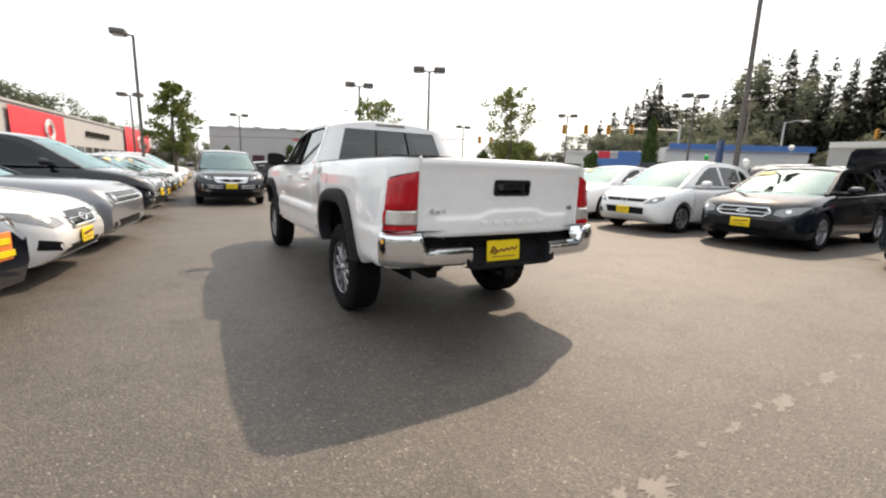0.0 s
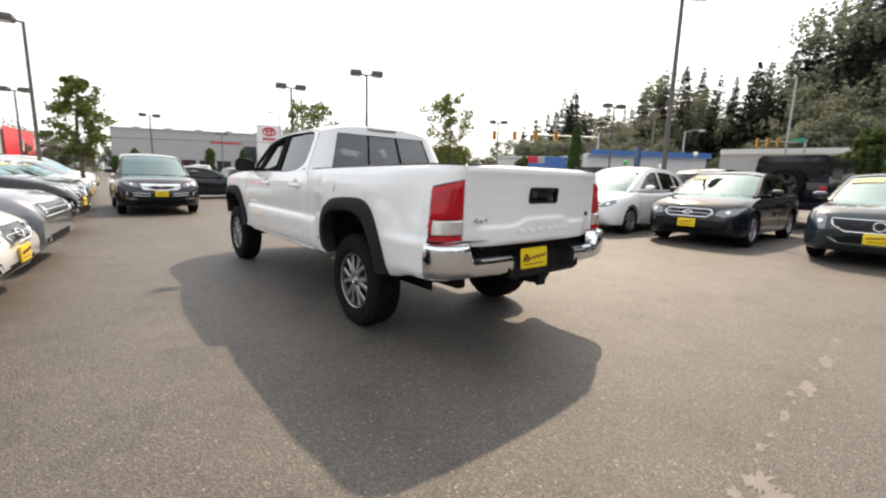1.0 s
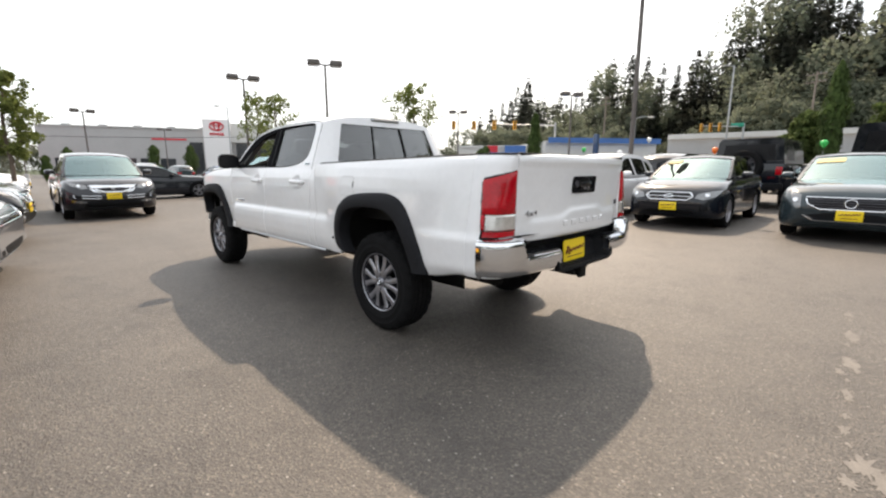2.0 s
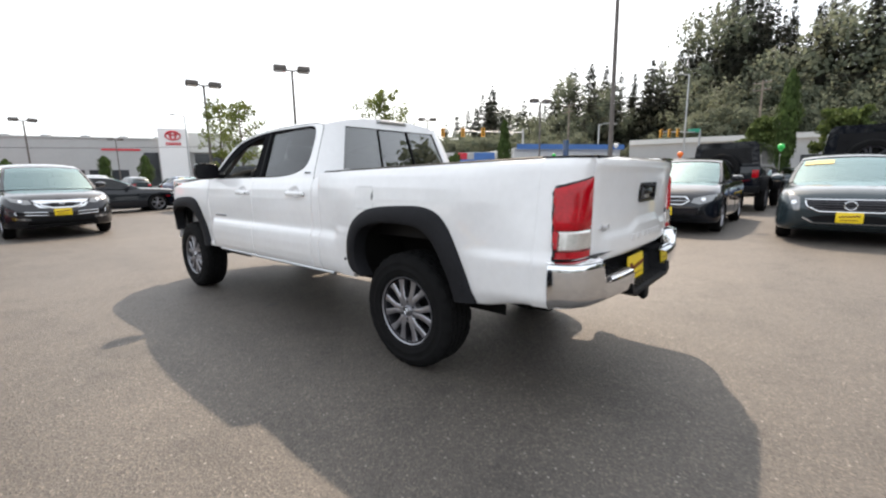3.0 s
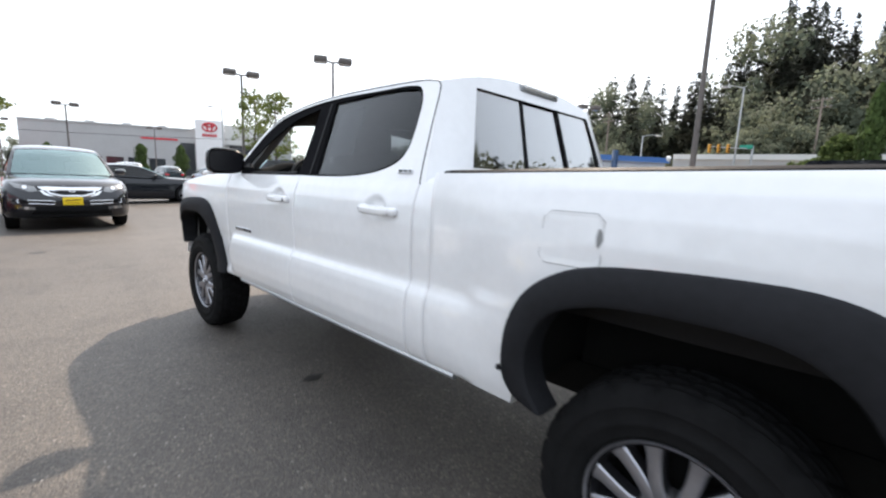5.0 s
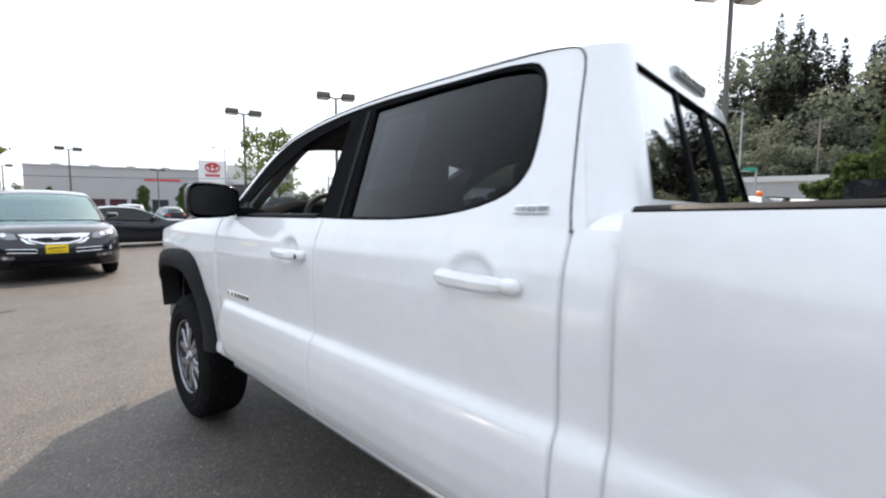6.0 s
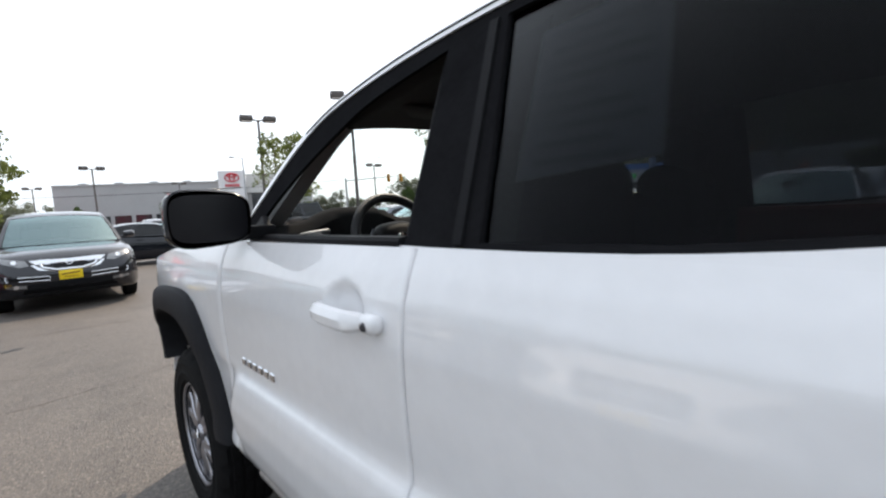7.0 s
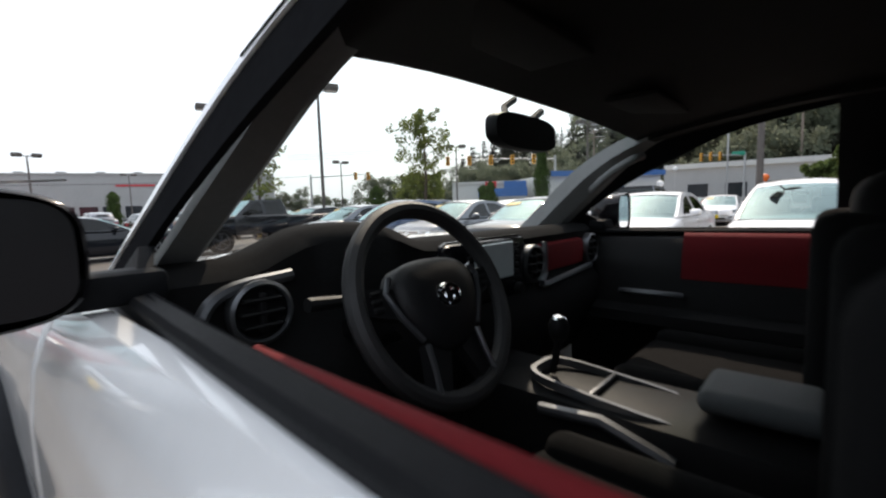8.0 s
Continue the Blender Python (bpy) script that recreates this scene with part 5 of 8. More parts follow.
# console, lever, armrest
bm = bmesh.new()
box(bm, (0.02, 5.85, 0.82), (0.26, 0.86, 0.28), 0.04)
console = tpart("console", bm, DARKIN)
bm = bmesh.new()
ring_o, ring_i = [], []
for a in np.linspace(0, 2 * math.pi, 33)[:-1]:
    c, s = math.cos(a), math.sin(a)
    ring_o.append((0.0 + 0.085 * math.copysign(abs(c) ** 0.5, c), 5.90 + 0.19 * math.copysign(abs(s) ** 0.5, s)))
    ring_i.append((0.0 + 0.074 * math.copysign(abs(c) ** 0.5, c), 5.90 + 0.178 * math.copysign(abs(s) ** 0.5, s)))
filled(bm, [ring_o, ring_i], lambda x, y: (x, y, 0.972 + 0.10 * (y - 5.9)), (0, 0, -0.02))
box(bm, (0, 5.92, 0.970), (0.15, 0.010, 0.012), 0.003)
tpart("cup_tray", bm, SATINDARK, "satin silver cup holder surround", console)
bm = bmesh.new()
tube(bm, [(0.0, 6.05, 0.97), (-0.005, 6.03, 1.06)], 0.010, 8)
lathe(bm, [(0.0, 0.035), (0.018, 0.03), (0.026, 0.012), (0.024, -0.012), (0.014, -0.03), (0.0, -0.032)], 16, "z", (-0.006, 6.03, 1.085))
lever = tpart("gear_lever", bm, DARKIN, "", console)
bm = bmesh.new()
lathe(bm, [(0.0, 0.037), (0.016, 0.034), (0.02, 0.028)], 14, "z", (-0.006, 6.03, 1.086))
tpart("lever_cap", bm, CHROME, "", lever)
bm = bmesh.new()
tube(bm, [(-0.12, 6.02, 0.93), (-0.125, 5.88, 0.945), (-0.12, 5.74, 0.90)], 0.014, 8)
tpart("parking_brake", bm, SATINDARK, "", console)
bm = bmesh.new()
box(bm, (0.045, 5.625, 1.000), (0.17, 0.20, 0.05), 0.022, 4)
tpart("armrest", bm, ARMPAD, "grey padded armrest lid", console)


# seats
def seat(x, y):
    bm = bmesh.new()
    box(bm, (x, y + 0.06, 0.83), (0.50, 0.52, 0.17), 0.06, 4)
    st = tpart("front_seat", bm, SEATCLOTH, "charcoal cloth bucket seat", None, 60)
    bm = bmesh.new()
    box(bm, (x, y - 0.27, 1.12), (0.48, 0.16, 0.66), 0.07, 4)
    tpart("backrest", bm, SEATCLOTH, "", st, 60)
    for s in (-1, 1):
        for c, size in (((x + s * 0.20, y - 0.22, 1.10), (0.09, 0.20, 0.52)), ((x + s * 0.21, y + 0.06, 0.87), (0.08, 0.46, 0.16))):
            bm = bmesh.new()
            box(bm, c, size, 0.04, 3)
            tpart("bolster", bm, SEATCLOTH, "", st, 60)
    bm = bmesh.new()
    box(bm, (x, y - 0.30, 1.50), (0.25, 0.10, 0.17), 0.045, 4)
    for s in (-1, 1):
        tube(bm, [(x + s * 0.06, y - 0.29, 1.38), (x + s * 0.06, y - 0.30, 1.47)], 0.007, 6)
    tpart("headrest", bm, SEATCLOTH, "", st, 60)


seat(-0.43, 5.66)
seat(0.43, 5.69)
bm = bmesh.new()
box(bm, (0, 4.78, 0.85), (1.30, 0.42, 0.16), 0.06, 3)
box(bm, (0, 4.54, 1.10), (1.30, 0.12, 0.48), 0.05, 3)
rear_seat = tpart("rear_bench", bm, SEATCLOTH, "charcoal cloth rear bench", None, 60)
for x in (-0.42, 0.0, 0.42):
    bm = bmesh.new()
    box(bm, (x, 4.54, 1.40), (0.25, 0.09, 0.14), 0.04, 3)
    tpart("headrest", bm, SEATCLOTH, "", rear_seat, 60)
# door cards with red upper roll
for nm, y0, y1, red0 in (("front_door_card", 5.46, 6.36, 5.93), ("rear_door_card", 4.55, 5.36, 5.3)):
    bm = bmesh.new()
    sheet(bm, [[Vector((x, y, z)) for x, z in ((-0.845, belt(y) - 0.012), (-0.82, belt(y) - 0.010), (-0.785, belt(y) - 0.022), (-0.758, 1.14), (-0.745, 1.00), (-0.69, 0.98), (-0.69, 0.94), (-0.76, 0.90), (-0.78, 0.62))] for y in np.linspace(y0, y1, 10)])
    cards = tboth(nm, bm, DARKIN, "", 60)
    for sgn, cd in ((1, cards[0]), (-1, cards[1])):
        bm = bmesh.new()
        sheet(bm, [[Vector((x, y, z)) for x, z in ((-0.816, belt(y) - 0.010), (-0.808, belt(y) + 0.000), (-0.796, belt(y) + 0.001), (-0.778, belt(y) - 0.016), (-0.760, 1.19), (-0.750, 1.11))] for y in np.linspace(y0, red0, 10)], (-0.006, 0, 0))
        if sgn < 0:
            bmesh.ops.scale(bm, vec=(-1, 1, 1), verts=bm.verts)
        tpart("door_roll", bm, RUSTRED, "rust-red door trim roll", cd, 60)
        bm = bmesh.new()
        tube(bm, [(-0.735, y1 - 0.22, 1.05), (-0.715, y1 - 0.26, 1.055), (-0.715, y1 - 0.40, 1.055), (-0.735, y1 - 0.44, 1.05)], 0.011, 8)
        if sgn < 0:
            bmesh.ops.scale(bm, vec=(-1, 1, 1), verts=bm.verts)
        tpart("inner_door_handle", bm, SATINDARK, "", cd)
# inside mirror
bm = bmesh.new()
rings = []
for t, f in ((-0.03, 0.4), (-0.024, 0.8), (-0.008, 1.0), (0.008, 1.0), (0.02, 0.96)):
    rings.append([bm.verts.new((0.0 + 0.150 * f * math.copysign(abs(math.cos(a)) ** 0.6, math.cos(a)), 6.13 - t, 1.575 + 0.043 * f * math.copysign(abs(math.sin(a)) ** 0.6, math.sin(a)))) for a in np.linspace(0, 2 * math.pi, 29)[:-1]])
for a, b in zip(rings, rings[1:]):
    for k in range(28):
        bm.faces.new((a[k], a[(k + 1) % 28], b[(k + 1) % 28], b[k]))
bm.faces.new(rings[-1])
bm.faces.new(rings[0])
inner_mirror = tpart("inside_mirror", bm, DARKIN, "black inside mirror")
bm = bmesh.new()
tube(bm, [(-0.06, 6.14, 1.605), (-0.02, 6.17, 1.645), (0.03, 6.17, 1.672)], 0.009, 8)
tube(bm, [(0.08, 6.15, 1.605), (0.125, 6.17, 1.635), (0.17, 6.17, 1.66)], 0.011, 8)
tpart("mirror_stem", bm, DARKIN, "", inner_mirror)
for s in (-1, 1):
    bm = bmesh.new()
    box(bm, (s * 0.36, 5.93, 1.662), (0.34, 0.13, 0.014), 0.006, 2)
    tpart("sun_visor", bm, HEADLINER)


# ---- parked cars ----
from mathutils.bvhtree import BVHTree

WHEEL_CACHE = {}


def cut_arches(bm, axles, r, w):
    """Cuts the wheel openings out of a closed body."""
    me = bpy.data.meshes.new("body_cut")
    bmesh.ops.recalc_face_normals(bm, faces=bm.faces)
    bm.to_mesh(me)
    bm.free()
    cut = bmesh.new()
    for y in axles:
        for s in (-1, 1):
            lathe(cut, [(0.0, s * (w - 0.30)), (r + 0.045, s * (w - 0.30)), (r + 0.045, s * (w + 0.3)), (0.0, s * (w + 0.3))], 40, "x", (0, y, r))
    bmesh.ops.remove_doubles(cut, verts=cut.verts, dist=1e-5)
    bmesh.ops.recalc_face_normals(cut, faces=cut.faces)
    mc = bpy.data.meshes.new("arch_cut")
    cut.to_mesh(mc)
    cut.free()
    a, b = new("body_cut", me), new("arch_cut", mc)
    md = a.modifiers.new("cut", "BOOLEAN")
    md.operation, md.object, md.solver = "DIFFERENCE", b, "EXACT"
    bpy.context.view_layer.update()
    done = bpy.data.meshes.new_from_object(a.evaluated_get(bpy.context.evaluated_depsgraph_get()))
    out = bmesh.new()
    out.from_mesh(done)
    bpy.data.objects.remove(a)
    bpy.data.objects.remove(b)
    for m in (me, mc, done):
        bpy.data.meshes.remove(m)
    return out


def patch_bm(tree, outline, axis, off=0.005, dens=0.06, depth=0.03, sign=1):
    """A lens, grille or strip that follows the body: the outline is laid on it along y ('y': x,z given) or x ('x': y,z given)."""
    t = bmesh.new()
    t.faces.new([t.verts.new((a, b, 0)) for a, b in outline])
    bmesh.ops.triangulate(t, faces=t.faces)
    for _ in range(4):
        long = [e for e in t.edges if e.calc_length() > dens]
        if not long:
            break
        bmesh.ops.subdivide_edges(t, edges=long, cuts=1, use_grid_fill=False)
        bmesh.ops.triangulate(t, faces=t.faces)
    way = Vector((0, -sign, 0)) if axis == "y" else Vector((-sign, 0, 0))
    for v in t.verts:
        a, b = v.co.x, v.co.y
        start = Vector((a, sign * 5, b)) if axis == "y" else Vector((sign * 5, a, b))
        hit = tree.ray_cast(start, way)
        if hit[0] is None:
            hit = tree.find_nearest(start - 0 * way + way * 3)
        n = hit[1] if hit[1].dot(way) < 0 else -hit[1]
        v.co = hit[0] + (n * 0.5 - way * 0.5).normalized() * off
    edges = [e for e in t.edges if e.is_boundary]
    g = bmesh.ops.extrude_edge_only(t, edges=edges)
    bmesh.ops.translate(t, verts=[v for v in g["geom"] if isinstance(v, bmesh.types.BMVert)], vec=way * depth)
    return t


def car_wheel(root, x, y, r, dark=False, name="wheel"):
    key = (round(r, 3), dark)
    if key not in WHEEL_CACHE:
        bm = bmesh.new()
        h = 0.105
        rim = r * 0.68
        lathe(bm, [(rim, -h + 0.02), (rim + 0.02, -h), (r - 0.03, -h), (r - 0.006, -h + 0.02), (r, -h + 0.04), (r, h - 0.04), (r - 0.006, h - 0.02), (r - 0.03, h), (rim, h)], 40, "x")
        tm = put_mesh("tyre", bm, RUBBER)
        rm = put_mesh("rim", rim_small(rim), ALLOYDARK if dark else ALLOY, 30)
        bm = bmesh.new()
        lathe(bm, [(0.0, -0.03), (rim, -0.03)], 28, "x")
        WHEEL_CACHE[key] = (tm, rm, put_mesh("brake_disc", bm, UNDER))
    tm, rm, dm = WHEEL_CACHE[key]
    w = new(name, tm)
    w.parent = root
    w.matrix_basis = pose(x, y, r, 15 * (y > 0), 0, 0 if x < 0 else 180)
    for nm, me in (("rim", rm), ("brake_disc", dm)):
        o = new(nm, me)
        o.parent = w


def rim_small(r):
    bm = bmesh.new()
    f = -0.085
    lathe(bm, [(r + 0.004, f), (r - 0.004, f - 0.012), (r - 0.018, f - 0.008), (r - 0.024, f + 0.015), (r - 0.03, f + 0.08)], 36, "x")
    for k in range(5):
        for s in (-0.16, 0.16):
            t = 2 * math.pi * k / 5 + s
            rings = []
            for rr_, wd, dz in ((0.04, 0.02, 0.0), (r * 0.55, 0.017, 0.004), (r - 0.012, 0.024, 0.006)):
                c, q = Vector((0, math.cos(t), math.sin(t))), Vector((0, -math.sin(t), math.cos(t)))
                rings.append([bm.verts.new(c * rr_ + q * o + Vector((f + dz + dd, 0, 0))) for o, dd in ((-wd, 0.02), (-wd * 0.7, 0), (wd * 0.7, 0), (wd, 0.02))])
            for a2, b2 in zip(rings, rings[1:]):
                for q in range(3):
                    bm.faces.new((a2[q], a2[q + 1], b2[q + 1], b2[q]))
    lathe(bm, [(0.0, f - 0.006), (0.03, f - 0.004), (0.06, f + 0.004), (0.065, f + 0.03)], 20, "x")
    return bm


def oval(cx, cz, rx, rz, n=16):
    return [(cx + rx * math.cos(2 * math.pi * k / n), cz + rz * math.sin(2 * math.pi * k / n)) for k in range(n)]


def ring_tube(bm, tree, outline, r, off=0.006, axis="y", sign=1):
    pts = []
    for (a, b), (c, d) in zip(outline, outline[1:] + outline[:1]):
        for k in range(3):
            x, z = a + (c - a) * k / 3, b + (d - b) * k / 3
            start = Vector((x, sign * 5, z)) if axis == "y" else Vector((sign * 5, x, z))
            way = Vector((0, -sign, 0)) if axis == "y" else Vector((-sign, 0, 0))
            hit = tree.ray_cast(start, way)
            if hit[0] is not None:
                pts.append(hit[0] - way * off)
    pts.append(pts[0])
    tube(bm, pts, r, 6, False)


def mirx(o):
    return [(-a, b) for a, b in o][::-1]


def car(name, m, label, category, body, P, group="", plate=YELLOW, rear=False, wheel_dark=False):
    """A parked car. P: profile numbers and front features; forward is +y, z 0 is the ground."""
    root = thing(name, m, label, category, group)
    L, W = P["L"], P["W"]
    f, b, hw, r = L / 2, -L / 2, W / 2, P["r"]
    top = P["top"]            # (y, z) of hood, belt and deck from rear to front
    tx, tz = [p[0] for p in top], [p[1] for p in top]
    low = P.get("low", 0.20)
    ys = sorted(set(np.round(np.concatenate([np.linspace(b, b + 0.35, 10), np.linspace(b + 0.35, f - 0.45, 24), np.linspace(f - 0.45, f, 14)]), 4)))
    blunt = P.get("blunt", 0.62)

    def width(y):
        e = min(1.0, max(0.0, (y - (f - 0.75)) / 0.75))
        e2 = min(1.0, max(0.0, ((b + 0.6) - y) / 0.6))
        return hw * (1 - (1 - blunt) * e ** 3.2 - 0.30 * e2**3.2) * (1 - 0.02 * math.cos(2.2 * y / L * math.pi))

    def topz(y):
        return sum(lerp_table(y + d, tx, tz) for d in (-0.06, -0.02, 0.02, 0.06)) / 4 if b + 0.05 < y < f - 0.05 else lerp_table(y, tx, tz)

    bm = bmesh.new()
    rows = []
    for y in ys:
        w, T = width(y), topz(y)
        e = max(0.0, (abs(y) - (f - 0.25)) / 0.25)
        B = low + 0.16 * e**2
        row = []
        for x, fr in ((0, 0), (w - 0.14, 0), (w - 0.04, 0.03), (w - 0.008, 0.12), (w, 0.28), (w - 0.002, 0.45), (w - 0.012, 0.60), (w - 0.014, 0.74), (w - 0.04, 0.87), (w - 0.085, 0.955), (w - 0.16, 1.0), (w * 0.55, 1.03), (0, 1.045)):
            row.append((x, y, B + (T - B) * min(1, fr) + max(0, fr - 1) * 0.9))
        rows.append(row + [(-x, yy, z) for x, yy, z in row[-2:0:-1]])
    vs = [[bm.verts.new(p) for p in row] for row in rows]
    n = len(vs[0])
    for a, c in zip(vs, vs[1:]):
        for k in range(n):
            bm.faces.new((a[k], a[(k + 1) % n], c[(k + 1) % n], c[k]))
    bm.faces.new(vs[0])
    bm.faces.new(vs[-1])
    axles = (P["fa"], P["fa"] - P["wb"])
    bm = cut_arches(bm, axles, r, hw)
    tree = BVHTree.FromBMesh(bm)
    part("body", bm, body, root, "", (0, 0, 0), 38)
    for y in axles:
        for s in (-1, 1):
            car_wheel(root, s * (hw - 0.115), y, r, wheel_dark)
    bm = bmesh.new()
    for y in axles:
        box(bm, (0, y, r + 0.03), (2 * hw - 0.5, 2 * r + 0.2, 0.24), 0.05)
    box(bm, (0, 0, low + 0.03), (W - 0.5, L - 1.2, 0.12), 0.03)
    part("underbody", bm, UNDER, root)

    # greenhouse
    bz = P["belt"]
    roof = P["roof"]          # outline of the side: cowl, A-pillar, roof line, backlight base
    tum = P.get("tum", 0.42)
    gx = hw - 0.075

    def side(y, z):
        return (-(gx - tum * max(0.0, z - bz) - 0.10 * max(0.0, abs(y - P["mid"]) - 0.7) ** 2), y, z)

    curve = [tuple(p) for p in smooth_curve(roof, 44)]
    base = [(y, topz(y) - 0.01) for y in np.linspace(roof[-1][0], roof[0][0], 10)[1:-1]]
    outl = curve + base
    wins = P["wins"]
    bm = bmesh.new()
    filled(bm, [outl] + wins, side, (0.025, 0, 0))
    both("cab_side", bm, body, root, "", (0, 0, 0), 30)
    for wi in wins:
        bm = bmesh.new()
        filled(bm, [wi], lambda y, z: Vector(side(y, z)) + Vector((0.012, 0, 0)), (0.004, 0, 0))
        both("side_window", bm, P.get("glass", CABTINT), root)
    i0, i1 = P["ws"]          # pieces of the roof line: windscreen up to, roof up to
    ws, rf, bl = [p for p in curve if p[0] >= i0], [p for p in curve if i1 - 0.02 <= p[0] <= i0 + 0.02], [p for p in curve if p[0] <= i1]

    def span(pts, inset, bow_y, bow_z):
        rows = []
        for k, (y, z) in enumerate(pts):
            t = k / max(1, len(pts) - 1)
            xe = -side(y, z)[0] - inset
            rows.append([Vector((xe * s, y + bow_y(t) * (1 - s * s), z + bow_z(t) * (1 - abs(s) ** 2.4))) for s in np.linspace(-1, 1, 15)])
        return rows

    wrow = span(ws, 0.0, lambda t: 0.18 - 0.12 * t, lambda t: 0.01 + 0.03 * t)
    bm = bmesh.new()
    sheet(bm, [[Vector((p.x * 0.95, p.y, p.z)) for p in r_] for r_ in wrow])
    screen = part("windscreen", bm, SCREEN, root)
    for s in (-1, 1):
        bm = bmesh.new()
        sheet(bm, [[Vector((s * abs(r_[0].x) * k, r_[0].y + (0.18 - 0.12 * i / len(wrow)) * (1 - k * k), r_[0].z + 0.004)) for k in (1.0, 0.97, 0.93)] for i, r_ in enumerate(wrow)])
        part("pillar", bm, body, root)
    bm = bmesh.new()
    sheet(bm, span(rf, 0.0, lambda t: 0.06 * (1 - t) - 0.06 * t, lambda t: 0.045), (0, 0, -0.015))
    part("roof", bm, body, root)
    if len(bl) > 2:
        brow = span(bl, 0.0, lambda t: -0.06 - 0.10 * t, lambda t: 0.035 - 0.02 * t)
        bm = bmesh.new()
        if P.get("hatch"):
            sheet(bm, brow)
            part("tail_panel", bm, body, root)
            bm = bmesh.new()
            sheet(bm, [[Vector((p.x * 0.86, p.y - 0.012, p.z + 0.004)) for p in r_] for r_ in brow[2:-3]])
            part("rear_window", bm, CABTINT, root)
        else:
            sheet(bm, [[Vector((p.x * 0.95, p.y, p.z)) for p in r_] for r_ in brow])
            part("rear_window", bm, CABTINT, root)
    # cabin
    y0, y1 = roof[-1][0] + 0.12, roof[0][0] - 0.10
    bm = bmesh.new()
    sheet(bm, [[Vector((x * (gx - 0.06), y, topz(y) + 0.04)) for x in np.linspace(-1, 1, 5)] for y in np.linspace(y0, y1, 10)])
    part("cabin_trim", bm, DARKIN, root)
    for s in (-1, 1):
        bm = bmesh.new()
        yy = P["mid"] + 0.05
        box(bm, (s * 0.36, yy, bz + 0.09), (0.46, 0.13, 0.36), 0.05, 3)
        box(bm, (s * 0.36, yy - 0.01, bz + 0.34), (0.24, 0.09, 0.15), 0.04, 3)
        part("seat", bm, SEATCLOTH if s < 0 else SEATGREY, root)
    bm = bmesh.new()
    lathe(bm, [(0.175 + 0.014 * math.cos(a), 0.014 * math.sin(a)) for a in np.linspace(0, 2 * math.pi, 7)[:-1]], 24, "y", closed=True)
    bmesh.ops.rotate(bm, verts=bm.verts, cent=(0, 0, 0), matrix=Matrix.Rotation(radians(-25), 3, "X"))
    bmesh.ops.translate(bm, verts=bm.verts, vec=(-0.36, P["mid"] + 0.62, bz + 0.06))
    part("steering_wheel", bm, DARKIN, root)

    # front
    if "grille" in P:
        bm = patch_bm(tree, P["grille"], "y", 0.006)
        g = part("grille", bm, GLOSSBLACK, root)
        if P.get("bars"):
            xs_, zs_ = [p[0] for p in P["grille"]], [p[1] for p in P["grille"]]
            for k in range(P["bars"]):
                z = min(zs_) + (max(zs_) - min(zs_)) * (k + 1) / (P["bars"] + 1)
                wx = max(xs_) * 0.93 * P.get("taper", 1.0)
                bm = bmesh.new()
                pts = []
                for x in np.linspace(-wx, wx, 13):
                    hit = tree.ray_cast(Vector((x, 5, z)), Vector((0, -1, 0)))
                    if hit[0] is not None:
                        pts.append(hit[0] + Vector((0, 0.012, 0)))
                tube(bm, pts, 0.008, 6)
                part("grille_bar", bm, P.get("bar_mat", CHROME), g)
        if P.get("frame"):
            bm = bmesh.new()
            ring_tube(bm, tree, P["grille"], P["frame"], 0.008)
            part("grille_frame", bm, CHROME, g)
    for o in P.get("intakes", []):
        part("intake", patch_bm(tree, o, "y", 0.004), TRIM, root)
    for o in P.get("slots", []):
        for q in (o, mirx(o)):
            slot = part("air_slot", patch_bm(tree, q, "y", 0.004), TRIM, root)
            bm = bmesh.new()
            ring_tube(bm, tree, q, 0.010, 0.006)
            part("slot_frame", bm, CHROME, slot)
    for o in P.get("chromes", []):
        for q in (o, mirx(o)):
            part("chrome_strip", patch_bm(tree, q, "y", 0.010), CHROME, root)
    for o in P.get("lamps", []):
        for q in (o, mirx(o)):
            hl = part("headlamp", patch_bm(tree, q, "y", 0.007), HEADLENS, root)
            cx, cz = sum(p[0] for p in q) / len(q), sum(p[1] for p in q) / len(q)
            part("bulb", patch_bm(tree, oval(cx, cz, 0.034, 0.030), "y", 0.012), CHROME, hl)
    for o in P.get("side_lamps", []):
        for s in (-1, 1):
            part("headlamp_side", patch_bm(tree, o, "x", 0.007, sign=s), CLEARLENS, root)
    if P.get("emblem"):
        z, rx, rz = P["emblem"]
        bm = bmesh.new()
        ring_tube(bm, tree, oval(0, z, rx, rz), 0.009, 0.02)
        part("emblem", bm, CHROME, root, "plain chrome emblem ring")
    if plate is not None:
        z = P.get("plate", 0.48)
        hit = tree.ray_cast(Vector((0, 5, z)), Vector((0, -1, 0)))
        yp = hit[0].y + 0.022
        bm = bmesh.new()
        box(bm, (0, yp, z), (0.31, 0.014, 0.155), 0.005)
        pl = part("dealer_plate", bm, plate, root, "yellow dealer plate" if plate == YELLOW else "orange dealer plate")
        bm = bmesh.new()
        pts = [Vector((0.12 - 0.24 * k / 12, yp + 0.009, z + 0.012 + 0.012 * (-1) ** k + 0.02 * k / 12)) for k in range(13)]
        tube(bm, [Vector(p) for p in smooth_curve(pts, 30)], 0.007, 5)
        box(bm, (0, yp + 0.008, z - 0.035), (0.2, 0.004, 0.01), 0.002, 1)
        part("plate_lettering", bm, INK, pl, "dark script strokes")
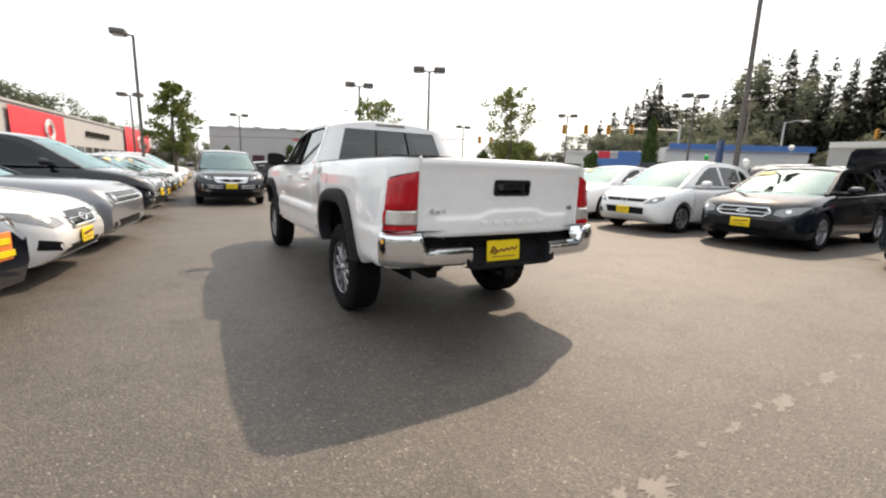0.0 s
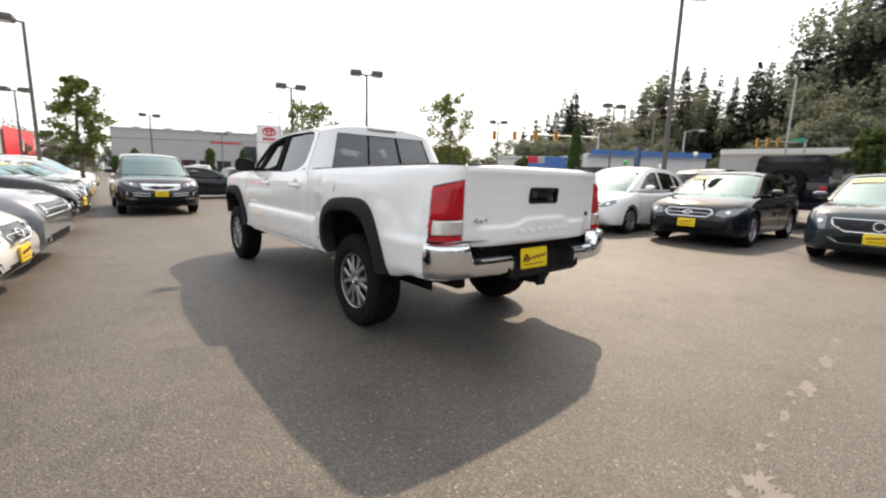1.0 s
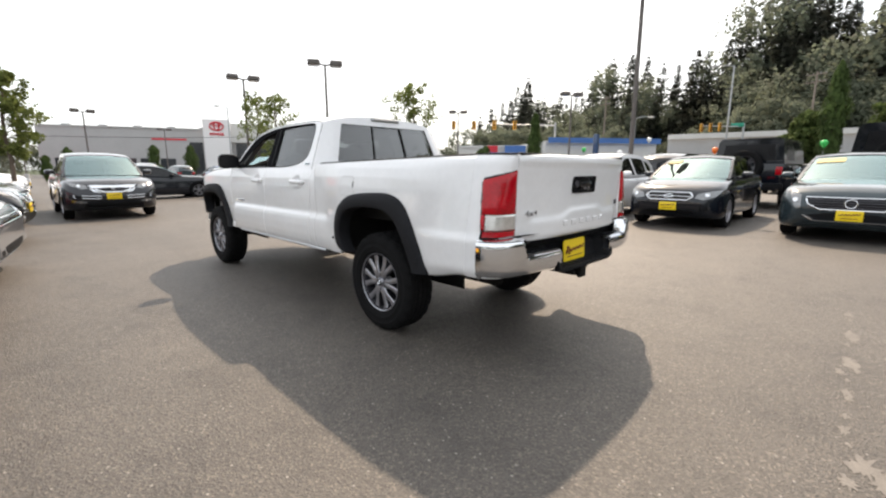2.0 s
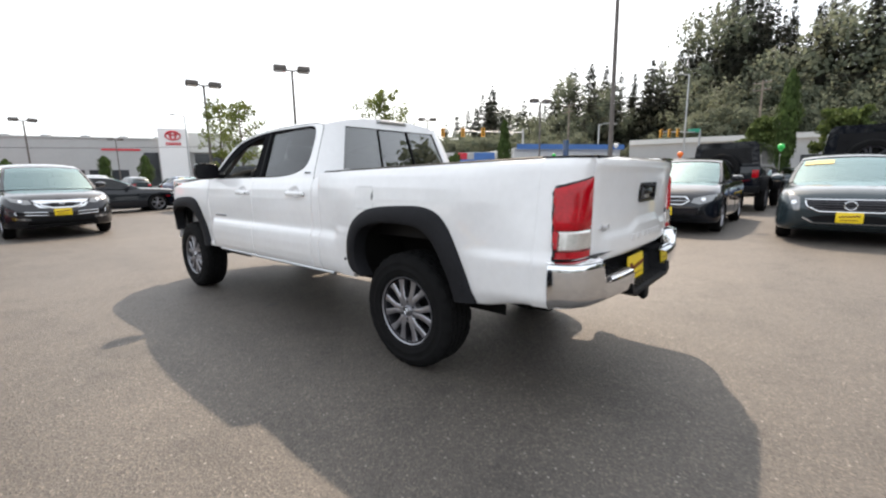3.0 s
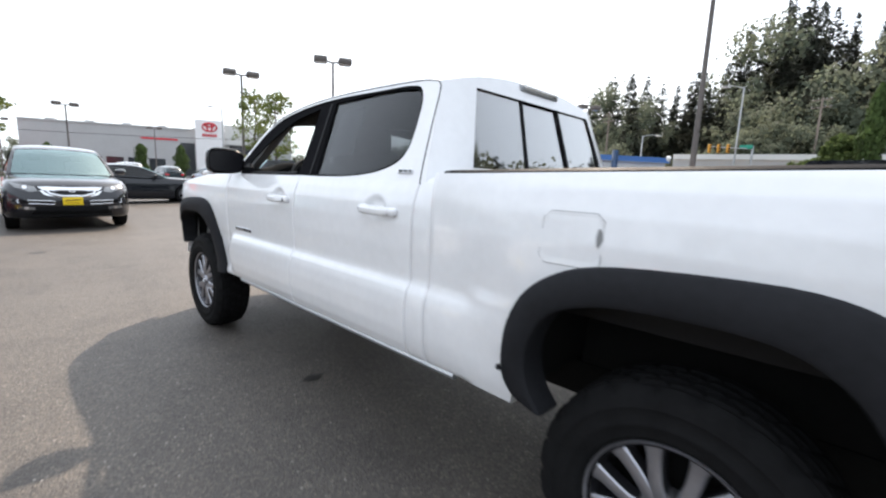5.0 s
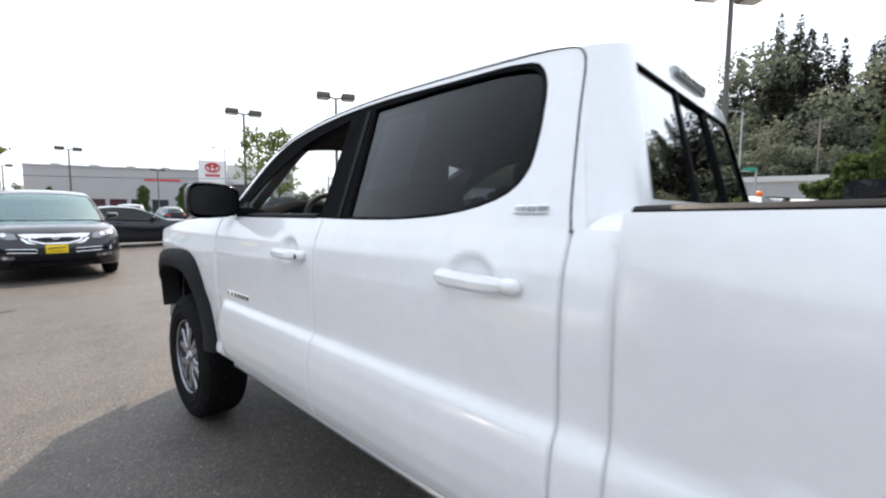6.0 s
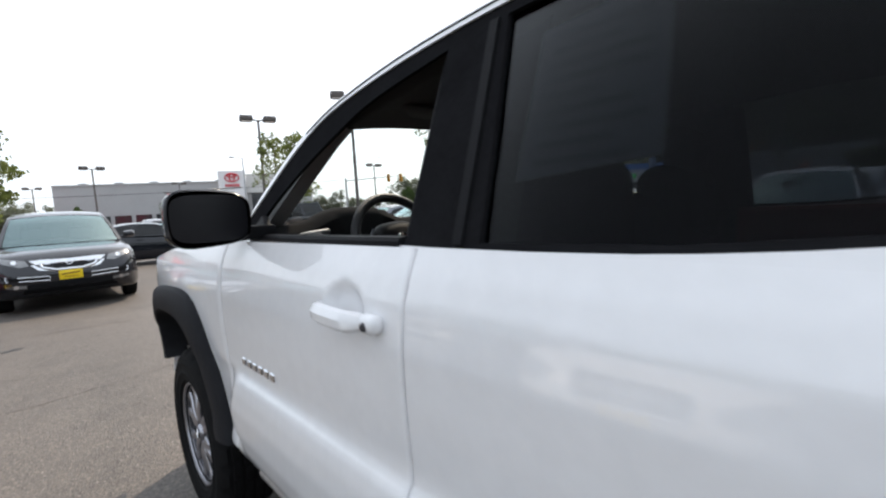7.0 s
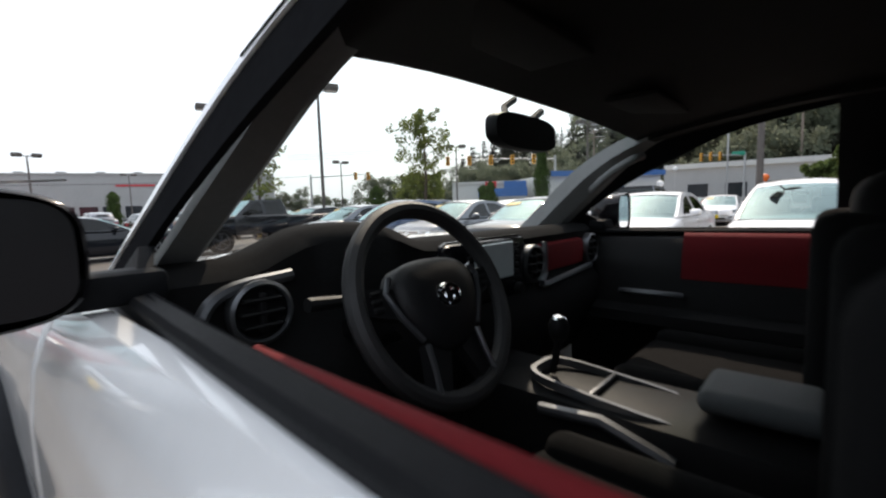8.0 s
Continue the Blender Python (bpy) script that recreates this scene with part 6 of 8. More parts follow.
    # door lines, handles, mirrors
    for y in P["doors"]:
        for s in (-1, 1):
            t = bmesh.new()
            pts = []
            for z in np.linspace(low + 0.14, topz(y) - 0.03, 14):
                hit = tree.ray_cast(Vector((s * 5, y + 0.02 * math.sin(6 * z), z)), Vector((-s, 0, 0)))
                if hit[0] is not None and abs(hit[0].x) > hw * 0.7:
                    pts.append(hit[0] + Vector((s * 0.0005, 0, 0)))
            if len(pts) > 3:
                tube(t, pts, 0.004, 4)
                part("door_gap", t, UNDER, root)
    for y in P["doors"][1:]:
        for s in (-1, 1):
            bm = bmesh.new()
            box(bm, (s * (hw - 0.005), y + 0.16, topz(y) - 0.13), (0.035, 0.17, 0.026), 0.011, 3)
            part("door_handle", bm, P.get("handle", body), root)
    for s in (-1, 1):
        bm = bmesh.new()
        my, mz = P["mirror"]
        rings = []
        for yy, fx in ((-0.05, 0.9), (-0.045, 1.0), (0.0, 0.98), (0.05, 0.7), (0.07, 0.25)):
            rings.append([bm.verts.new((s * (hw + 0.085) + 0.105 * fx * math.copysign(abs(math.cos(a)) ** 0.7, math.cos(a)), my + yy, mz + 0.068 * fx * math.copysign(abs(math.sin(a)) ** 0.7, math.sin(a)))) for a in np.linspace(0, 2 * math.pi, 17)[:-1]])
        for a, c in zip(rings, rings[1:]):
            for k in range(16):
                bm.faces.new((a[k], a[(k + 1) % 16], c[(k + 1) % 16], c[k]))
        bm.faces.new(rings[0])
        bm.faces.new(rings[-1])
        box(bm, (s * (hw - 0.03), my + 0.01, mz - 0.05), (0.12, 0.06, 0.035), 0.01)
        part("side_mirror", bm, P.get("mirror_mat", body), root)
    # tail lamps
    tl = P.get("tail", [(hw * 0.52, 0.72), (hw * 0.84, 0.74), (hw * 0.86, 0.90), (hw * 0.52, 0.88)])
    for q in (tl, mirx(tl)):
        part("tail_lamp", patch_bm(tree, q, "y", 0.008, sign=-1), REDLENS, root)
    if rear:
        bm = bmesh.new()
        box(bm, (0, b - 0.012, 0.74), (0.31, 0.014, 0.155), 0.005)
        part("rear_plate", bm, YELLOW, root, "yellow dealer plate")
    for o in P.get("markers", []):
        for s in (-1, 1):
            part("side_marker", patch_bm(tree, o, "x", 0.004, sign=s), REDLENS, root)
    if P.get("sticker"):
        k = int(len(wrow) * 0.72)
        bm = bmesh.new()
        a0, a1 = P["sticker"]
        sheet(bm, [[wrow[j][i] + Vector((0, 0.006, 0.006)) for i in range(a0, a1)] for j in (k, k + 1, k + 2)])
        part("price_sticker", bm, STICKER, screen)
    if P.get("tag"):
        bm = bmesh.new()
        a = wrow[int(len(wrow) * 0.78)][7]
        box(bm, a + Vector((0, -0.10, -0.02)), (0.22, 0.02, 0.06), 0.01)
        box(bm, a + Vector((0, -0.10, -0.12)), (0.16, 0.005, 0.12), 0.003)
        part("inside_mirror", bm, DARKIN, root)
    return root


SEDAN = dict(L=4.55, W=1.78, H=1.45, r=0.325, fa=1.36, wb=2.67, belt=0.96, mid=-0.15, tum=0.42,
    top=[(-2.275, 0.62), (-2.25, 0.86), (-2.15, 0.99), (-1.75, 1.03), (-1.2, 1.00), (0.3, 0.955), (0.95, 0.95), (1.6, 0.865), (2.0, 0.775), (2.2, 0.68), (2.275, 0.56)],
    roof=[(1.12, 0.95), (0.75, 1.14), (0.32, 1.345), (0.0, 1.41), (-0.4, 1.425), (-0.9, 1.375), (-1.3, 1.24), (-1.72, 1.03)], ws=(0.28, -0.95),
    wins=[[(0.72, 1.0), (0.50, 1.13), (0.24, 1.27), (0.02, 1.335), (-0.22, 1.355), (-0.28, 0.985)], [(-0.36, 0.985), (-0.31, 1.355), (-0.75, 1.335), (-1.05, 1.25), (-1.30, 1.12), (-1.36, 1.03)]],
    doors=[0.92, -0.32, -1.22], mirror=(0.62, 1.03))
DARKSEDAN = dict(SEDAN, L=4.45, W=1.76, blunt=0.66, top=[(-2.225, 0.62), (-2.2, 0.86), (-2.1, 0.99), (-1.75, 1.03), (-1.2, 1.00), (0.3, 0.97), (0.95, 0.965), (1.6, 0.88), (1.95, 0.80), (2.14, 0.70), (2.225, 0.58)],
    grille=[(-0.33, 0.56), (0.33, 0.56), (0.42, 0.63), (0.36, 0.70), (-0.36, 0.70), (-0.42, 0.63)], bars=1, frame=0.015, emblem=(0.635, 0.075, 0.035), plate=0.44,
    lamps=[[(0.455, 0.60), (0.60, 0.57), (0.76, 0.63), (0.84, 0.75), (0.70, 0.735), (0.49, 0.68)]], intakes=[[(-0.45, 0.30), (0.45, 0.30), (0.40, 0.38), (-0.40, 0.38)], [(0.55, 0.36), (0.68, 0.38), (0.66, 0.46), (0.55, 0.45)], [(-0.55, 0.36), (-0.55, 0.45), (-0.66, 0.46), (-0.68, 0.38)]], sticker=(10, 14), tag=True)
LUXSEDAN = dict(SEDAN, L=4.65, W=1.81, r=0.335, blunt=0.70, top=[(-2.325, 0.62), (-2.3, 0.86), (-2.2, 1.00), (-1.75, 1.04), (-1.2, 1.00), (0.3, 0.97), (0.95, 0.965), (1.6, 0.90), (2.05, 0.83), (2.25, 0.74), (2.325, 0.62)],
    grille=[(-0.36, 0.52), (0.36, 0.52), (0.50, 0.60), (0.54, 0.705), (-0.54, 0.705), (-0.50, 0.60)], bars=4, frame=0.013, bar_mat=ALLOYDARK, emblem=(0.62, 0.07, 0.065), plate=0.435,
    lamps=[[(0.585, 0.53), (0.66, 0.53), (0.735, 0.70), (0.76, 0.80), (0.60, 0.735)]], chromes=[[(0.0, 0.335), (0.42, 0.335), (0.56, 0.42), (0.54, 0.43), (0.41, 0.355), (0.0, 0.355)]],
    intakes=[[(-0.40, 0.36), (0.40, 0.36), (0.50, 0.42), (0.30, 0.47), (-0.30, 0.47), (-0.50, 0.42)]], sticker=(9, 14))
HATCH = dict(SEDAN, L=4.30, W=1.70, H=1.53, r=0.31, fa=1.32, wb=2.6, belt=0.98, hatch=True, blunt=0.68, glass=CABTINT,
    top=[(-2.15, 0.62), (-2.12, 0.9), (-2.05, 0.99), (-1.5, 0.99), (0.3, 0.965), (1.05, 0.975), (1.6, 0.89), (1.9, 0.80), (2.08, 0.70), (2.15, 0.58)],
    roof=[(1.32, 0.95), (0.95, 1.16), (0.48, 1.40), (0.1, 1.50), (-0.5, 1.525), (-1.2, 1.47), (-1.75, 1.32), (-2.02, 1.02)], ws=(0.42, -1.55),
    wins=[[(0.88, 1.01), (0.62, 1.18), (0.36, 1.32), (0.12, 1.405), (-0.18, 1.425), (-0.22, 1.0)], [(-0.30, 1.0), (-0.26, 1.43), (-0.72, 1.425), (-1.02, 1.40), (-1.08, 1.02)], [(-1.14, 1.03), (-1.09, 1.385), (-1.36, 1.33), (-1.56, 1.18), (-1.52, 1.08)]],
    doors=[0.95, -0.26, -1.12], mirror=(0.78, 1.04),
    grille=[(-0.42, 0.635), (0.42, 0.635), (0.50, 0.70), (-0.50, 0.70)], bars=1, bar_mat=GLOSSBLACK, emblem=(0.66, 0.055, 0.05), plate=0.455,
    lamps=[[(0.46, 0.60), (0.66, 0.62), (0.76, 0.70), (0.74, 0.765), (0.60, 0.735)]], intakes=[[(-0.48, 0.38), (0.40, 0.38), (0.46, 0.52), (-0.48, 0.52)], [(0.52, 0.36), (0.68, 0.38), (0.68, 0.46), (0.56, 0.46)]], tag=True)
SUV = dict(L=4.86, W=1.99, H=1.73, r=0.375, fa=1.50, wb=2.75, belt=1.13, mid=-0.1, hatch=True, blunt=0.72, tum=0.40, low=0.25, handle=CHROME,
    top=[(-2.43, 0.75), (-2.4, 1.05), (-2.3, 1.14), (-1.6, 1.14), (0.3, 1.12), (1.05, 1.12), (1.75, 1.03), (2.15, 0.95), (2.36, 0.83), (2.43, 0.68)],
    roof=[(1.32, 1.10), (0.98, 1.32), (0.55, 1.58), (0.15, 1.68), (-0.5, 1.705), (-1.4, 1.66), (-2.0, 1.52), (-2.3, 1.16)], ws=(0.50, -1.85),
    wins=[[(0.92, 1.16), (0.68, 1.34), (0.42, 1.49), (0.18, 1.58), (-0.12, 1.60), (-0.18, 1.145)], [(-0.27, 1.145), (-0.21, 1.60), (-0.9, 1.60), (-1.08, 1.57), (-1.12, 1.16)], [(-1.2, 1.17), (-1.16, 1.56), (-1.6, 1.51), (-1.95, 1.36), (-1.88, 1.20)]],
    doors=[1.02, -0.23, -1.16], mirror=(0.82, 1.20),
    grille=[(-0.17, 0.695), (0.17, 0.695), (0.33, 0.745), (0.37, 0.815), (-0.37, 0.815), (-0.33, 0.745)], bars=2, bar_mat=GLOSSBLACK, taper=0.7, frame=0.026, emblem=(0.81, 0.045, 0.035), plate=0.60,
    chromes=[[(0.0, 0.80), (0.42, 0.80), (0.50, 0.87), (0.36, 0.875), (0.0, 0.865)], [(0.17, 0.665), (0.19, 0.695), (0.36, 0.74), (0.44, 0.80), (0.48, 0.80), (0.40, 0.715)]], slots=[[(0.27, 0.535), (0.78, 0.565), (0.80, 0.625), (0.27, 0.60)]],
    lamps=[[(0.50, 0.79), (0.62, 0.775), (0.82, 0.86), (0.88, 0.95), (0.70, 0.905), (0.54, 0.875)], [(0.56, 0.435), (0.80, 0.455), (0.80, 0.50), (0.56, 0.485)]],
    intakes=[[(-0.62, 0.34), (0.62, 0.34), (0.56, 0.50), (-0.56, 0.50)]])
COUPE = dict(SEDAN, L=5.0, W=1.92, H=1.45, r=0.36, fa=1.55, wb=2.95, belt=0.98, mid=-0.35, low=0.18, blunt=0.86,
    top=[(-2.5, 0.66), (-2.47, 0.9), (-2.4, 1.03), (-1.8, 1.06), (-1.2, 1.03), (0.2, 0.975), (0.85, 0.985), (1.7, 0.945), (2.25, 0.90), (2.44, 0.80), (2.5, 0.66)],
    roof=[(0.95, 0.98), (0.6, 1.16), (0.2, 1.34), (-0.1, 1.405), (-0.6, 1.425), (-1.1, 1.36), (-1.5, 1.22), (-1.9, 1.06)], ws=(0.16, -1.15),
    wins=[[(0.58, 1.02), (0.36, 1.16), (0.12, 1.28), (-0.1, 1.34), (-0.55, 1.36), (-0.62, 1.01)], [(-0.70, 1.02), (-0.64, 1.355), (-1.0, 1.30), (-1.26, 1.18), (-1.22, 1.08)]],
    doors=[0.72, -0.66], mirror=(0.52, 1.05), grille=[(-0.72, 0.66), (0.72, 0.66), (0.76, 0.70), (0.76, 0.815), (-0.76, 0.815), (-0.76, 0.70)], bars=1, frame=0.01, plate=0.44,
    lamps=[[(0.60 + 0.06 * math.cos(a), 0.74 + 0.06 * math.sin(a)) for a in np.linspace(0, 5.6, 10)]], intakes=[[(-0.5, 0.30), (0.5, 0.30), (0.54, 0.42), (-0.54, 0.42)], [(0.62, 0.30), (0.78, 0.32), (0.76, 0.40), (0.62, 0.40)]],
    chromes=[[(0.0, 0.235), (0.86, 0.235), (0.90, 0.26), (0.0, 0.26)]], markers=[[(2.02, 0.62), (2.02, 0.65), (1.82, 0.655), (1.82, 0.63)]])
WSEDAN = dict(DARKSEDAN, L=4.7, W=1.80, top=[(-2.35, 0.62), (-2.32, 0.86), (-2.2, 0.99), (-1.75, 1.03), (-1.2, 1.00), (0.3, 0.97), (0.95, 0.965), (1.6, 0.885), (2.05, 0.80), (2.26, 0.70), (2.35, 0.56)],
    chromes=[[(0.0, 0.225), (0.60, 0.225), (0.66, 0.265), (0.0, 0.245)]], grille=[(-0.30, 0.56), (0.30, 0.56), (0.36, 0.66), (0.32, 0.72), (-0.32, 0.72), (-0.36, 0.66)], intakes=[[(-0.46, 0.28), (0.46, 0.28), (0.40, 0.38), (-0.40, 0.38)], [(0.54, 0.34), (0.76, 0.38), (0.74, 0.48), (0.60, 0.44)], [(-0.54, 0.34), (-0.60, 0.44), (-0.74, 0.48), (-0.76, 0.38)]],
    lamps=[[(0.44, 0.60), (0.62, 0.58), (0.80, 0.66), (0.84, 0.76), (0.66, 0.72), (0.47, 0.67)]], bars=1)


def at(x, y, rz):
    return pose(x, y, ground_z(x, y), 0, 0, rz)


def nosed(x, y, half, turn=-98):
    """A place for a car of the slanted near row, given by the middle of its nose."""
    a = radians(turn)
    return (x + math.sin(a) * half, y - math.cos(a) * half, turn)


ROW = "cars in the facing row"
LROW = "cars in the near row"
car("car_suv", at(0.97, 16.93, 180), "dark grey SUV with chrome grille parked in the aisle", "SUV", CHARCOAL, SUV)
car("car_hatchback", at(8.0 + 2.15, 5.85, 90), "white hatchback with a yellow dealer plate", "car", WHITE, HATCH, ROW)
dark_sedan = car("car_sedan", at(8.15 + 2.22, 3.58, 90), "black sedan with chrome-framed grille and silver wheels", "car", BLACKP, DARKSEDAN, ROW)
lux = car("car_sedan", at(8.0 + 2.33, 0.97, 90), "slate grey sedan with wide barred grille", "car", SLATE, LUXSEDAN, ROW)
white_sedan = car("car_sedan", at(*nosed(-1.16, 5.93, 2.35)), "white sedan with black grille and yellow dealer plate", "car", WHITE, WSEDAN, LROW)
coupe = car("car_coupe", at(*nosed(-0.95, 8.0, 2.5)), "silver-grey muscle coupe with black grille", "car", SILVER, COUPE, LROW, plate=None)


def repaint(ob, m):
    """Gives the painted parts of a copied car another colour."""
    for o in ob.children:
        base_name = o.name.split(".")[0]
        if base_name in ("body", "cab_side", "roof", "pillar", "door_handle", "side_mirror", "tail_panel"):
            for sl in o.material_slots:
                sl.link = "OBJECT"
                sl.material = m
    return ob


suv0 = bpy.data.objects["car_suv"]
hatch0 = bpy.data.objects["car_hatchback"]


def more(src, x, y, rz, m, label, group):
    ob = repaint(copy_thing(src, at(x, y, rz)), m)
    return tagged(ob, label, group=group)


more(suv0, *nosed(-0.70, 11.4, 2.43), BLACKP, "black SUV in the near row", LROW)
more(dark_sedan, *nosed(-0.7, 14.5, 2.22), REDP, "dark red sedan in the near row", LROW)
more(dark_sedan, *nosed(-0.6, 17.1, 2.22), BLACKP, "black sedan in the near row", LROW)
more(white_sedan, *nosed(-0.5, 19.8, 2.35), CHARCOAL, "charcoal sedan in the near row", LROW)
more(white_sedan, *nosed(-0.4, 22.6, 2.35), WHITE, "white sedan in the near row", LROW)
more(hatch0, *nosed(-0.3, 25.8, 2.2), WHITE, "white hatchback in the near row", LROW)
more(suv0, *nosed(-0.2, 29.0, 2.4), WHITE, "white SUV in the near row", LROW)
more(lux, *nosed(-0.2, 32.0, 2.4), SILVER, "silver sedan in the near row", LROW)
more(suv0, 17.2, 6.2, -88, BLACKP, "black SUV parked behind the facing row", "")
more(coupe, 3.7, 23.6, -90, BLACKP, "black coupe parked across the aisle end", "")
more(white_sedan, 8.4 + 2.35, 8.35, 90, WHITE, "white sedan with silver wheels", ROW)
for y, src, m, lb in ((10.9, lux, CHARCOAL, "charcoal sedan"), (13.4, dark_sedan, SILVER, "silver sedan"), (15.9, hatch0, BLUEP, "dark blue hatchback"), (18.4, white_sedan, SILVER, "silver sedan"), (21.2, lux, BLACKP, "black sedan"), (-1.75, suv0, CHARCOAL, "charcoal SUV"), (-4.6, dark_sedan, WHITE, "white sedan")):
    more(src, 8.3 + 2.3, y, 90, m, lb + " facing the aisle", ROW)
rng = random.Random(4)
PAINTS = [(WHITE, "white"), (SILVER, "silver"), (BLACKP, "black"), (CHARCOAL, "charcoal"), (WHITE, "white"), (REDP, "dark red"), (BLUEP, "dark blue"), (SILVER, "silver"), (SLATE, "slate grey")]
KINDS = [(dark_sedan, "sedan"), (suv0, "SUV"), (hatch0, "hatchback"), (white_sedan, "sedan"), (lux, "sedan")]
for x, ya, yb, rz in ((19.5, 5.6, 30, -90), (27.0, -8, 34, 90), (34.0, -12, 33, -90), (41.5, -12, 22, 90)):
    y = ya
    while y < yb:
        (src, kn), (pm, cl) = rng.choice(KINDS), rng.choice(PAINTS)
        if rng.random() < 0.9:
            more(src, x + rng.uniform(-0.25, 0.25), y, rz + rng.uniform(-2, 2), pm, f"{cl} {kn} far back in the lot", "cars far back in the lot")
        y += rng.uniform(2.6, 3.1)
for y, xa, xb, rz in ((36.0, 11, 30, 180), (48.0, 8, 34, 0)):
    x = xa
    while x < xb:
        (src, kn), (pm, cl) = rng.choice(KINDS), rng.choice(PAINTS)
        more(src, x, y + rng.uniform(-0.3, 0.3), rz + rng.uniform(-2, 2), pm, f"{cl} {kn} far back in the lot", "cars far back in the lot")
        x += rng.uniform(2.7, 3.4)


# boxy off-roaders with a spare wheel, seen from behind
def offroader(m, group=""):
    root = thing("car_offroader", m, "black boxy off-roader with rear spare wheel", "off-road car", group)
    hw = 0.78
    bm = bmesh.new()
    box(bm, (0, -0.55, 0.86), (1.56, 2.7, 0.62), 0.05, 3)
    box(bm, (0, 1.35, 0.88), (1.36, 1.25, 0.56), 0.06, 3)
    part("body", bm, BLACKP, root)
    bm = bmesh.new()
    rows = [[Vector((x, y, z)) for x, z in ((-0.77, 1.16), (-0.70, 1.72), (-0.62, 1.80), (0.62, 1.80), (0.70, 1.72), (0.77, 1.16))] for y in (-1.88, 0.42)]
    sheet(bm, rows)
    for r_ in rows:
        bm.faces.new([bm.verts.new(p) for p in r_])
    part("hard_top", bm, BLACKP, root, "matte black hard top")
    bm = bmesh.new()
    filled(bm, [[(-0.58, 1.24), (0.58, 1.24), (0.54, 1.64), (-0.54, 1.64)]], lambda x, z: (x, -1.89, z), (0, 0.004, 0))
    part("rear_window", bm, GLOSSBLACK, root)
    for s in (-1, 1):
        bm = bmesh.new()
        filled(bm, [[(-1.6, 1.24), (-0.75, 1.24), (-0.75, 1.66), (-1.6, 1.66)]], lambda y, z: (s * (0.772 - 0.125 * (z - 1.16)), y, z), (0, 0, 0.001))
        part("side_window", bm, GLOSSBLACK, root)
        bm = bmesh.new()
        for y in (1.25, -1.2):
            sheet(bm, [[Vector((s * x, y + 0.52 * math.cos(a), 0.50 + 0.44 * math.sin(a))) for x in (0.72, 0.92)] for a in np.linspace(0.15, math.pi - 0.15, 12)], (0, 0, -0.03))
        part("fender", bm, TRIM, root)
        bm = bmesh.new()
        box(bm, (s * 0.68, -1.915, 0.98), (0.14, 0.05, 0.2), 0.015)
        part("tail_lamp", bm, REDLENS, root)
        for y in (1.25, -1.2):
            car_wheel(root, s * 0.76, y, 0.40, True)
    bm = bmesh.new()
    box(bm, (0, -1.95, 0.58), (1.6, 0.18, 0.18), 0.03)
    part("rear_bumper", bm, TRIM, root)
    sp = new("spare_wheel", WHEEL_CACHE[(0.40, True)][0])
    sp.parent = root
    sp.matrix_basis = pose(-0.05, -2.02, 1.10, 0, 0, 90)
    o = new("rim", WHEEL_CACHE[(0.40, True)][1])
    o.parent = sp
    return root


BIG = Matrix.Scale(1.13, 4)
jeep = offroader(at(16.6, 3.3, -94) @ BIG)
copy_thing(jeep, at(16.9, 0.3, -90) @ BIG)


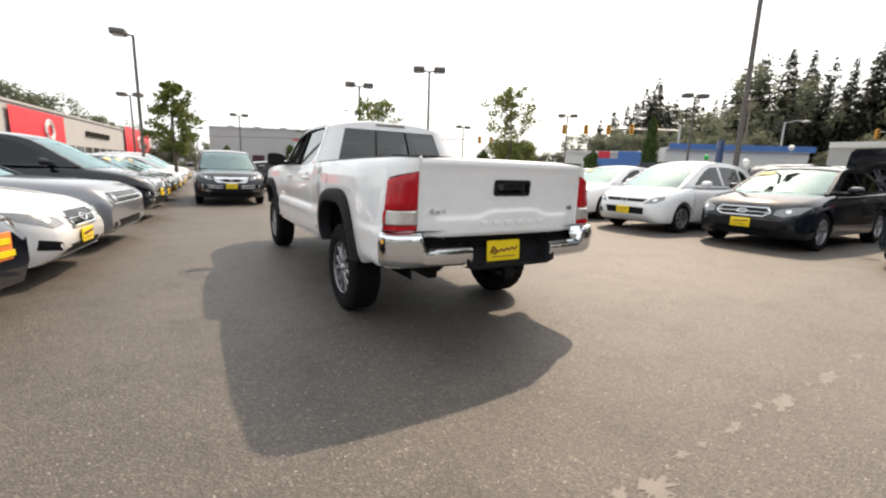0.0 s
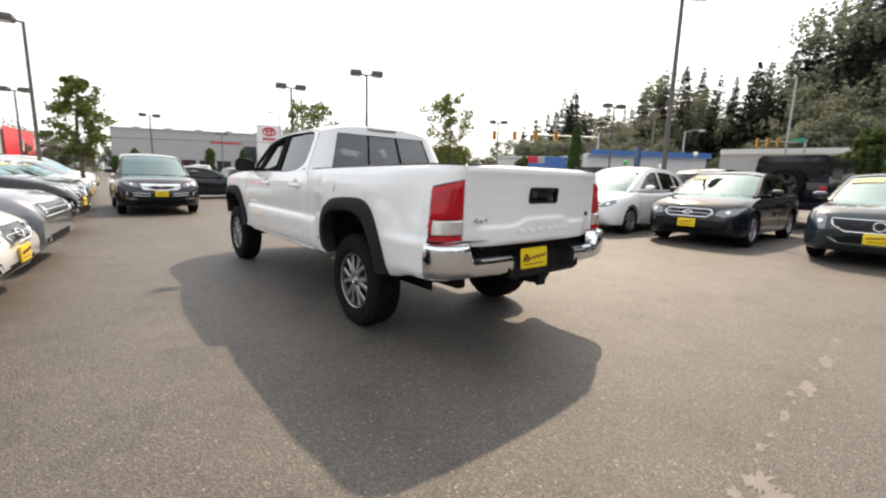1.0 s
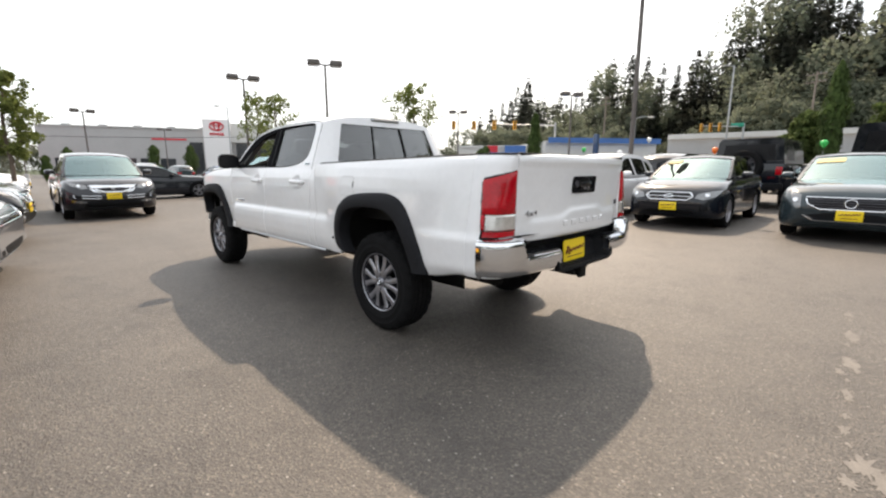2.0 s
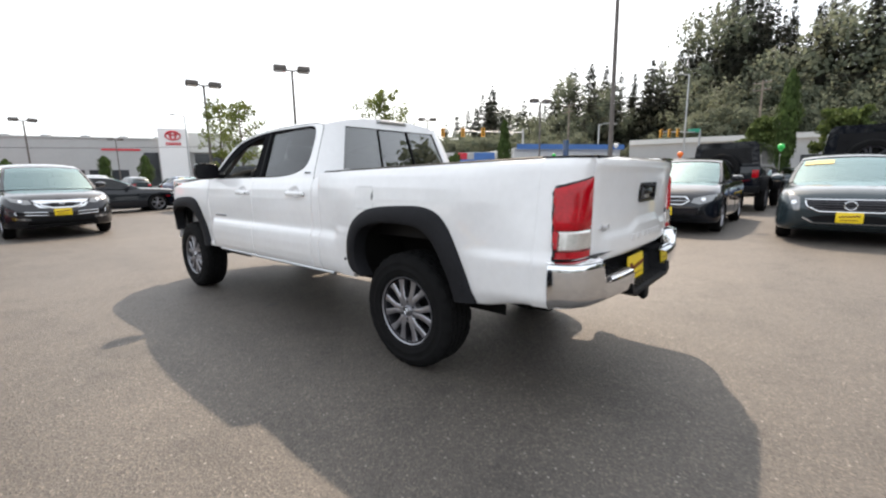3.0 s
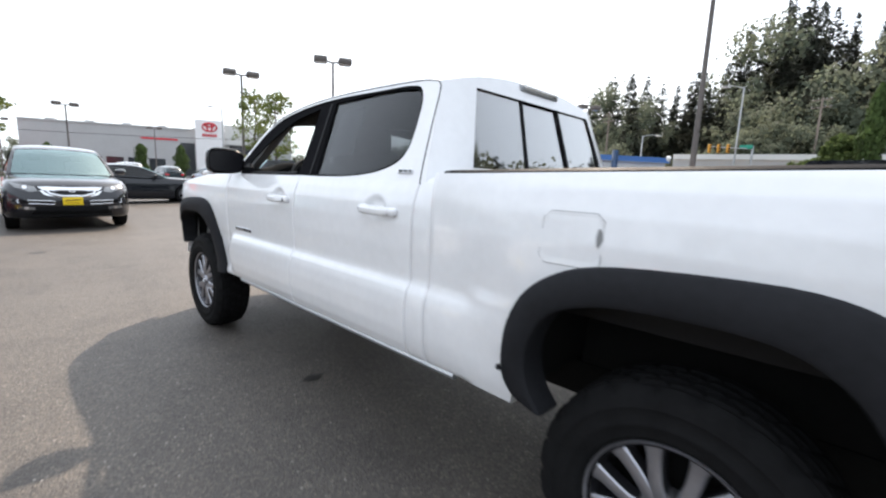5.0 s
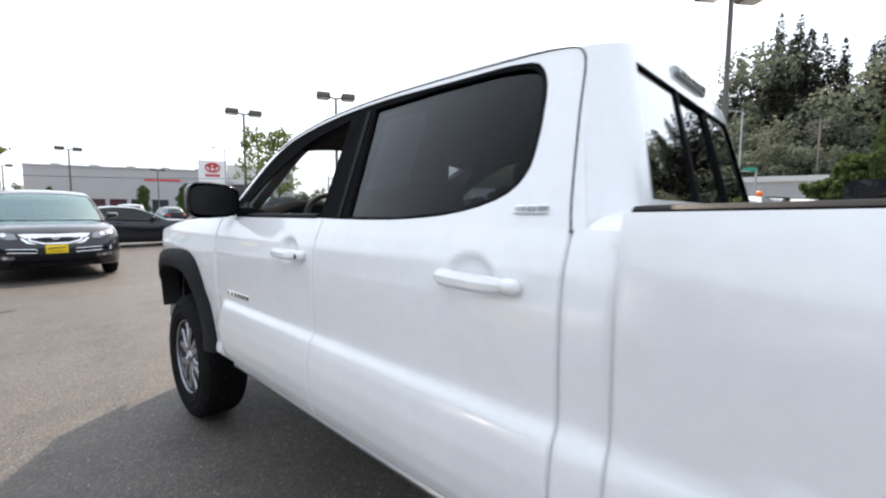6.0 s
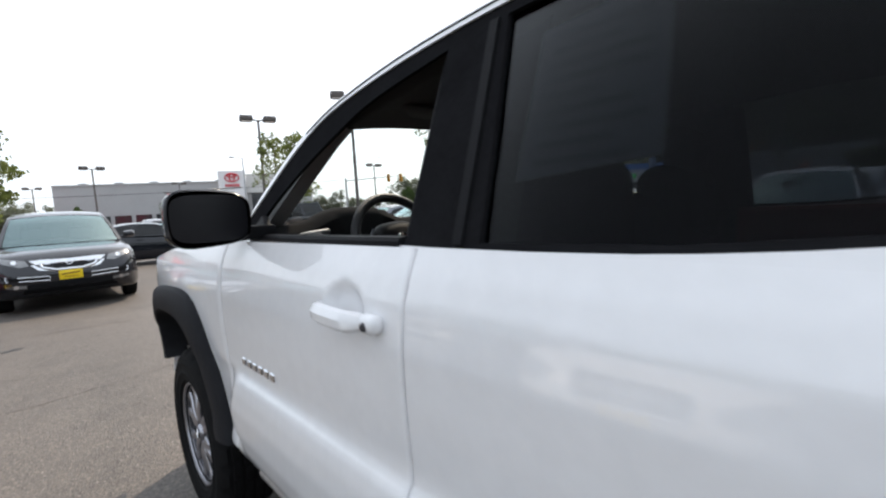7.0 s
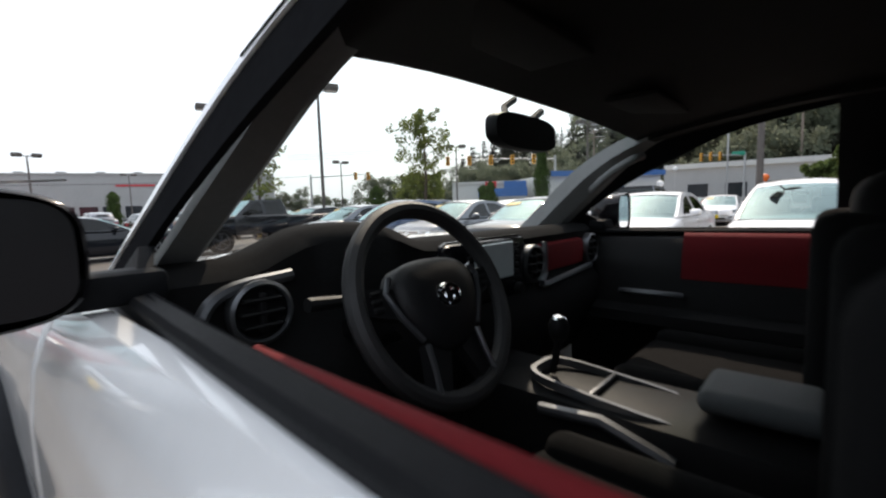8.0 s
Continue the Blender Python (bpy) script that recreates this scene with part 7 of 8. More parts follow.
# pickups beyond the black coupe, and a small round-lamp car at the near end of the row
def simple_pickup(m, label, body):
    root = thing("pickup_parked", m, label, "pickup truck")
    bm = bmesh.new()
    box(bm, (0, -1.6, 0.86), (1.86, 2.3, 0.62), 0.07, 3)
    box(bm, (0, 0.45, 0.88), (1.88, 1.9, 0.66), 0.07, 3)
    box(bm, (0, 2.0, 0.88), (1.84, 1.4, 0.66), 0.12, 4)
    part("body", bm, body, root)
    bm = bmesh.new()
    box(bm, (0, -1.6, 1.10), (1.6, 2.1, 0.16), 0.02)
    part("bed_liner", bm, DARKIN, root)
    bm = bmesh.new()
    rows = [[Vector((s * x, y, z)) for s in (-1, 1)] for x, y, z in ((0.86, 1.32, 1.2), (0.68, 0.72, 1.72), (0.68, -0.35, 1.76), (0.84, -0.50, 1.2))]
    sheet(bm, [rows[1], rows[2]], (0, 0, -0.04))
    for s in (-1, 1):
        filled(bm, [[(1.34, 1.2), (0.74, 1.72), (-0.36, 1.76), (-0.52, 1.2)], [(1.12, 1.24), (0.72, 1.62), (0.42, 1.66), (0.40, 1.24)], [(0.30, 1.24), (0.32, 1.66), (-0.30, 1.67), (-0.36, 1.24)]], lambda y, z: (s * (0.87 - 0.35 * (z - 1.2)), y, z), (-s * 0.03, 0, 0))
    part("cab", bm, body, root)
    bm = bmesh.new()
    sheet(bm, [rows[0], rows[1]])
    part("windscreen", bm, SCREEN, root)
    bm = bmesh.new()
    sheet(bm, [rows[2], rows[3]])
    part("rear_window", bm, CABTINT, root)
    for s in (-1, 1):
        bm = bmesh.new()
        filled(bm, [[(1.12, 1.24), (0.72, 1.62), (0.42, 1.66), (0.40, 1.24)]], lambda y, z: (s * (0.855 - 0.35 * (z - 1.2)), y, z), (0, 0, 0.001))
        filled(bm, [[(0.30, 1.24), (0.32, 1.66), (-0.30, 1.67), (-0.36, 1.24)]], lambda y, z: (s * (0.855 - 0.35 * (z - 1.2)), y, z), (0, 0, 0.001))
        part("side_window", bm, CABTINT, root)
        bm = bmesh.new()
        box(bm, (s * 0.62, 2.68, 0.98), (0.36, 0.06, 0.2), 0.02)
        part("headlamp", bm, CLEARLENS, root)
        bm = bmesh.new()
        box(bm, (s * 1.04, 1.0, 1.28), (0.2, 0.1, 0.16), 0.03)
        part("side_mirror", bm, TRIM, root)
        for y in (1.85, -1.75):
            car_wheel(root, s * 0.84, y, 0.40, True)
            bm = bmesh.new()
            sheet(bm, [[Vector((s * x, y + 0.5 * math.cos(a), 0.42 + 0.46 * math.sin(a))) for x in (0.80, 0.955)] for a in np.linspace(0.1, math.pi - 0.1, 12)], (0, 0, -0.03))
            part("fender_lip", bm, TRIM, root)
    bm = bmesh.new()
    box(bm, (0, 2.70, 0.92), (0.8, 0.05, 0.3), 0.02)
    part("grille", bm, CHROME, root)
    bm = bmesh.new()
    box(bm, (0, 2.74, 0.58), (1.8, 0.18, 0.2), 0.04)
    box(bm, (0, -2.82, 0.58), (1.7, 0.18, 0.18), 0.04)
    part("bumper", bm, CHROME, root)
    return root


simple_pickup(at(8.3, 20.9, 90), "charcoal crew-cab pickup facing the aisle", CHARCOAL)
simple_pickup(at(15.9, 10.3, -90), "grey crew-cab pickup behind the facing row", SILVER)
simple_pickup(at(12.2, 28.5, 60), "black pickup beside the aisle trees", BLACKP)

small = thing("car_roundlamp", at(*nosed(-1.50, 4.02, 1.9, -106)), "black small car with round chrome lamps and orange dealer plate", "car", LROW)
bm = bmesh.new()
rows = []
for y in np.linspace(-1.8, 1.9, 30):
    e = max(0.0, (abs(y) - 1.2) / 0.7)
    w = 0.82 * (1 - 0.22 * e**2.5)
    T = lerp_table(y, [-1.8, -1.5, 0.6, 1.4, 1.8, 1.9], [0.7, 0.95, 0.97, 0.93, 0.80, 0.66])
    row = [(0, y, 0.24), (w - 0.1, y, 0.24), (w, y, 0.4), (w, y, 0.6), (w - 0.05, y, T - 0.08), (w - 0.15, y, T), (0, y, T + 0.03)]
    rows.append(row + [(-x, yy, z) for x, yy, z in row[-2:0:-1]])
vs = [[bm.verts.new(p) for p in row] for row in rows]
for a, c in zip(vs, vs[1:]):
    for k in range(12):
        bm.faces.new((a[k], a[(k + 1) % 12], c[(k + 1) % 12], c[k]))
bm.faces.new(vs[0])
bm.faces.new(vs[-1])
bm = cut_arches(bm, (1.15, -1.15), 0.31, 0.82)
part("body", bm, BLACKP, small)
bm = bmesh.new()
rows = [[Vector((s * x, y, z)) for s in np.linspace(-1, 1, 7)] for x, y, z in ((0.72, 1.0, 0.96), (0.60, 0.45, 1.40), (0.58, 0.1, 1.47), (0.58, -1.0, 1.45), (0.66, -1.65, 0.96))]
sheet(bm, rows[1:4], (0, 0, -0.03))
part("roof", bm, BLACKP, small)
for nm, a, c in (("windscreen", 0, 1), ("rear_window", 3, 4)):
    bm = bmesh.new()
    sheet(bm, [rows[a], rows[c]])
    part(nm, bm, CABTINT, small)
for s in (-1, 1):
    bm = bmesh.new()
    filled(bm, [[(1.0, 0.96), (0.45, 1.40), (0.1, 1.47), (-1.0, 1.45), (-1.65, 0.96)]], lambda y, z: (s * (0.73 - 0.3 * (z - 0.96)), y, z), (0, 0, 0.001))
    part("side_window", bm, CABTINT, small)
    bm = bmesh.new()
    lathe(bm, [(0.0, 0.03), (0.07, 0.02), (0.095, 0.0), (0.11, 0.01), (0.11, -0.06)], 20, "y", (s * 0.56, 1.80, 0.66))
    part("round_lamp", bm, CHROME, small)
    for y in (1.15, -1.15):
        car_wheel(small, s * 0.72, y, 0.31, True)
bm = bmesh.new()
box(bm, (-0.24, 1.90, 0.56), (0.42, 0.02, 0.22), 0.006)
o = part("dealer_plate", bm, ORANGE, small, "orange dealer plate")
bm = bmesh.new()
box(bm, (-0.24, 1.915, 0.60), (0.36, 0.006, 0.05), 0.002, 1)
box(bm, (-0.24, 1.915, 0.50), (0.44, 0.006, 0.05), 0.002, 1)
part("plate_lettering", bm, YELLOW, o, "pale plain bars")


# ---- ground ----
def axis_steps(fine, far):
    out = list(np.arange(-6, fine, 0.5))
    v, s = fine, 0.5
    while v < far:
        out.append(v)
        s *= 1.16
        v += s
    return out


def build_ground():
    xs = sorted(set([-x - 6 for x in axis_steps(0, 1500) if x >= 0] + axis_steps(16, 1500)))
    ys = sorted(set([-y - 6 for y in axis_steps(0, 1500) if y >= 0] + axis_steps(26, 1500)))
    verts = [(x, y, ground_z(x, y)) for y in ys for x in xs]
    nx = len(xs)
    faces = [(j * nx + i, j * nx + i + 1, (j + 1) * nx + i + 1, (j + 1) * nx + i) for j in range(len(ys) - 1) for i in range(nx - 1)]
    me = bpy.data.meshes.new("ground")
    me.from_pydata(verts, [], faces)
    me.materials.append(ASPHALT)
    me.materials.append(GRASS)
    me.shade_smooth()
    for f_ in me.polygons:
        c = f_.center
        if c.x * 0.94 + c.y * 0.34 > 84 or c.y > 150 or c.y < -55 or c.x < -60:
            f_.material_index = 1
    return tagged(new("ground", me), "weathered grey-brown asphalt of the car lot", "ground", kind="structure")


build_ground()


def blob(name, x, y, rx, ry, material, label, seed, h=0.004, turn=0.0, jag=0.3):
    """A thin worn patch or stain with a ragged border on the asphalt."""
    rg = random.Random(seed)
    bm = bmesh.new()
    n = 28
    c = bm.verts.new((x, y, ground_z(x, y) + h))
    ring = []
    for k in range(n):
        a = 2 * math.pi * k / n
        f_ = 1 + jag * (rg.random() - 0.5) * 2
        px, py = rx * f_ * math.cos(a), ry * f_ * math.sin(a)
        X, Y = x + px * math.cos(turn) - py * math.sin(turn), y + px * math.sin(turn) + py * math.cos(turn)
        ring.append(bm.verts.new((X, Y, ground_z(X, Y) + h * 0.6)))
    for k in range(n):
        bm.faces.new((c, ring[k], ring[(k + 1) % n]))
    return tagged(part(name, bm, material, None), label, "stain", kind="structure")


for k, (x, y, rx, ry) in enumerate(((3.50, 0.76, 0.10, 0.035), (3.38, 0.74, 0.07, 0.03), (3.24, 0.77, 0.03, 0.015), (2.88, 0.755, 0.07, 0.04), (2.78, 0.735, 0.09, 0.035), (2.62, 0.785, 0.05, 0.022), (2.50, 0.75, 0.025, 0.012), (2.30, 0.75, 0.05, 0.03), (2.22, 0.735, 0.05, 0.02), (1.97, 0.74, 0.04, 0.018), (1.80, 0.74, 0.045, 0.02), (1.66, 0.72, 0.02, 0.012), (1.50, 0.665, 0.09, 0.055), (1.41, 0.60, 0.10, 0.05), (1.33, 0.71, 0.05, 0.03), (4.12, 0.79, 0.07, 0.025), (3.95, 0.78, 0.03, 0.015))):
    blob("worn_patch", x, y, rx, ry, PALE, "pale worn patch in the asphalt", k, turn=0.1, jag=0.55)
blob("oil_stain", 1.186, 5.544, 0.07, 0.04, OIL, "small dark oil stain on the asphalt", 20, jag=0.3)
blob("oil_stain", 0.25, 11.8, 0.10, 0.06, OIL, "small dark oil stain on the asphalt", 21, jag=0.3)


def crack(pts, w, seed):
    rg = random.Random(seed)
    bm = bmesh.new()
    c = smooth_curve(pts, 60)
    c = [(x + rg.uniform(-0.02, 0.02), y + rg.uniform(-0.03, 0.03)) for x, y in c]
    sheet(bm, [[Vector((x, y - w * rg.uniform(0.3, 1), ground_z(x, y) + 0.004)), Vector((x, y + w * rg.uniform(0.3, 1), ground_z(x, y) + 0.004))] for x, y in c])
    return tagged(part("asphalt_crack", bm, CRACK, None, "", (0, 0, 0), 0), "dark filled crack in the asphalt", "crack", kind="structure")


crack([(-1.2, 12.9), (1.5, 12.4), (4.5, 12.6), (8.0, 12.2)], 0.012, 1)
crack([(-1.0, 9.6), (0.3, 9.4), (2.0, 9.7)], 0.007, 2)
crack([(-3.0, 10.4), (-1.0, 10.6), (0.6, 10.35)], 0.006, 3)
crack([(-2.5, 1.4), (-1.2, 2.4), (-0.9, 3.9)], 0.005, 5)


# ---- buildings ----
def wall_frame(a, b):
    a, b = Vector((*a, 0)), Vector((*b, 0))
    d = (b - a).normalized()
    return a, b, d, Vector((d.y, -d.x, 0)), (b - a).length


def block(root, name, a, b, depth, z0, z1, material, proud=0.0):
    """A solid slab from plan point a to b, going back from the street by depth."""
    a, b, d, n, ln = wall_frame(a, b)
    bm = bmesh.new()
    p = [a + n * proud, b + n * proud, b - n * depth, a - n * depth]
    lo, hi = [bm.verts.new((v.x, v.y, z0)) for v in p], [bm.verts.new((v.x, v.y, z1)) for v in p]
    bm.faces.new(lo)
    bm.faces.new(hi)
    for k in range(4):
        bm.faces.new((lo[k], lo[(k + 1) % 4], hi[(k + 1) % 4], hi[k]))
    return part(name, bm, material, root, "", (0, 0, 0), 0)


def along(a, b, t):
    return (a[0] + (b[0] - a[0]) * t, a[1] + (b[1] - a[1]) * t)


def building(name, label, a, b, depth, h, wall, bands=(), signs=()):
    """bands: (t0, t1, z0, z1, material, proud, part name)."""
    root = thing(name, Matrix.Identity(4), label, "building")
    block(root, "wall", a, b, depth, -0.5, h, wall)
    block(root, "parapet", a, b, depth + 0.1, h, h + 0.25, wall, 0.15)
    for t0, t1, z0, z1, mt, pr, nm in bands:
        block(root, nm, along(a, b, t0), along(a, b, t1), -pr + 0.02 if pr > 0 else 0.1, z0, z1, mt, pr)
    return root


# showroom with red panels beyond the near row
RA, RB = (-15.5, 56), (-7.4, 118)
red = building("showroom_building", "low grey showroom with red entrance panels", RA, RB, 25, 6.6, CONCRETE,
    [(0.03, 0.235, 1.0, 6.3, REDWALL, 0.3, "red_panel"), (0.655, 0.94, 0.5, 7.4, REDWALL, 0.3, "red_panel")] + [(0.25 + 0.05 * k, 0.29 + 0.05 * k, 0.6, 3.0, DARKGLAZE, 0.06, "window") for k in range(8)])
a_, b_, d_, n_, ln_ = wall_frame(RA, RB)
for t, z, rx in ((0.165, 4.4, 1.15), (0.80, 4.9, 1.1)):
    bm = bmesh.new()
    c = a_ + d_ * ln_ * t + n_ * 0.4 + Vector((0, 0, z))
    for k, rad in ((0, rx), (1, rx * 0.7)):
        tube(bm, [c + d_ * rad * math.cos(q) + Vector((0, 0, rad * math.sin(q))) for q in np.linspace(0, 2 * math.pi, 25)], 0.10, 6, False)
    part("round_sign", bm, WHITESIGN, red, "pale round sign shape")
for k in range(9):
    block(red, "sign_bar", along(RA, RB, 0.36 + 0.018 * k), along(RA, RB, 0.374 + 0.018 * k), -0.05, 4.5, 5.2, UNDER, 0.2)

# grey dealership with a pale sign tower
TA, TB = (3.5, 101), (41.0, 84.0)
big = building("dealership_building", "long grey dealership with white sign tower", TA, TB, 30, 8.55, CONCRETE,
    [(0.05 + 0.075 * k, 0.11 + 0.075 * k, 0.8, 3.3, DARKGLAZE, 0.06, "window") for k in range(6)] + [(0.40, 0.535, 6.6, 6.9, REDSIGN, 0.1, "red_stripe"), (0.545, 0.598, 0.4, 6.3, DARKGLAZE, 0.08, "window"), (0.606, 0.718, -0.3, 10.5, WHITESIGN, 1.0, "sign_tower"), (0.718, 0.90, 6.4, 9.9, LIGHTWALL, 0.6, "entrance_canopy"), (0.735, 0.90, 0.4, 6.2, DARKGLAZE, 0.2, "window"), (0.92, 1.0, 0.6, 3.4, DARKGLAZE, 0.06, "window")])
a_, b_, d_, n_, ln_ = wall_frame(TA, TB)
c = a_ + d_ * ln_ * 0.662 + n_ * 1.1 + Vector((0, 0, 9.25))
bm = bmesh.new()
for rx, rz, oz in ((1.15, 0.75, 0.0), (0.42, 0.72, 0.0), (0.75, 0.28, 0.36)):
    tube(bm, [c + d_ * rx * math.cos(q) + Vector((0, 0, oz + rz * math.sin(q))) for q in np.linspace(0, 2 * math.pi, 29)], 0.11, 6, False)
part("oval_sign", bm, REDSIGN, big, "red oval sign shape")
for k in range(6):
    block(big, "sign_bar", along(TA, TB, 0.6335 + 0.0098 * k), along(TA, TB, 0.6405 + 0.0098 * k), -1.02, 7.6, 8.05, REDSIGN, 1.12)
for k in range(5):
    block(big, "roof_unit", along(TA, TB, 0.06 + 0.13 * k), along(TA, TB, 0.09 + 0.13 * k), 3, 8.55, 9.3, GALV, -4)

# blue-trimmed shop and the long grey building across the road
BA, BB = (43.8, 28.3), (55.5, 20.0)
building("corner_shop", "pale shop with a blue roof fascia", BA, BB, 14, 4.35, LIGHTWALL,
    [(0.0, 1.0, 4.35, 4.95, BLUEROOF, 0.8, "blue_fascia"), (0.05, 0.12, 0.3, 2.9, DARKGLAZE, 0.05, "window"), (0.3, 0.45, 0.8, 2.6, DARKGLAZE, 0.05, "window"), (0.6, 0.85, 0.8, 2.6, DARKGLAZE, 0.05, "window")])
CA, CB = (38.0, 37.0), (43.0, 30.5)
low = building("corner_shop", "low shop with blue awning and small red sign", CA, CB, 10, 3.9, LIGHTWALL,
    [(0.35, 1.0, 2.4, 3.3, BLUEROOF, 1.2, "awning"), (0.45, 0.60, 3.3, 4.1, REDSIGN, 0.4, "sign_board"), (0.70, 1.0, 3.3, 4.1, BLUEROOF, 0.4, "sign_board")])
GA, GB = (70.5, 23.5), (81.0, -26.0)
building("warehouse_building", "long grey warehouse below the wooded hill", GA, GB, 16, 6.0, CONCRETE,
    [(0.0, 1.0, 5.8, 6.5, LIGHTWALL, 0.5, "eave")] + [(0.06 + 0.09 * k, 0.11 + 0.09 * k, 1.6, 3.6, DARKGLAZE, 0.06, "window") for k in range(10)])


# ---- lamp posts, signals, poles and wires ----
def lamp_post(x, y, h=7.0, turn=0.0, heads=2, label="tall bronze lot lamp with two shoebox heads"):
    root = thing("lamp_post", pose(x, y, ground_z(x, y), 0, 0, turn), label, "street lamp", "lot lamps")
    bm = bmesh.new()
    tube(bm, [(0, 0, 0.6), (0, 0, h)], [0.085, 0.06], 10)
    part("pole", bm, POLE, root)
    bm = bmesh.new()
    lathe(bm, [(0.0, 0.75), (0.26, 0.75), (0.28, 0.7), (0.28, -0.1)], 16, "z")
    part("base", bm, CONCRETE, root, "concrete pole base")
    for s in ((-1, 1) if heads == 2 else (1,)):
        bm = bmesh.new()
        tube(bm, [(0, 0, h - 0.05), (s * 0.32, 0, h + 0.02)], 0.045, 6)
        arm = part("arm", bm, POLE, root)
        bm = bmesh.new()
        box(bm, (s * 0.60, 0, h + 0.06), (0.66, 0.56, 0.30), 0.07, 2)
        part("lamp_head", bm, POLE, arm)
        bm = bmesh.new()
        box(bm, (s * 0.60, 0, h - 0.095), (0.50, 0.42, 0.02), 0.005, 1)
        part("lens", bm, CLEARLENS, arm)
    return root


for x, y, h, tn in ((10.1, 29.0, 6.62, -15), (12.3, 23.1, 6.86, -28), (32.8, 32.0, 6.95, -35), (31.6, 18.6, 7.0, -25), (4.9, 54.0, 6.6, 0), (16.6, 76.7, 7.0, 0), (14.3, 6.8, 7.05, -40), (28.6, 44.7, 6.4, 0), (1.0, 78.0, 6.6, 0), (-4.0, 44.0, 6.5, -20)):
    lamp_post(x, y, h, tn)
lamp_post(-2.15, 27.0, 7.35, 170, 1, "tall bronze lot lamp with one shoebox head")


def mast(name, pole_xy, tip_xy, h, n, label, sign=False):
    root = thing(name, Matrix.Identity(4), label, "traffic signal")
    z0 = ground_z(*pole_xy)
    bm = bmesh.new()
    tube(bm, [(*pole_xy, z0 - 0.3), (*pole_xy, h + 0.4)], [0.16, 0.12], 10)
    part("pole", bm, GALV, root)
    bm = bmesh.new()
    tube(bm, [(*pole_xy, h), (*tip_xy, h + 0.3)], [0.08, 0.05], 8)
    arm = part("mast_arm", bm, GALV, root)
    for k in range(n):
        t = 1 - 0.22 * k if n < 4 else 1 - 0.2 * k
        x, y = along(pole_xy, tip_xy, t)
        bm = bmesh.new()
        box(bm, (x, y, h + 0.05), (0.36, 0.36, 1.05), 0.04)
        s = part("signal_head", bm, SIGNALY, arm, "yellow three-lamp signal head")
        bm = bmesh.new()
        for j in range(3):
            box(bm, (x - 0.16, y - 0.12, h + 0.38 - 0.33 * j), (0.16, 0.2, 0.22), 0.05)
        part("signal_visor", bm, UNDER, s)
    if sign:
        x, y = along(pole_xy, tip_xy, 0.15)
        bm = bmesh.new()
        box(bm, (x, y, h + 0.25), (0.05, 1.4, 0.5), 0.01)
        part("street_sign", bm, GREENSIGN, arm, "plain green street sign")
    return root


mast("traffic_signal", (66.0, 13.2), (64.5, 17.6), 6.7, 3, "mast arm with three yellow signals and green sign", True)
mast("traffic_signal", (47.0, 29.0), (38.5, 38.0), 6.6, 5, "long mast arm with yellow signal heads")
mast("traffic_signal", (33.0, 58.0), (38.5, 52.5), 6.0, 2, "distant mast arm with two signal heads")


def street_light(x, y, h, dx, dy):
    root = thing("street_lamp", Matrix.Identity(4), "grey steel street light with a curved arm", "street lamp")
    z0 = ground_z(x, y)
    bm = bmesh.new()
    tube(bm, [(x, y, z0 - 0.3), (x, y, h)], [0.14, 0.09], 10)
    part("pole", bm, GALV, root)
    bm = bmesh.new()
    tube(bm, [Vector(p) for p in smooth_curve([(x, y, h - 0.1), (x + dx * 0.5, y + dy * 0.5, h + 0.15), (x + dx, y + dy, h + 0.1)], 8)], 0.06, 6)
    arm = part("arm", bm, GALV, root)
    bm = bmesh.new()
    box(bm, (x + dx, y + dy, h + 0.08), (0.7, 0.7, 0.18), 0.07)
    part("lamp_head", bm, GALV, arm)


street_light(66.0, 15.0, 14.3, -0.9, 2.0)
street_light(60.0, 24.5, 8.2, 1.5, -1.5)
street_light(27.0, 80.0, 11.7, -1.6, 0.4)


def utility_pole(x, y, h, turn):
    root = thing("utility_pole", pose(x, y, ground_z(x, y) - 0.3, 0, 0, turn), "brown wooden utility pole with crossarms", "utility pole")
    bm = bmesh.new()
    tube(bm, [(0, 0, 0), (0, 0, h)], [0.2, 0.13], 10)
    part("pole", bm, WOODPOLE, root)
    for z in (h - 0.4, h - 1.5):
        bm = bmesh.new()
        box(bm, (0, 0.12, z), (2.6, 0.12, 0.14), 0.01)
        part("crossarm", bm, WOODPOLE, root)
        bm = bmesh.new()
        for x_ in (-1.15, -0.5, 0.5, 1.15):
            lathe(bm, [(0.0, 0.2), (0.05, 0.16), (0.06, 0.05), (0.03, 0.0)], 8, "z", (x_, 0.12, z + 0.07))
        part("insulator", bm, GALV, root)


utility_pole(86.9, 8.6, 16.0, 70)
utility_pole(80.0, 38.0, 15.0, 70)
utility_pole(92.0, -30.0, 16.0, 80)
wires = thing("overhead_wires", Matrix.Identity(4), "thin dark overhead wires between the poles", "wires")
for dz in (0.0, -0.5, -1.1):
    for p, q in (((86.9, 8.6, 15.6), (80.0, 38.0, 14.6)), ((86.9, 8.6, 15.6), (92.0, -30.0, 15.6)), ((80, 38, 14.6), (50, 95, 14))):
        bm = bmesh.new()
        tube(bm, [Vector((p[0] + (q[0] - p[0]) * t, p[1] + (q[1] - p[1]) * t, p[2] + (q[2] - p[2]) * t + dz - 2.2 * t * (1 - t))) for t in np.linspace(0, 1, 12)], 0.03, 4)
        part("wire", bm, UNDER, wires)
bm = bmesh.new()
tube(bm, [Vector((-4 + 50 * t, 88 - 8 * t, 6.0 + 2.2 * t - 2.0 * t * (1 - t))) for t in np.linspace(0, 1, 16)], 0.03, 4)
part("wire", bm, UNDER, wires)


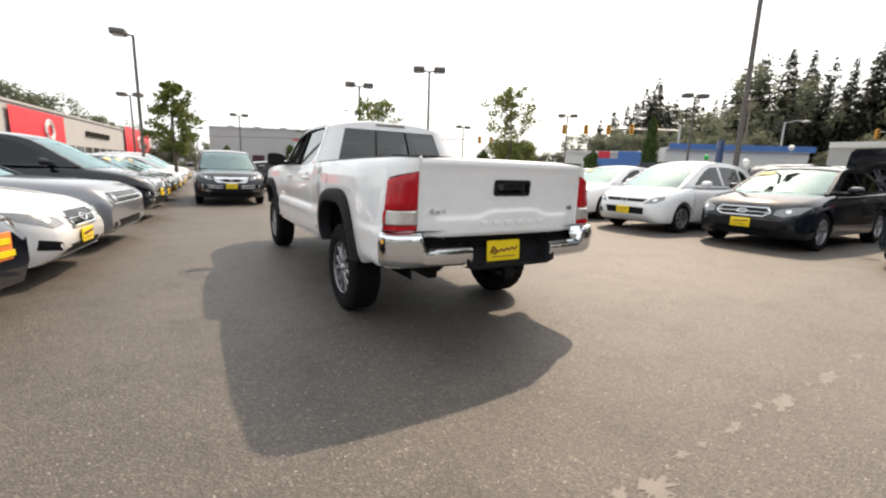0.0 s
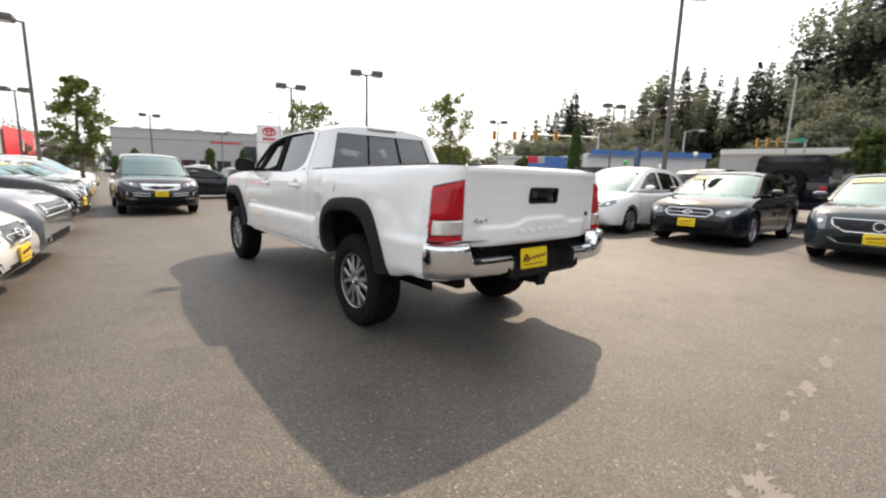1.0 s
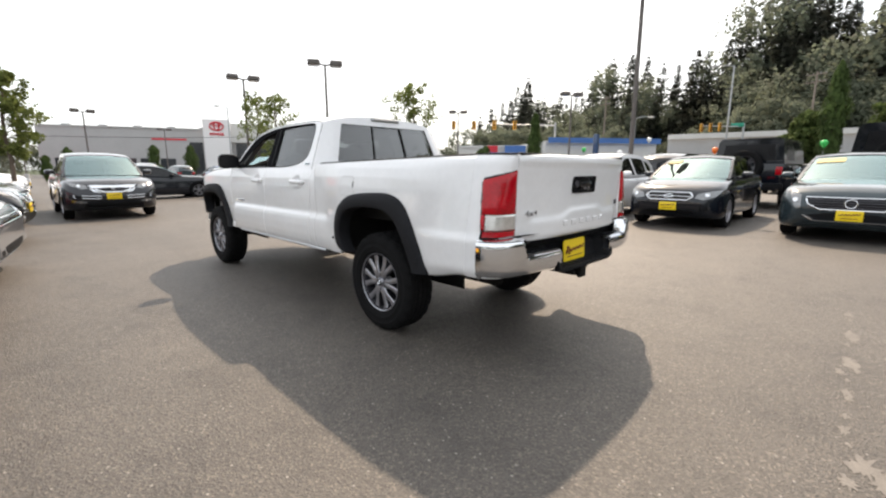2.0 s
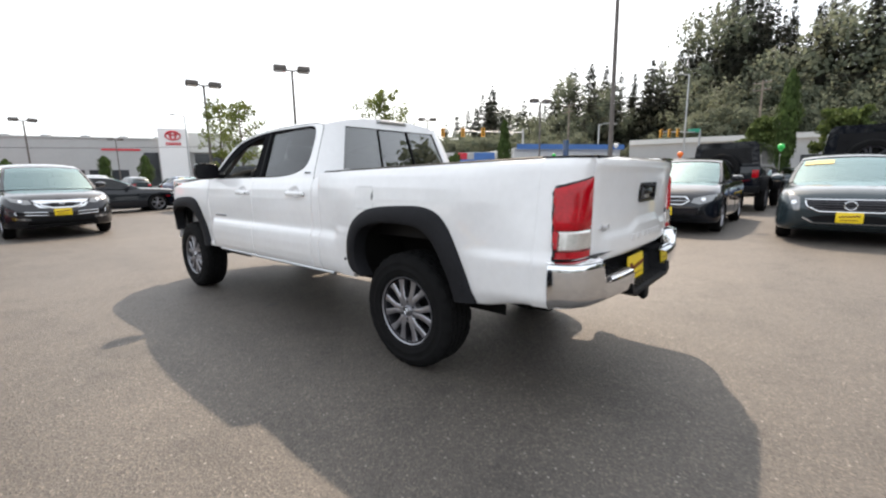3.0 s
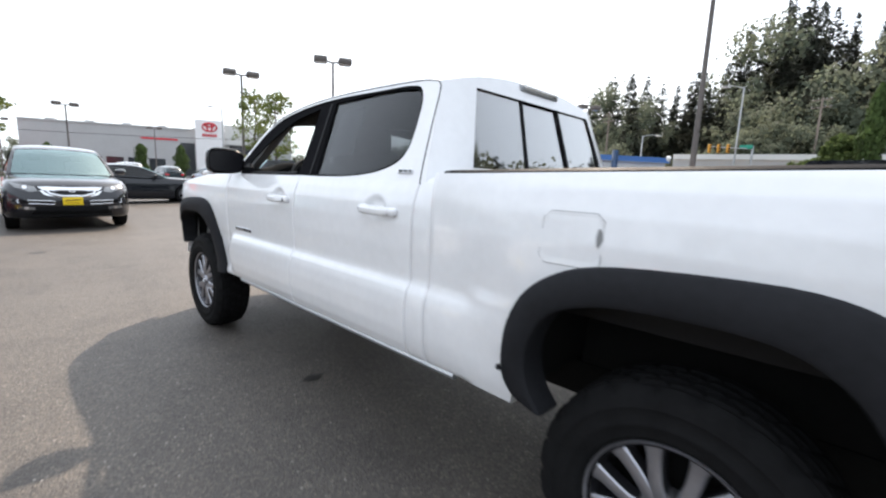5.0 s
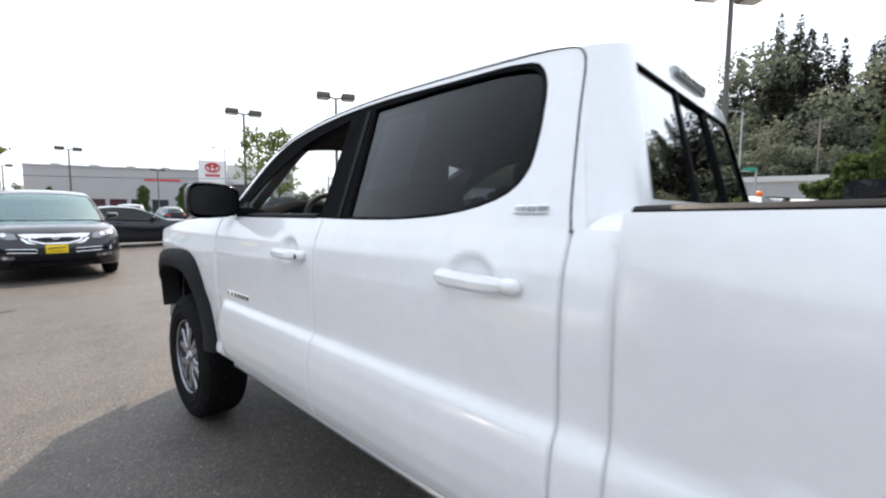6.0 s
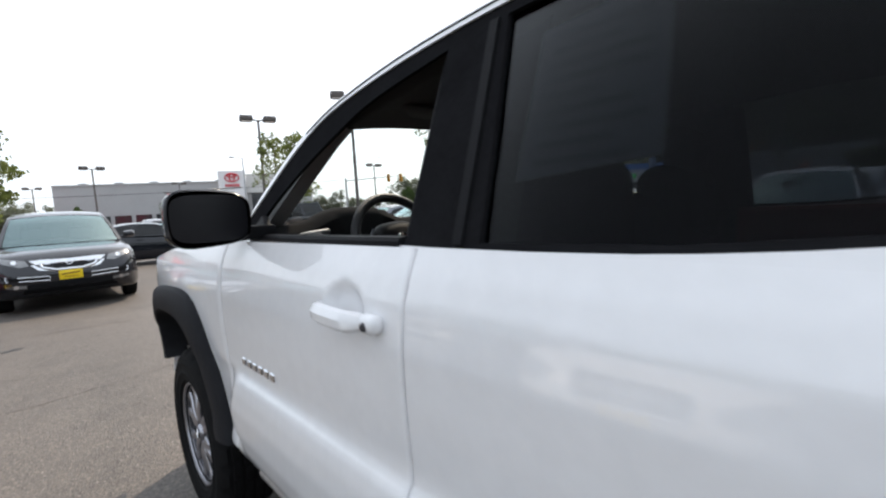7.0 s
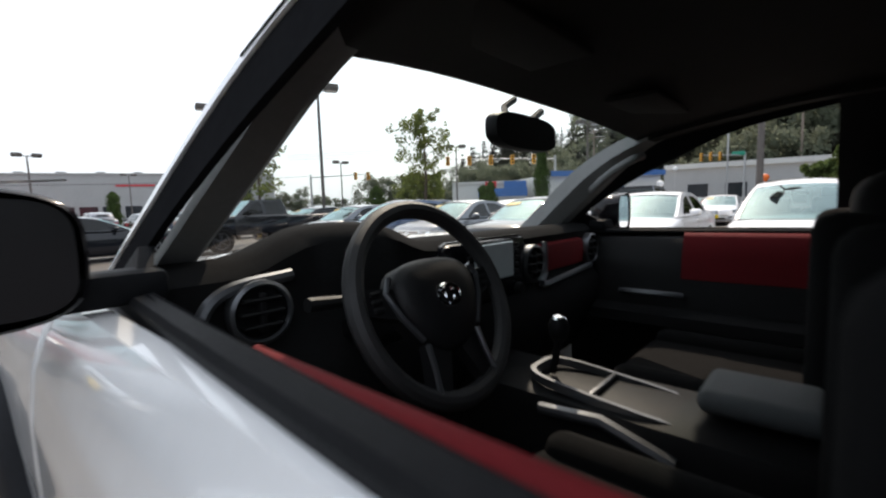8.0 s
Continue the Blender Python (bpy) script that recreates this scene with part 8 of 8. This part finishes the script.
# slim dark banner post near the corner shop
bm = bmesh.new()
tube(bm, [(30.5, 15.8, 0), (30.5, 15.8, 3.9)], 0.22, 10)
tagged(part("banner_post", bm, BLUEP, None), "dark blue slim banner post", "post")


# balloons tied to cars
def balloon(x, y, z, m, label):
    root = thing("balloon", pose(x, y, z), label, "balloon", "sale balloons")
    bm = bmesh.new()
    lathe(bm, [(0.0, 0.21), (0.09, 0.19), (0.16, 0.12), (0.185, 0.03), (0.155, -0.07), (0.085, -0.17), (0.02, -0.225), (0.03, -0.245), (0.0, -0.25)], 18, "z")
    part("skin", bm, m, root)
    bm = bmesh.new()
    tube(bm, [(0, 0, -0.35), (0.03, 0.02, -0.8), (0.0, 0.0, -(z - 1.35))], 0.006, 4)
    part("string", bm, WHITESIGN, root)


for x, y, z, m, lb in ((31.0, 8.1, 2.5, BALLOON_O, "orange balloon tied to a parked car"), (35.3, 13.7, 3.6, BALLOON_W, "white balloon tied to a parked car"), (31.0, 2.9, 2.7, BALLOON_G, "green balloon tied to a parked car"), (33.0, 18.0, 2.9, BALLOON_G, "green balloon tied to a parked car"), (26.8, 12.4, 2.3, BALLOON_W, "white balloon tied to a parked car"), (27.2, -2.0, 2.5, BALLOON_W, "white balloon tied to a parked car")):
    balloon(x, y, z, m, lb)


# ---- trees ----
def leaf_mesh(name, material, quads):
    verts, faces = [], []
    for c, u, v in quads:
        k = len(verts)
        verts += [c - u - v, c + u - v * 0.4, c + u * 0.3 + v, c - u * 0.8 + v * 0.5]
        faces.append((k, k + 1, k + 2, k + 3))
    me = bpy.data.meshes.new(name)
    me.from_pydata([tuple(p) for p in verts], [], faces)
    me.materials.append(material)
    return me


def rand_dir(rg):
    while True:
        v = Vector((rg.uniform(-1, 1), rg.uniform(-1, 1), rg.uniform(-1, 1)))
        if 0.1 < v.length < 1:
            return v.normalized()


def young_tree(x, y, h, spread, seed, label, dense=1.0, leaf=0.10, material=None):
    """A lot tree: tapered trunk, rising limbs, twigs and many small leaves in uneven clumps."""
    rg = random.Random(seed)
    root = thing("tree", pose(x, y, ground_z(x, y)), label, "tree", "lot trees")
    bm = bmesh.new()
    bend = [Vector((rg.uniform(-0.1, 0.1) * t, rg.uniform(-0.1, 0.1) * t, h * 0.93 * t)) for t in np.linspace(0, 1, 7)]
    tube(bm, bend, [0.085 * (1 - 0.85 * t) + 0.01 for t in np.linspace(0, 1, 7)], 8)
    part("trunk", bm, BARK, root)
    tips = []
    bm = bmesh.new()
    n = int(26 * (0.7 + 0.3 * dense))
    for k in range(n):
        t = 0.30 + 0.66 * (k + rg.random()) / n
        p = bend[0].lerp(bend[-1], t)
        a = k * 2.4 + rg.uniform(-0.4, 0.4)
        prof = math.sin(math.pi * min(1, max(0.06, (t - 0.24) / 0.86)) ** 0.75)
        ln = spread * prof * rg.uniform(0.6, 1.15)
        q = p + Vector((math.cos(a) * ln, math.sin(a) * ln, ln * rg.uniform(0.35, 0.85)))
        m_ = p.lerp(q, 0.5) + Vector((0, 0, -0.06 * ln))
        tube(bm, [p, m_, q], [0.022, 0.014, 0.006], 5)
        tips += [(q, 0.34 * ln + 0.10), (p.lerp(q, 0.72), 0.30 * ln + 0.08)]
        for _ in range(2):
            e = q + rand_dir(rg) * ln * 0.45
            tube(bm, [m_, (m_ + e) / 2, e], [0.010, 0.008, 0.004], 4)
            tips.append((e, 0.22 * ln + 0.08))
    tips.append((bend[-1], 0.25))
    part("limb", bm, BARK, root)
    quads = []
    for c, rad in tips:
        for _ in range(int(30 * dense)):
            d = rand_dir(rg)
            p = c + Vector((d.x, d.y, d.z * 0.8)) * rad * rg.random() ** 0.45
            u = rand_dir(rg)
            v = u.cross(rand_dir(rg)).normalized()
            s = leaf * rg.uniform(0.55, 1.15)
            quads.append((p, u * s * 0.5, v * s * 0.5))
    ob = new("crown", leaf_mesh("crown", material or LEAF, quads))
    ob.parent = root
    return root


young_tree(-0.7, 24.6, 5.3, 0.82, 3, "young leafy maple beside the near row", 1.3, 0.13)
young_tree(10.0, 27.2, 5.9, 1.05, 5, "young open-crowned maple in a planter bed", 0.65, 0.13)
young_tree(9.95, 24.5, 5.5, 1.0, 6, "young open-crowned maple in a planter bed", 0.6, 0.13)
young_tree(16.5, 20.5, 6.3, 1.15, 8, "slim open maple behind the facing row", 1.1, 0.13)
young_tree(20.5, 25.0, 3.4, 1.2, 9, "low leafy maple behind the facing row", 1.3, 0.15)


def column_tree(x, y, h, r, seed, label, material=CYPRESS):
    rg = random.Random(seed)
    root = thing("tree", pose(x, y, ground_z(x, y)), label, "tree", "columnar trees")
    bm = bmesh.new()
    tube(bm, [(0, 0, -0.1), (0, 0, h * 0.9)], [0.12, 0.02], 7)
    part("trunk", bm, BARK, root)
    quads = []
    for _ in range(int(2600 * h / 7)):
        t = rg.random() ** 0.9
        rad = r * min(1.0, 0.35 + 2.2 * t) * (1 - t ** 5) ** 0.5 * (0.85 + 0.18 * math.sin(9 * t + seed) + 0.1 * math.sin(23 * t))
        a = rg.uniform(0, 2 * math.pi)
        rr_ = rad * rg.uniform(0.5, 1.06) * (1 + 0.12 * math.sin(3 * a + 7 * t))
        p = Vector((rr_ * math.cos(a), rr_ * math.sin(a), 0.15 + t * (h - 0.2)))
        up = Vector((rg.uniform(-0.45, 0.45), rg.uniform(-0.45, 0.45), 1)).normalized()
        s = rg.uniform(0.08, 0.19)
        quads.append((p, up.cross(Vector((math.cos(a), math.sin(a), 0.2))).normalized() * s * 0.5, up * s))
    ob = new("crown", leaf_mesh("crown", material, quads))
    ob.parent = root


for k, (x, y, h, r) in enumerate(((35.0, 2.9, 7.5, 0.75), (35.8, 24.6, 6.5, 0.75), (31.0, 26.8, 3.3, 0.7), (33.2, 29.2, 3.2, 0.7), (11.0, 58.0, 3.8, 0.8), (4.0, 62.0, 3.6, 0.6), (22.0, 31.0, 3.0, 0.9), (18.0, 70.0, 4.6, 1.0), (2.0, 58.0, 2.6, 0.6))):
    column_tree(x, y, h, r, 40 + k, "slim green columnar cypress")
young_tree(37.1, 4.3, 5.2, 0.95, 15, "rounded green tree beside the cypress", 2.0, 0.24, SHRUB)
young_tree(38.4, 5.6, 3.6, 0.9, 16, "low rounded green tree beside the cypress", 2.0, 0.24, SHRUB)
young_tree(37.3, -0.1, 5.3, 1.3, 17, "rounded green tree beside the cypress", 2.0, 0.24, SHRUB)


def add_conifer(verts, faces, normals, rg, base, h):
    """Layered, drooping boughs, each a spray of small tufts, round a thin stem; uneven sides and a ragged top."""
    R = h * rg.uniform(0.21, 0.30)
    n = max(16, int(h * 1.15))
    lean = Vector((rg.uniform(-0.03, 0.03), rg.uniform(-0.03, 0.03), 0))
    k = len(verts)
    for a in (0, 2.1, 4.2):
        verts.append(base + Vector((0.25 * math.cos(a), 0.25 * math.sin(a), 0)))
        normals.append(Vector((math.cos(a), math.sin(a), 0)))
    verts.append(base + lean * h + Vector((0, 0, h)))
    normals.append(Vector((0, 0, 1)))
    faces += [(k, k + 1, k + 3), (k + 1, k + 2, k + 3), (k + 2, k, k + 3)]
    power = rg.uniform(0.7, 1.0)
    fat = [rg.uniform(0.65, 1.2) for _ in range(7)]
    for j in range(n):
        f_ = 0.05 + 0.94 * (j + rg.random() * 0.8) / n
        z, r = h * f_, R * (1 - f_) ** power * rg.uniform(0.75, 1.1) + 0.2
        m_ = rg.randint(7, 10)
        for i in range(m_):
            a = 2 * math.pi * (i + rg.random()) / m_
            d, q = Vector((math.cos(a), math.sin(a), 0)), Vector((-math.sin(a), math.cos(a), 0))
            ln = r * rg.uniform(0.6, 1.1) * fat[int(a * 7 / 6.2832) % 7]
            droop = rg.uniform(-0.05, 0.32)
            for s in range(6):
                t = 0.42 + 0.58 * (s + rg.random()) / 6
                w = ln * rg.uniform(0.06, 0.11) + 0.12
                c = base + lean * z + d * ln * t + q * rg.uniform(-0.34, 0.34) * ln * (0.35 + 0.65 * t) + Vector((0, 0, z - droop * ln * t + rg.uniform(-0.4, 0.3)))
                u = (d * rg.uniform(0.4, 1.0) + Vector((0, 0, -droop - rg.uniform(0.0, 0.6))) + q * rg.uniform(-0.7, 0.7)) * w * 1.25
                v = (q * rg.uniform(0.7, 1.1) + Vector((0, 0, rg.uniform(-0.6, 0.6)))) * w
                nm = (d + q * rg.uniform(-0.35, 0.35) + Vector((0, 0, 1.5 + rg.uniform(-0.5, 0.5)))).normalized()
                k = len(verts)
                verts += [c - u, c + v, c + u, c - v]
                normals += [nm] * 4
                faces.append((k, k + 1, k + 2, k + 3))


def add_broadleaf(verts, faces, normals, rg, base, h, clumps=30, leaves=92):
    R = h * rg.uniform(0.26, 0.38)
    for _ in range(clumps):
        d = rand_dir(rg)
        low = rg.uniform(0.5, 0.62)
        c = base + Vector((d.x * R, d.y * R, h * low + d.z * h * 0.34))
        rad = h * rg.uniform(0.09, 0.17)
        for _ in range(leaves):
            e = rand_dir(rg)
            p = c + e * rad * rg.uniform(0.45, 1.05)
            u = rand_dir(rg)
            v = u.cross(e).normalized()
            s = h * rg.uniform(0.008, 0.017) + 0.04
            nm = (d * 0.7 + e * 0.7 + Vector((0, 0, 0.7))).normalized()
            k = len(verts)
            verts += [p - u * s, p + v * s, p + u * s, p - v * s * 0.8]
            normals += [nm] * 4
            faces.append((k, k + 1, k + 2, k + 3))


SKYLINE = ([20, 35, 48, 52, 54, 55.6, 57.5, 60, 62, 64.5, 67, 69, 71.5, 73.5, 75.5, 77, 79, 81, 84, 87, 90, 93, 100, 115, 130, 150], [2, 3, 5.2, 7.2, 8.2, 10.4, 8.0, 8.8, 7.6, 10.5, 12.6, 11.5, 10.8, 10.0, 12.6, 12.2, 15.4, 17.6, 17.2, 15.6, 15.6, 16.0, 17.5, 17, 13, 9])


def forest(name, label, make, items, material):
    verts, faces, normals = [], [], []
    rg = random.Random(77)
    for x, y, h in items:
        make(verts, faces, normals, rg, Vector((x, y, ground_z(x, y) - 0.3)), h)
    me = bpy.data.meshes.new(name)
    me.from_pydata([tuple(v) for v in verts], [], faces)
    me.shade_smooth()
    me.normals_split_custom_set_from_vertices([tuple(v) for v in normals])
    me.materials.append(material)
    return tagged(new(name, me), label, "forest", kind="stuff")


rg = random.Random(12)
firs, mixed = [], []
for dist, fac, step in ((93, 0.42, 3.4), (101, 0.60, 3.4), (110, 0.78, 3.6), (119, 0.90, 3.8), (128, 1.02, 4.2), (140, 1.10, 4.6), (152, 1.05, 4.4)):
    a = 50.0
    while a < 150:
        el = lerp_table(a, *SKYLINE)
        d = dist + rg.uniform(-5, 5)
        x, y = d * math.sin(radians(a)), 1.5 + d * math.cos(radians(a))
        z1 = 1.26 + d * math.tan(radians(el * fac * rg.uniform(0.90, 1.10)))
        h = max(6.0, z1 - ground_z(x, y))
        (mixed if (dist < 105 and rg.random() < 0.4) or rg.random() < 0.06 else firs).append((x, y, h if h < 34 else 34))
        a += math.degrees(step * rg.uniform(0.7, 1.3) / d)
# woods behind the camera and beyond the showroom
for k in range(70):
    a = radians(150 + 200 * (k + rg.random()) / 70)
    d = rg.uniform(62, 95)
    x, y = d * math.sin(a), d * math.cos(a)
    if y < -20 or x < -45:
        (firs if rg.random() < 0.6 else mixed).append((x, y, rg.uniform(11, 19)))
for x, y, h in ((-41, 143, 19.0), (-37.4, 145, 19.6), (-34.0, 146, 17.4), (-28.9, 147, 18.0), (-25.5, 148, 15.5), (-20.5, 148, 13.6), (-14.5, 149, 13.0), (-9.0, 149, 10.5), (-5.0, 150, 9.5), (-1.0, 150, 9.0)):
    mixed.append((x, y, h))
for k in range(22):
    a, d = radians(116 + 1.9 * k), 62 + rg.uniform(-5, 5)
    (firs if k % 3 else mixed).append((d * math.sin(a), d * math.cos(a), rg.uniform(21, 28)))
for a0, a1, d, hh in ((-4, 2, 105, 6.5), (26, 33, 95, 6.5), (33.5, 36, 88, 4.5), (38, 43, 82, 7.0), (43, 52, 70, 5.0), (49, 67, 86, 9.0), (53, 64, 97, 12.0)):
    a = a0
    while a < a1:
        x, y = d * math.sin(radians(a)), 3 + d * math.cos(radians(a))
        mixed.append((x, y, hh * rg.uniform(0.75, 1.15)))
        a += rg.uniform(1.2, 2.0)
# The haze over these woods is in their leaf colours.
forest("conifer_woods", "dense dark conifer woods on the hillside", add_conifer, firs, CONIFER_HAZED)
forest("broadleaf_woods", "mixed broadleaf trees along the lot edge", add_broadleaf, mixed, BROADLEAF_HAZED)
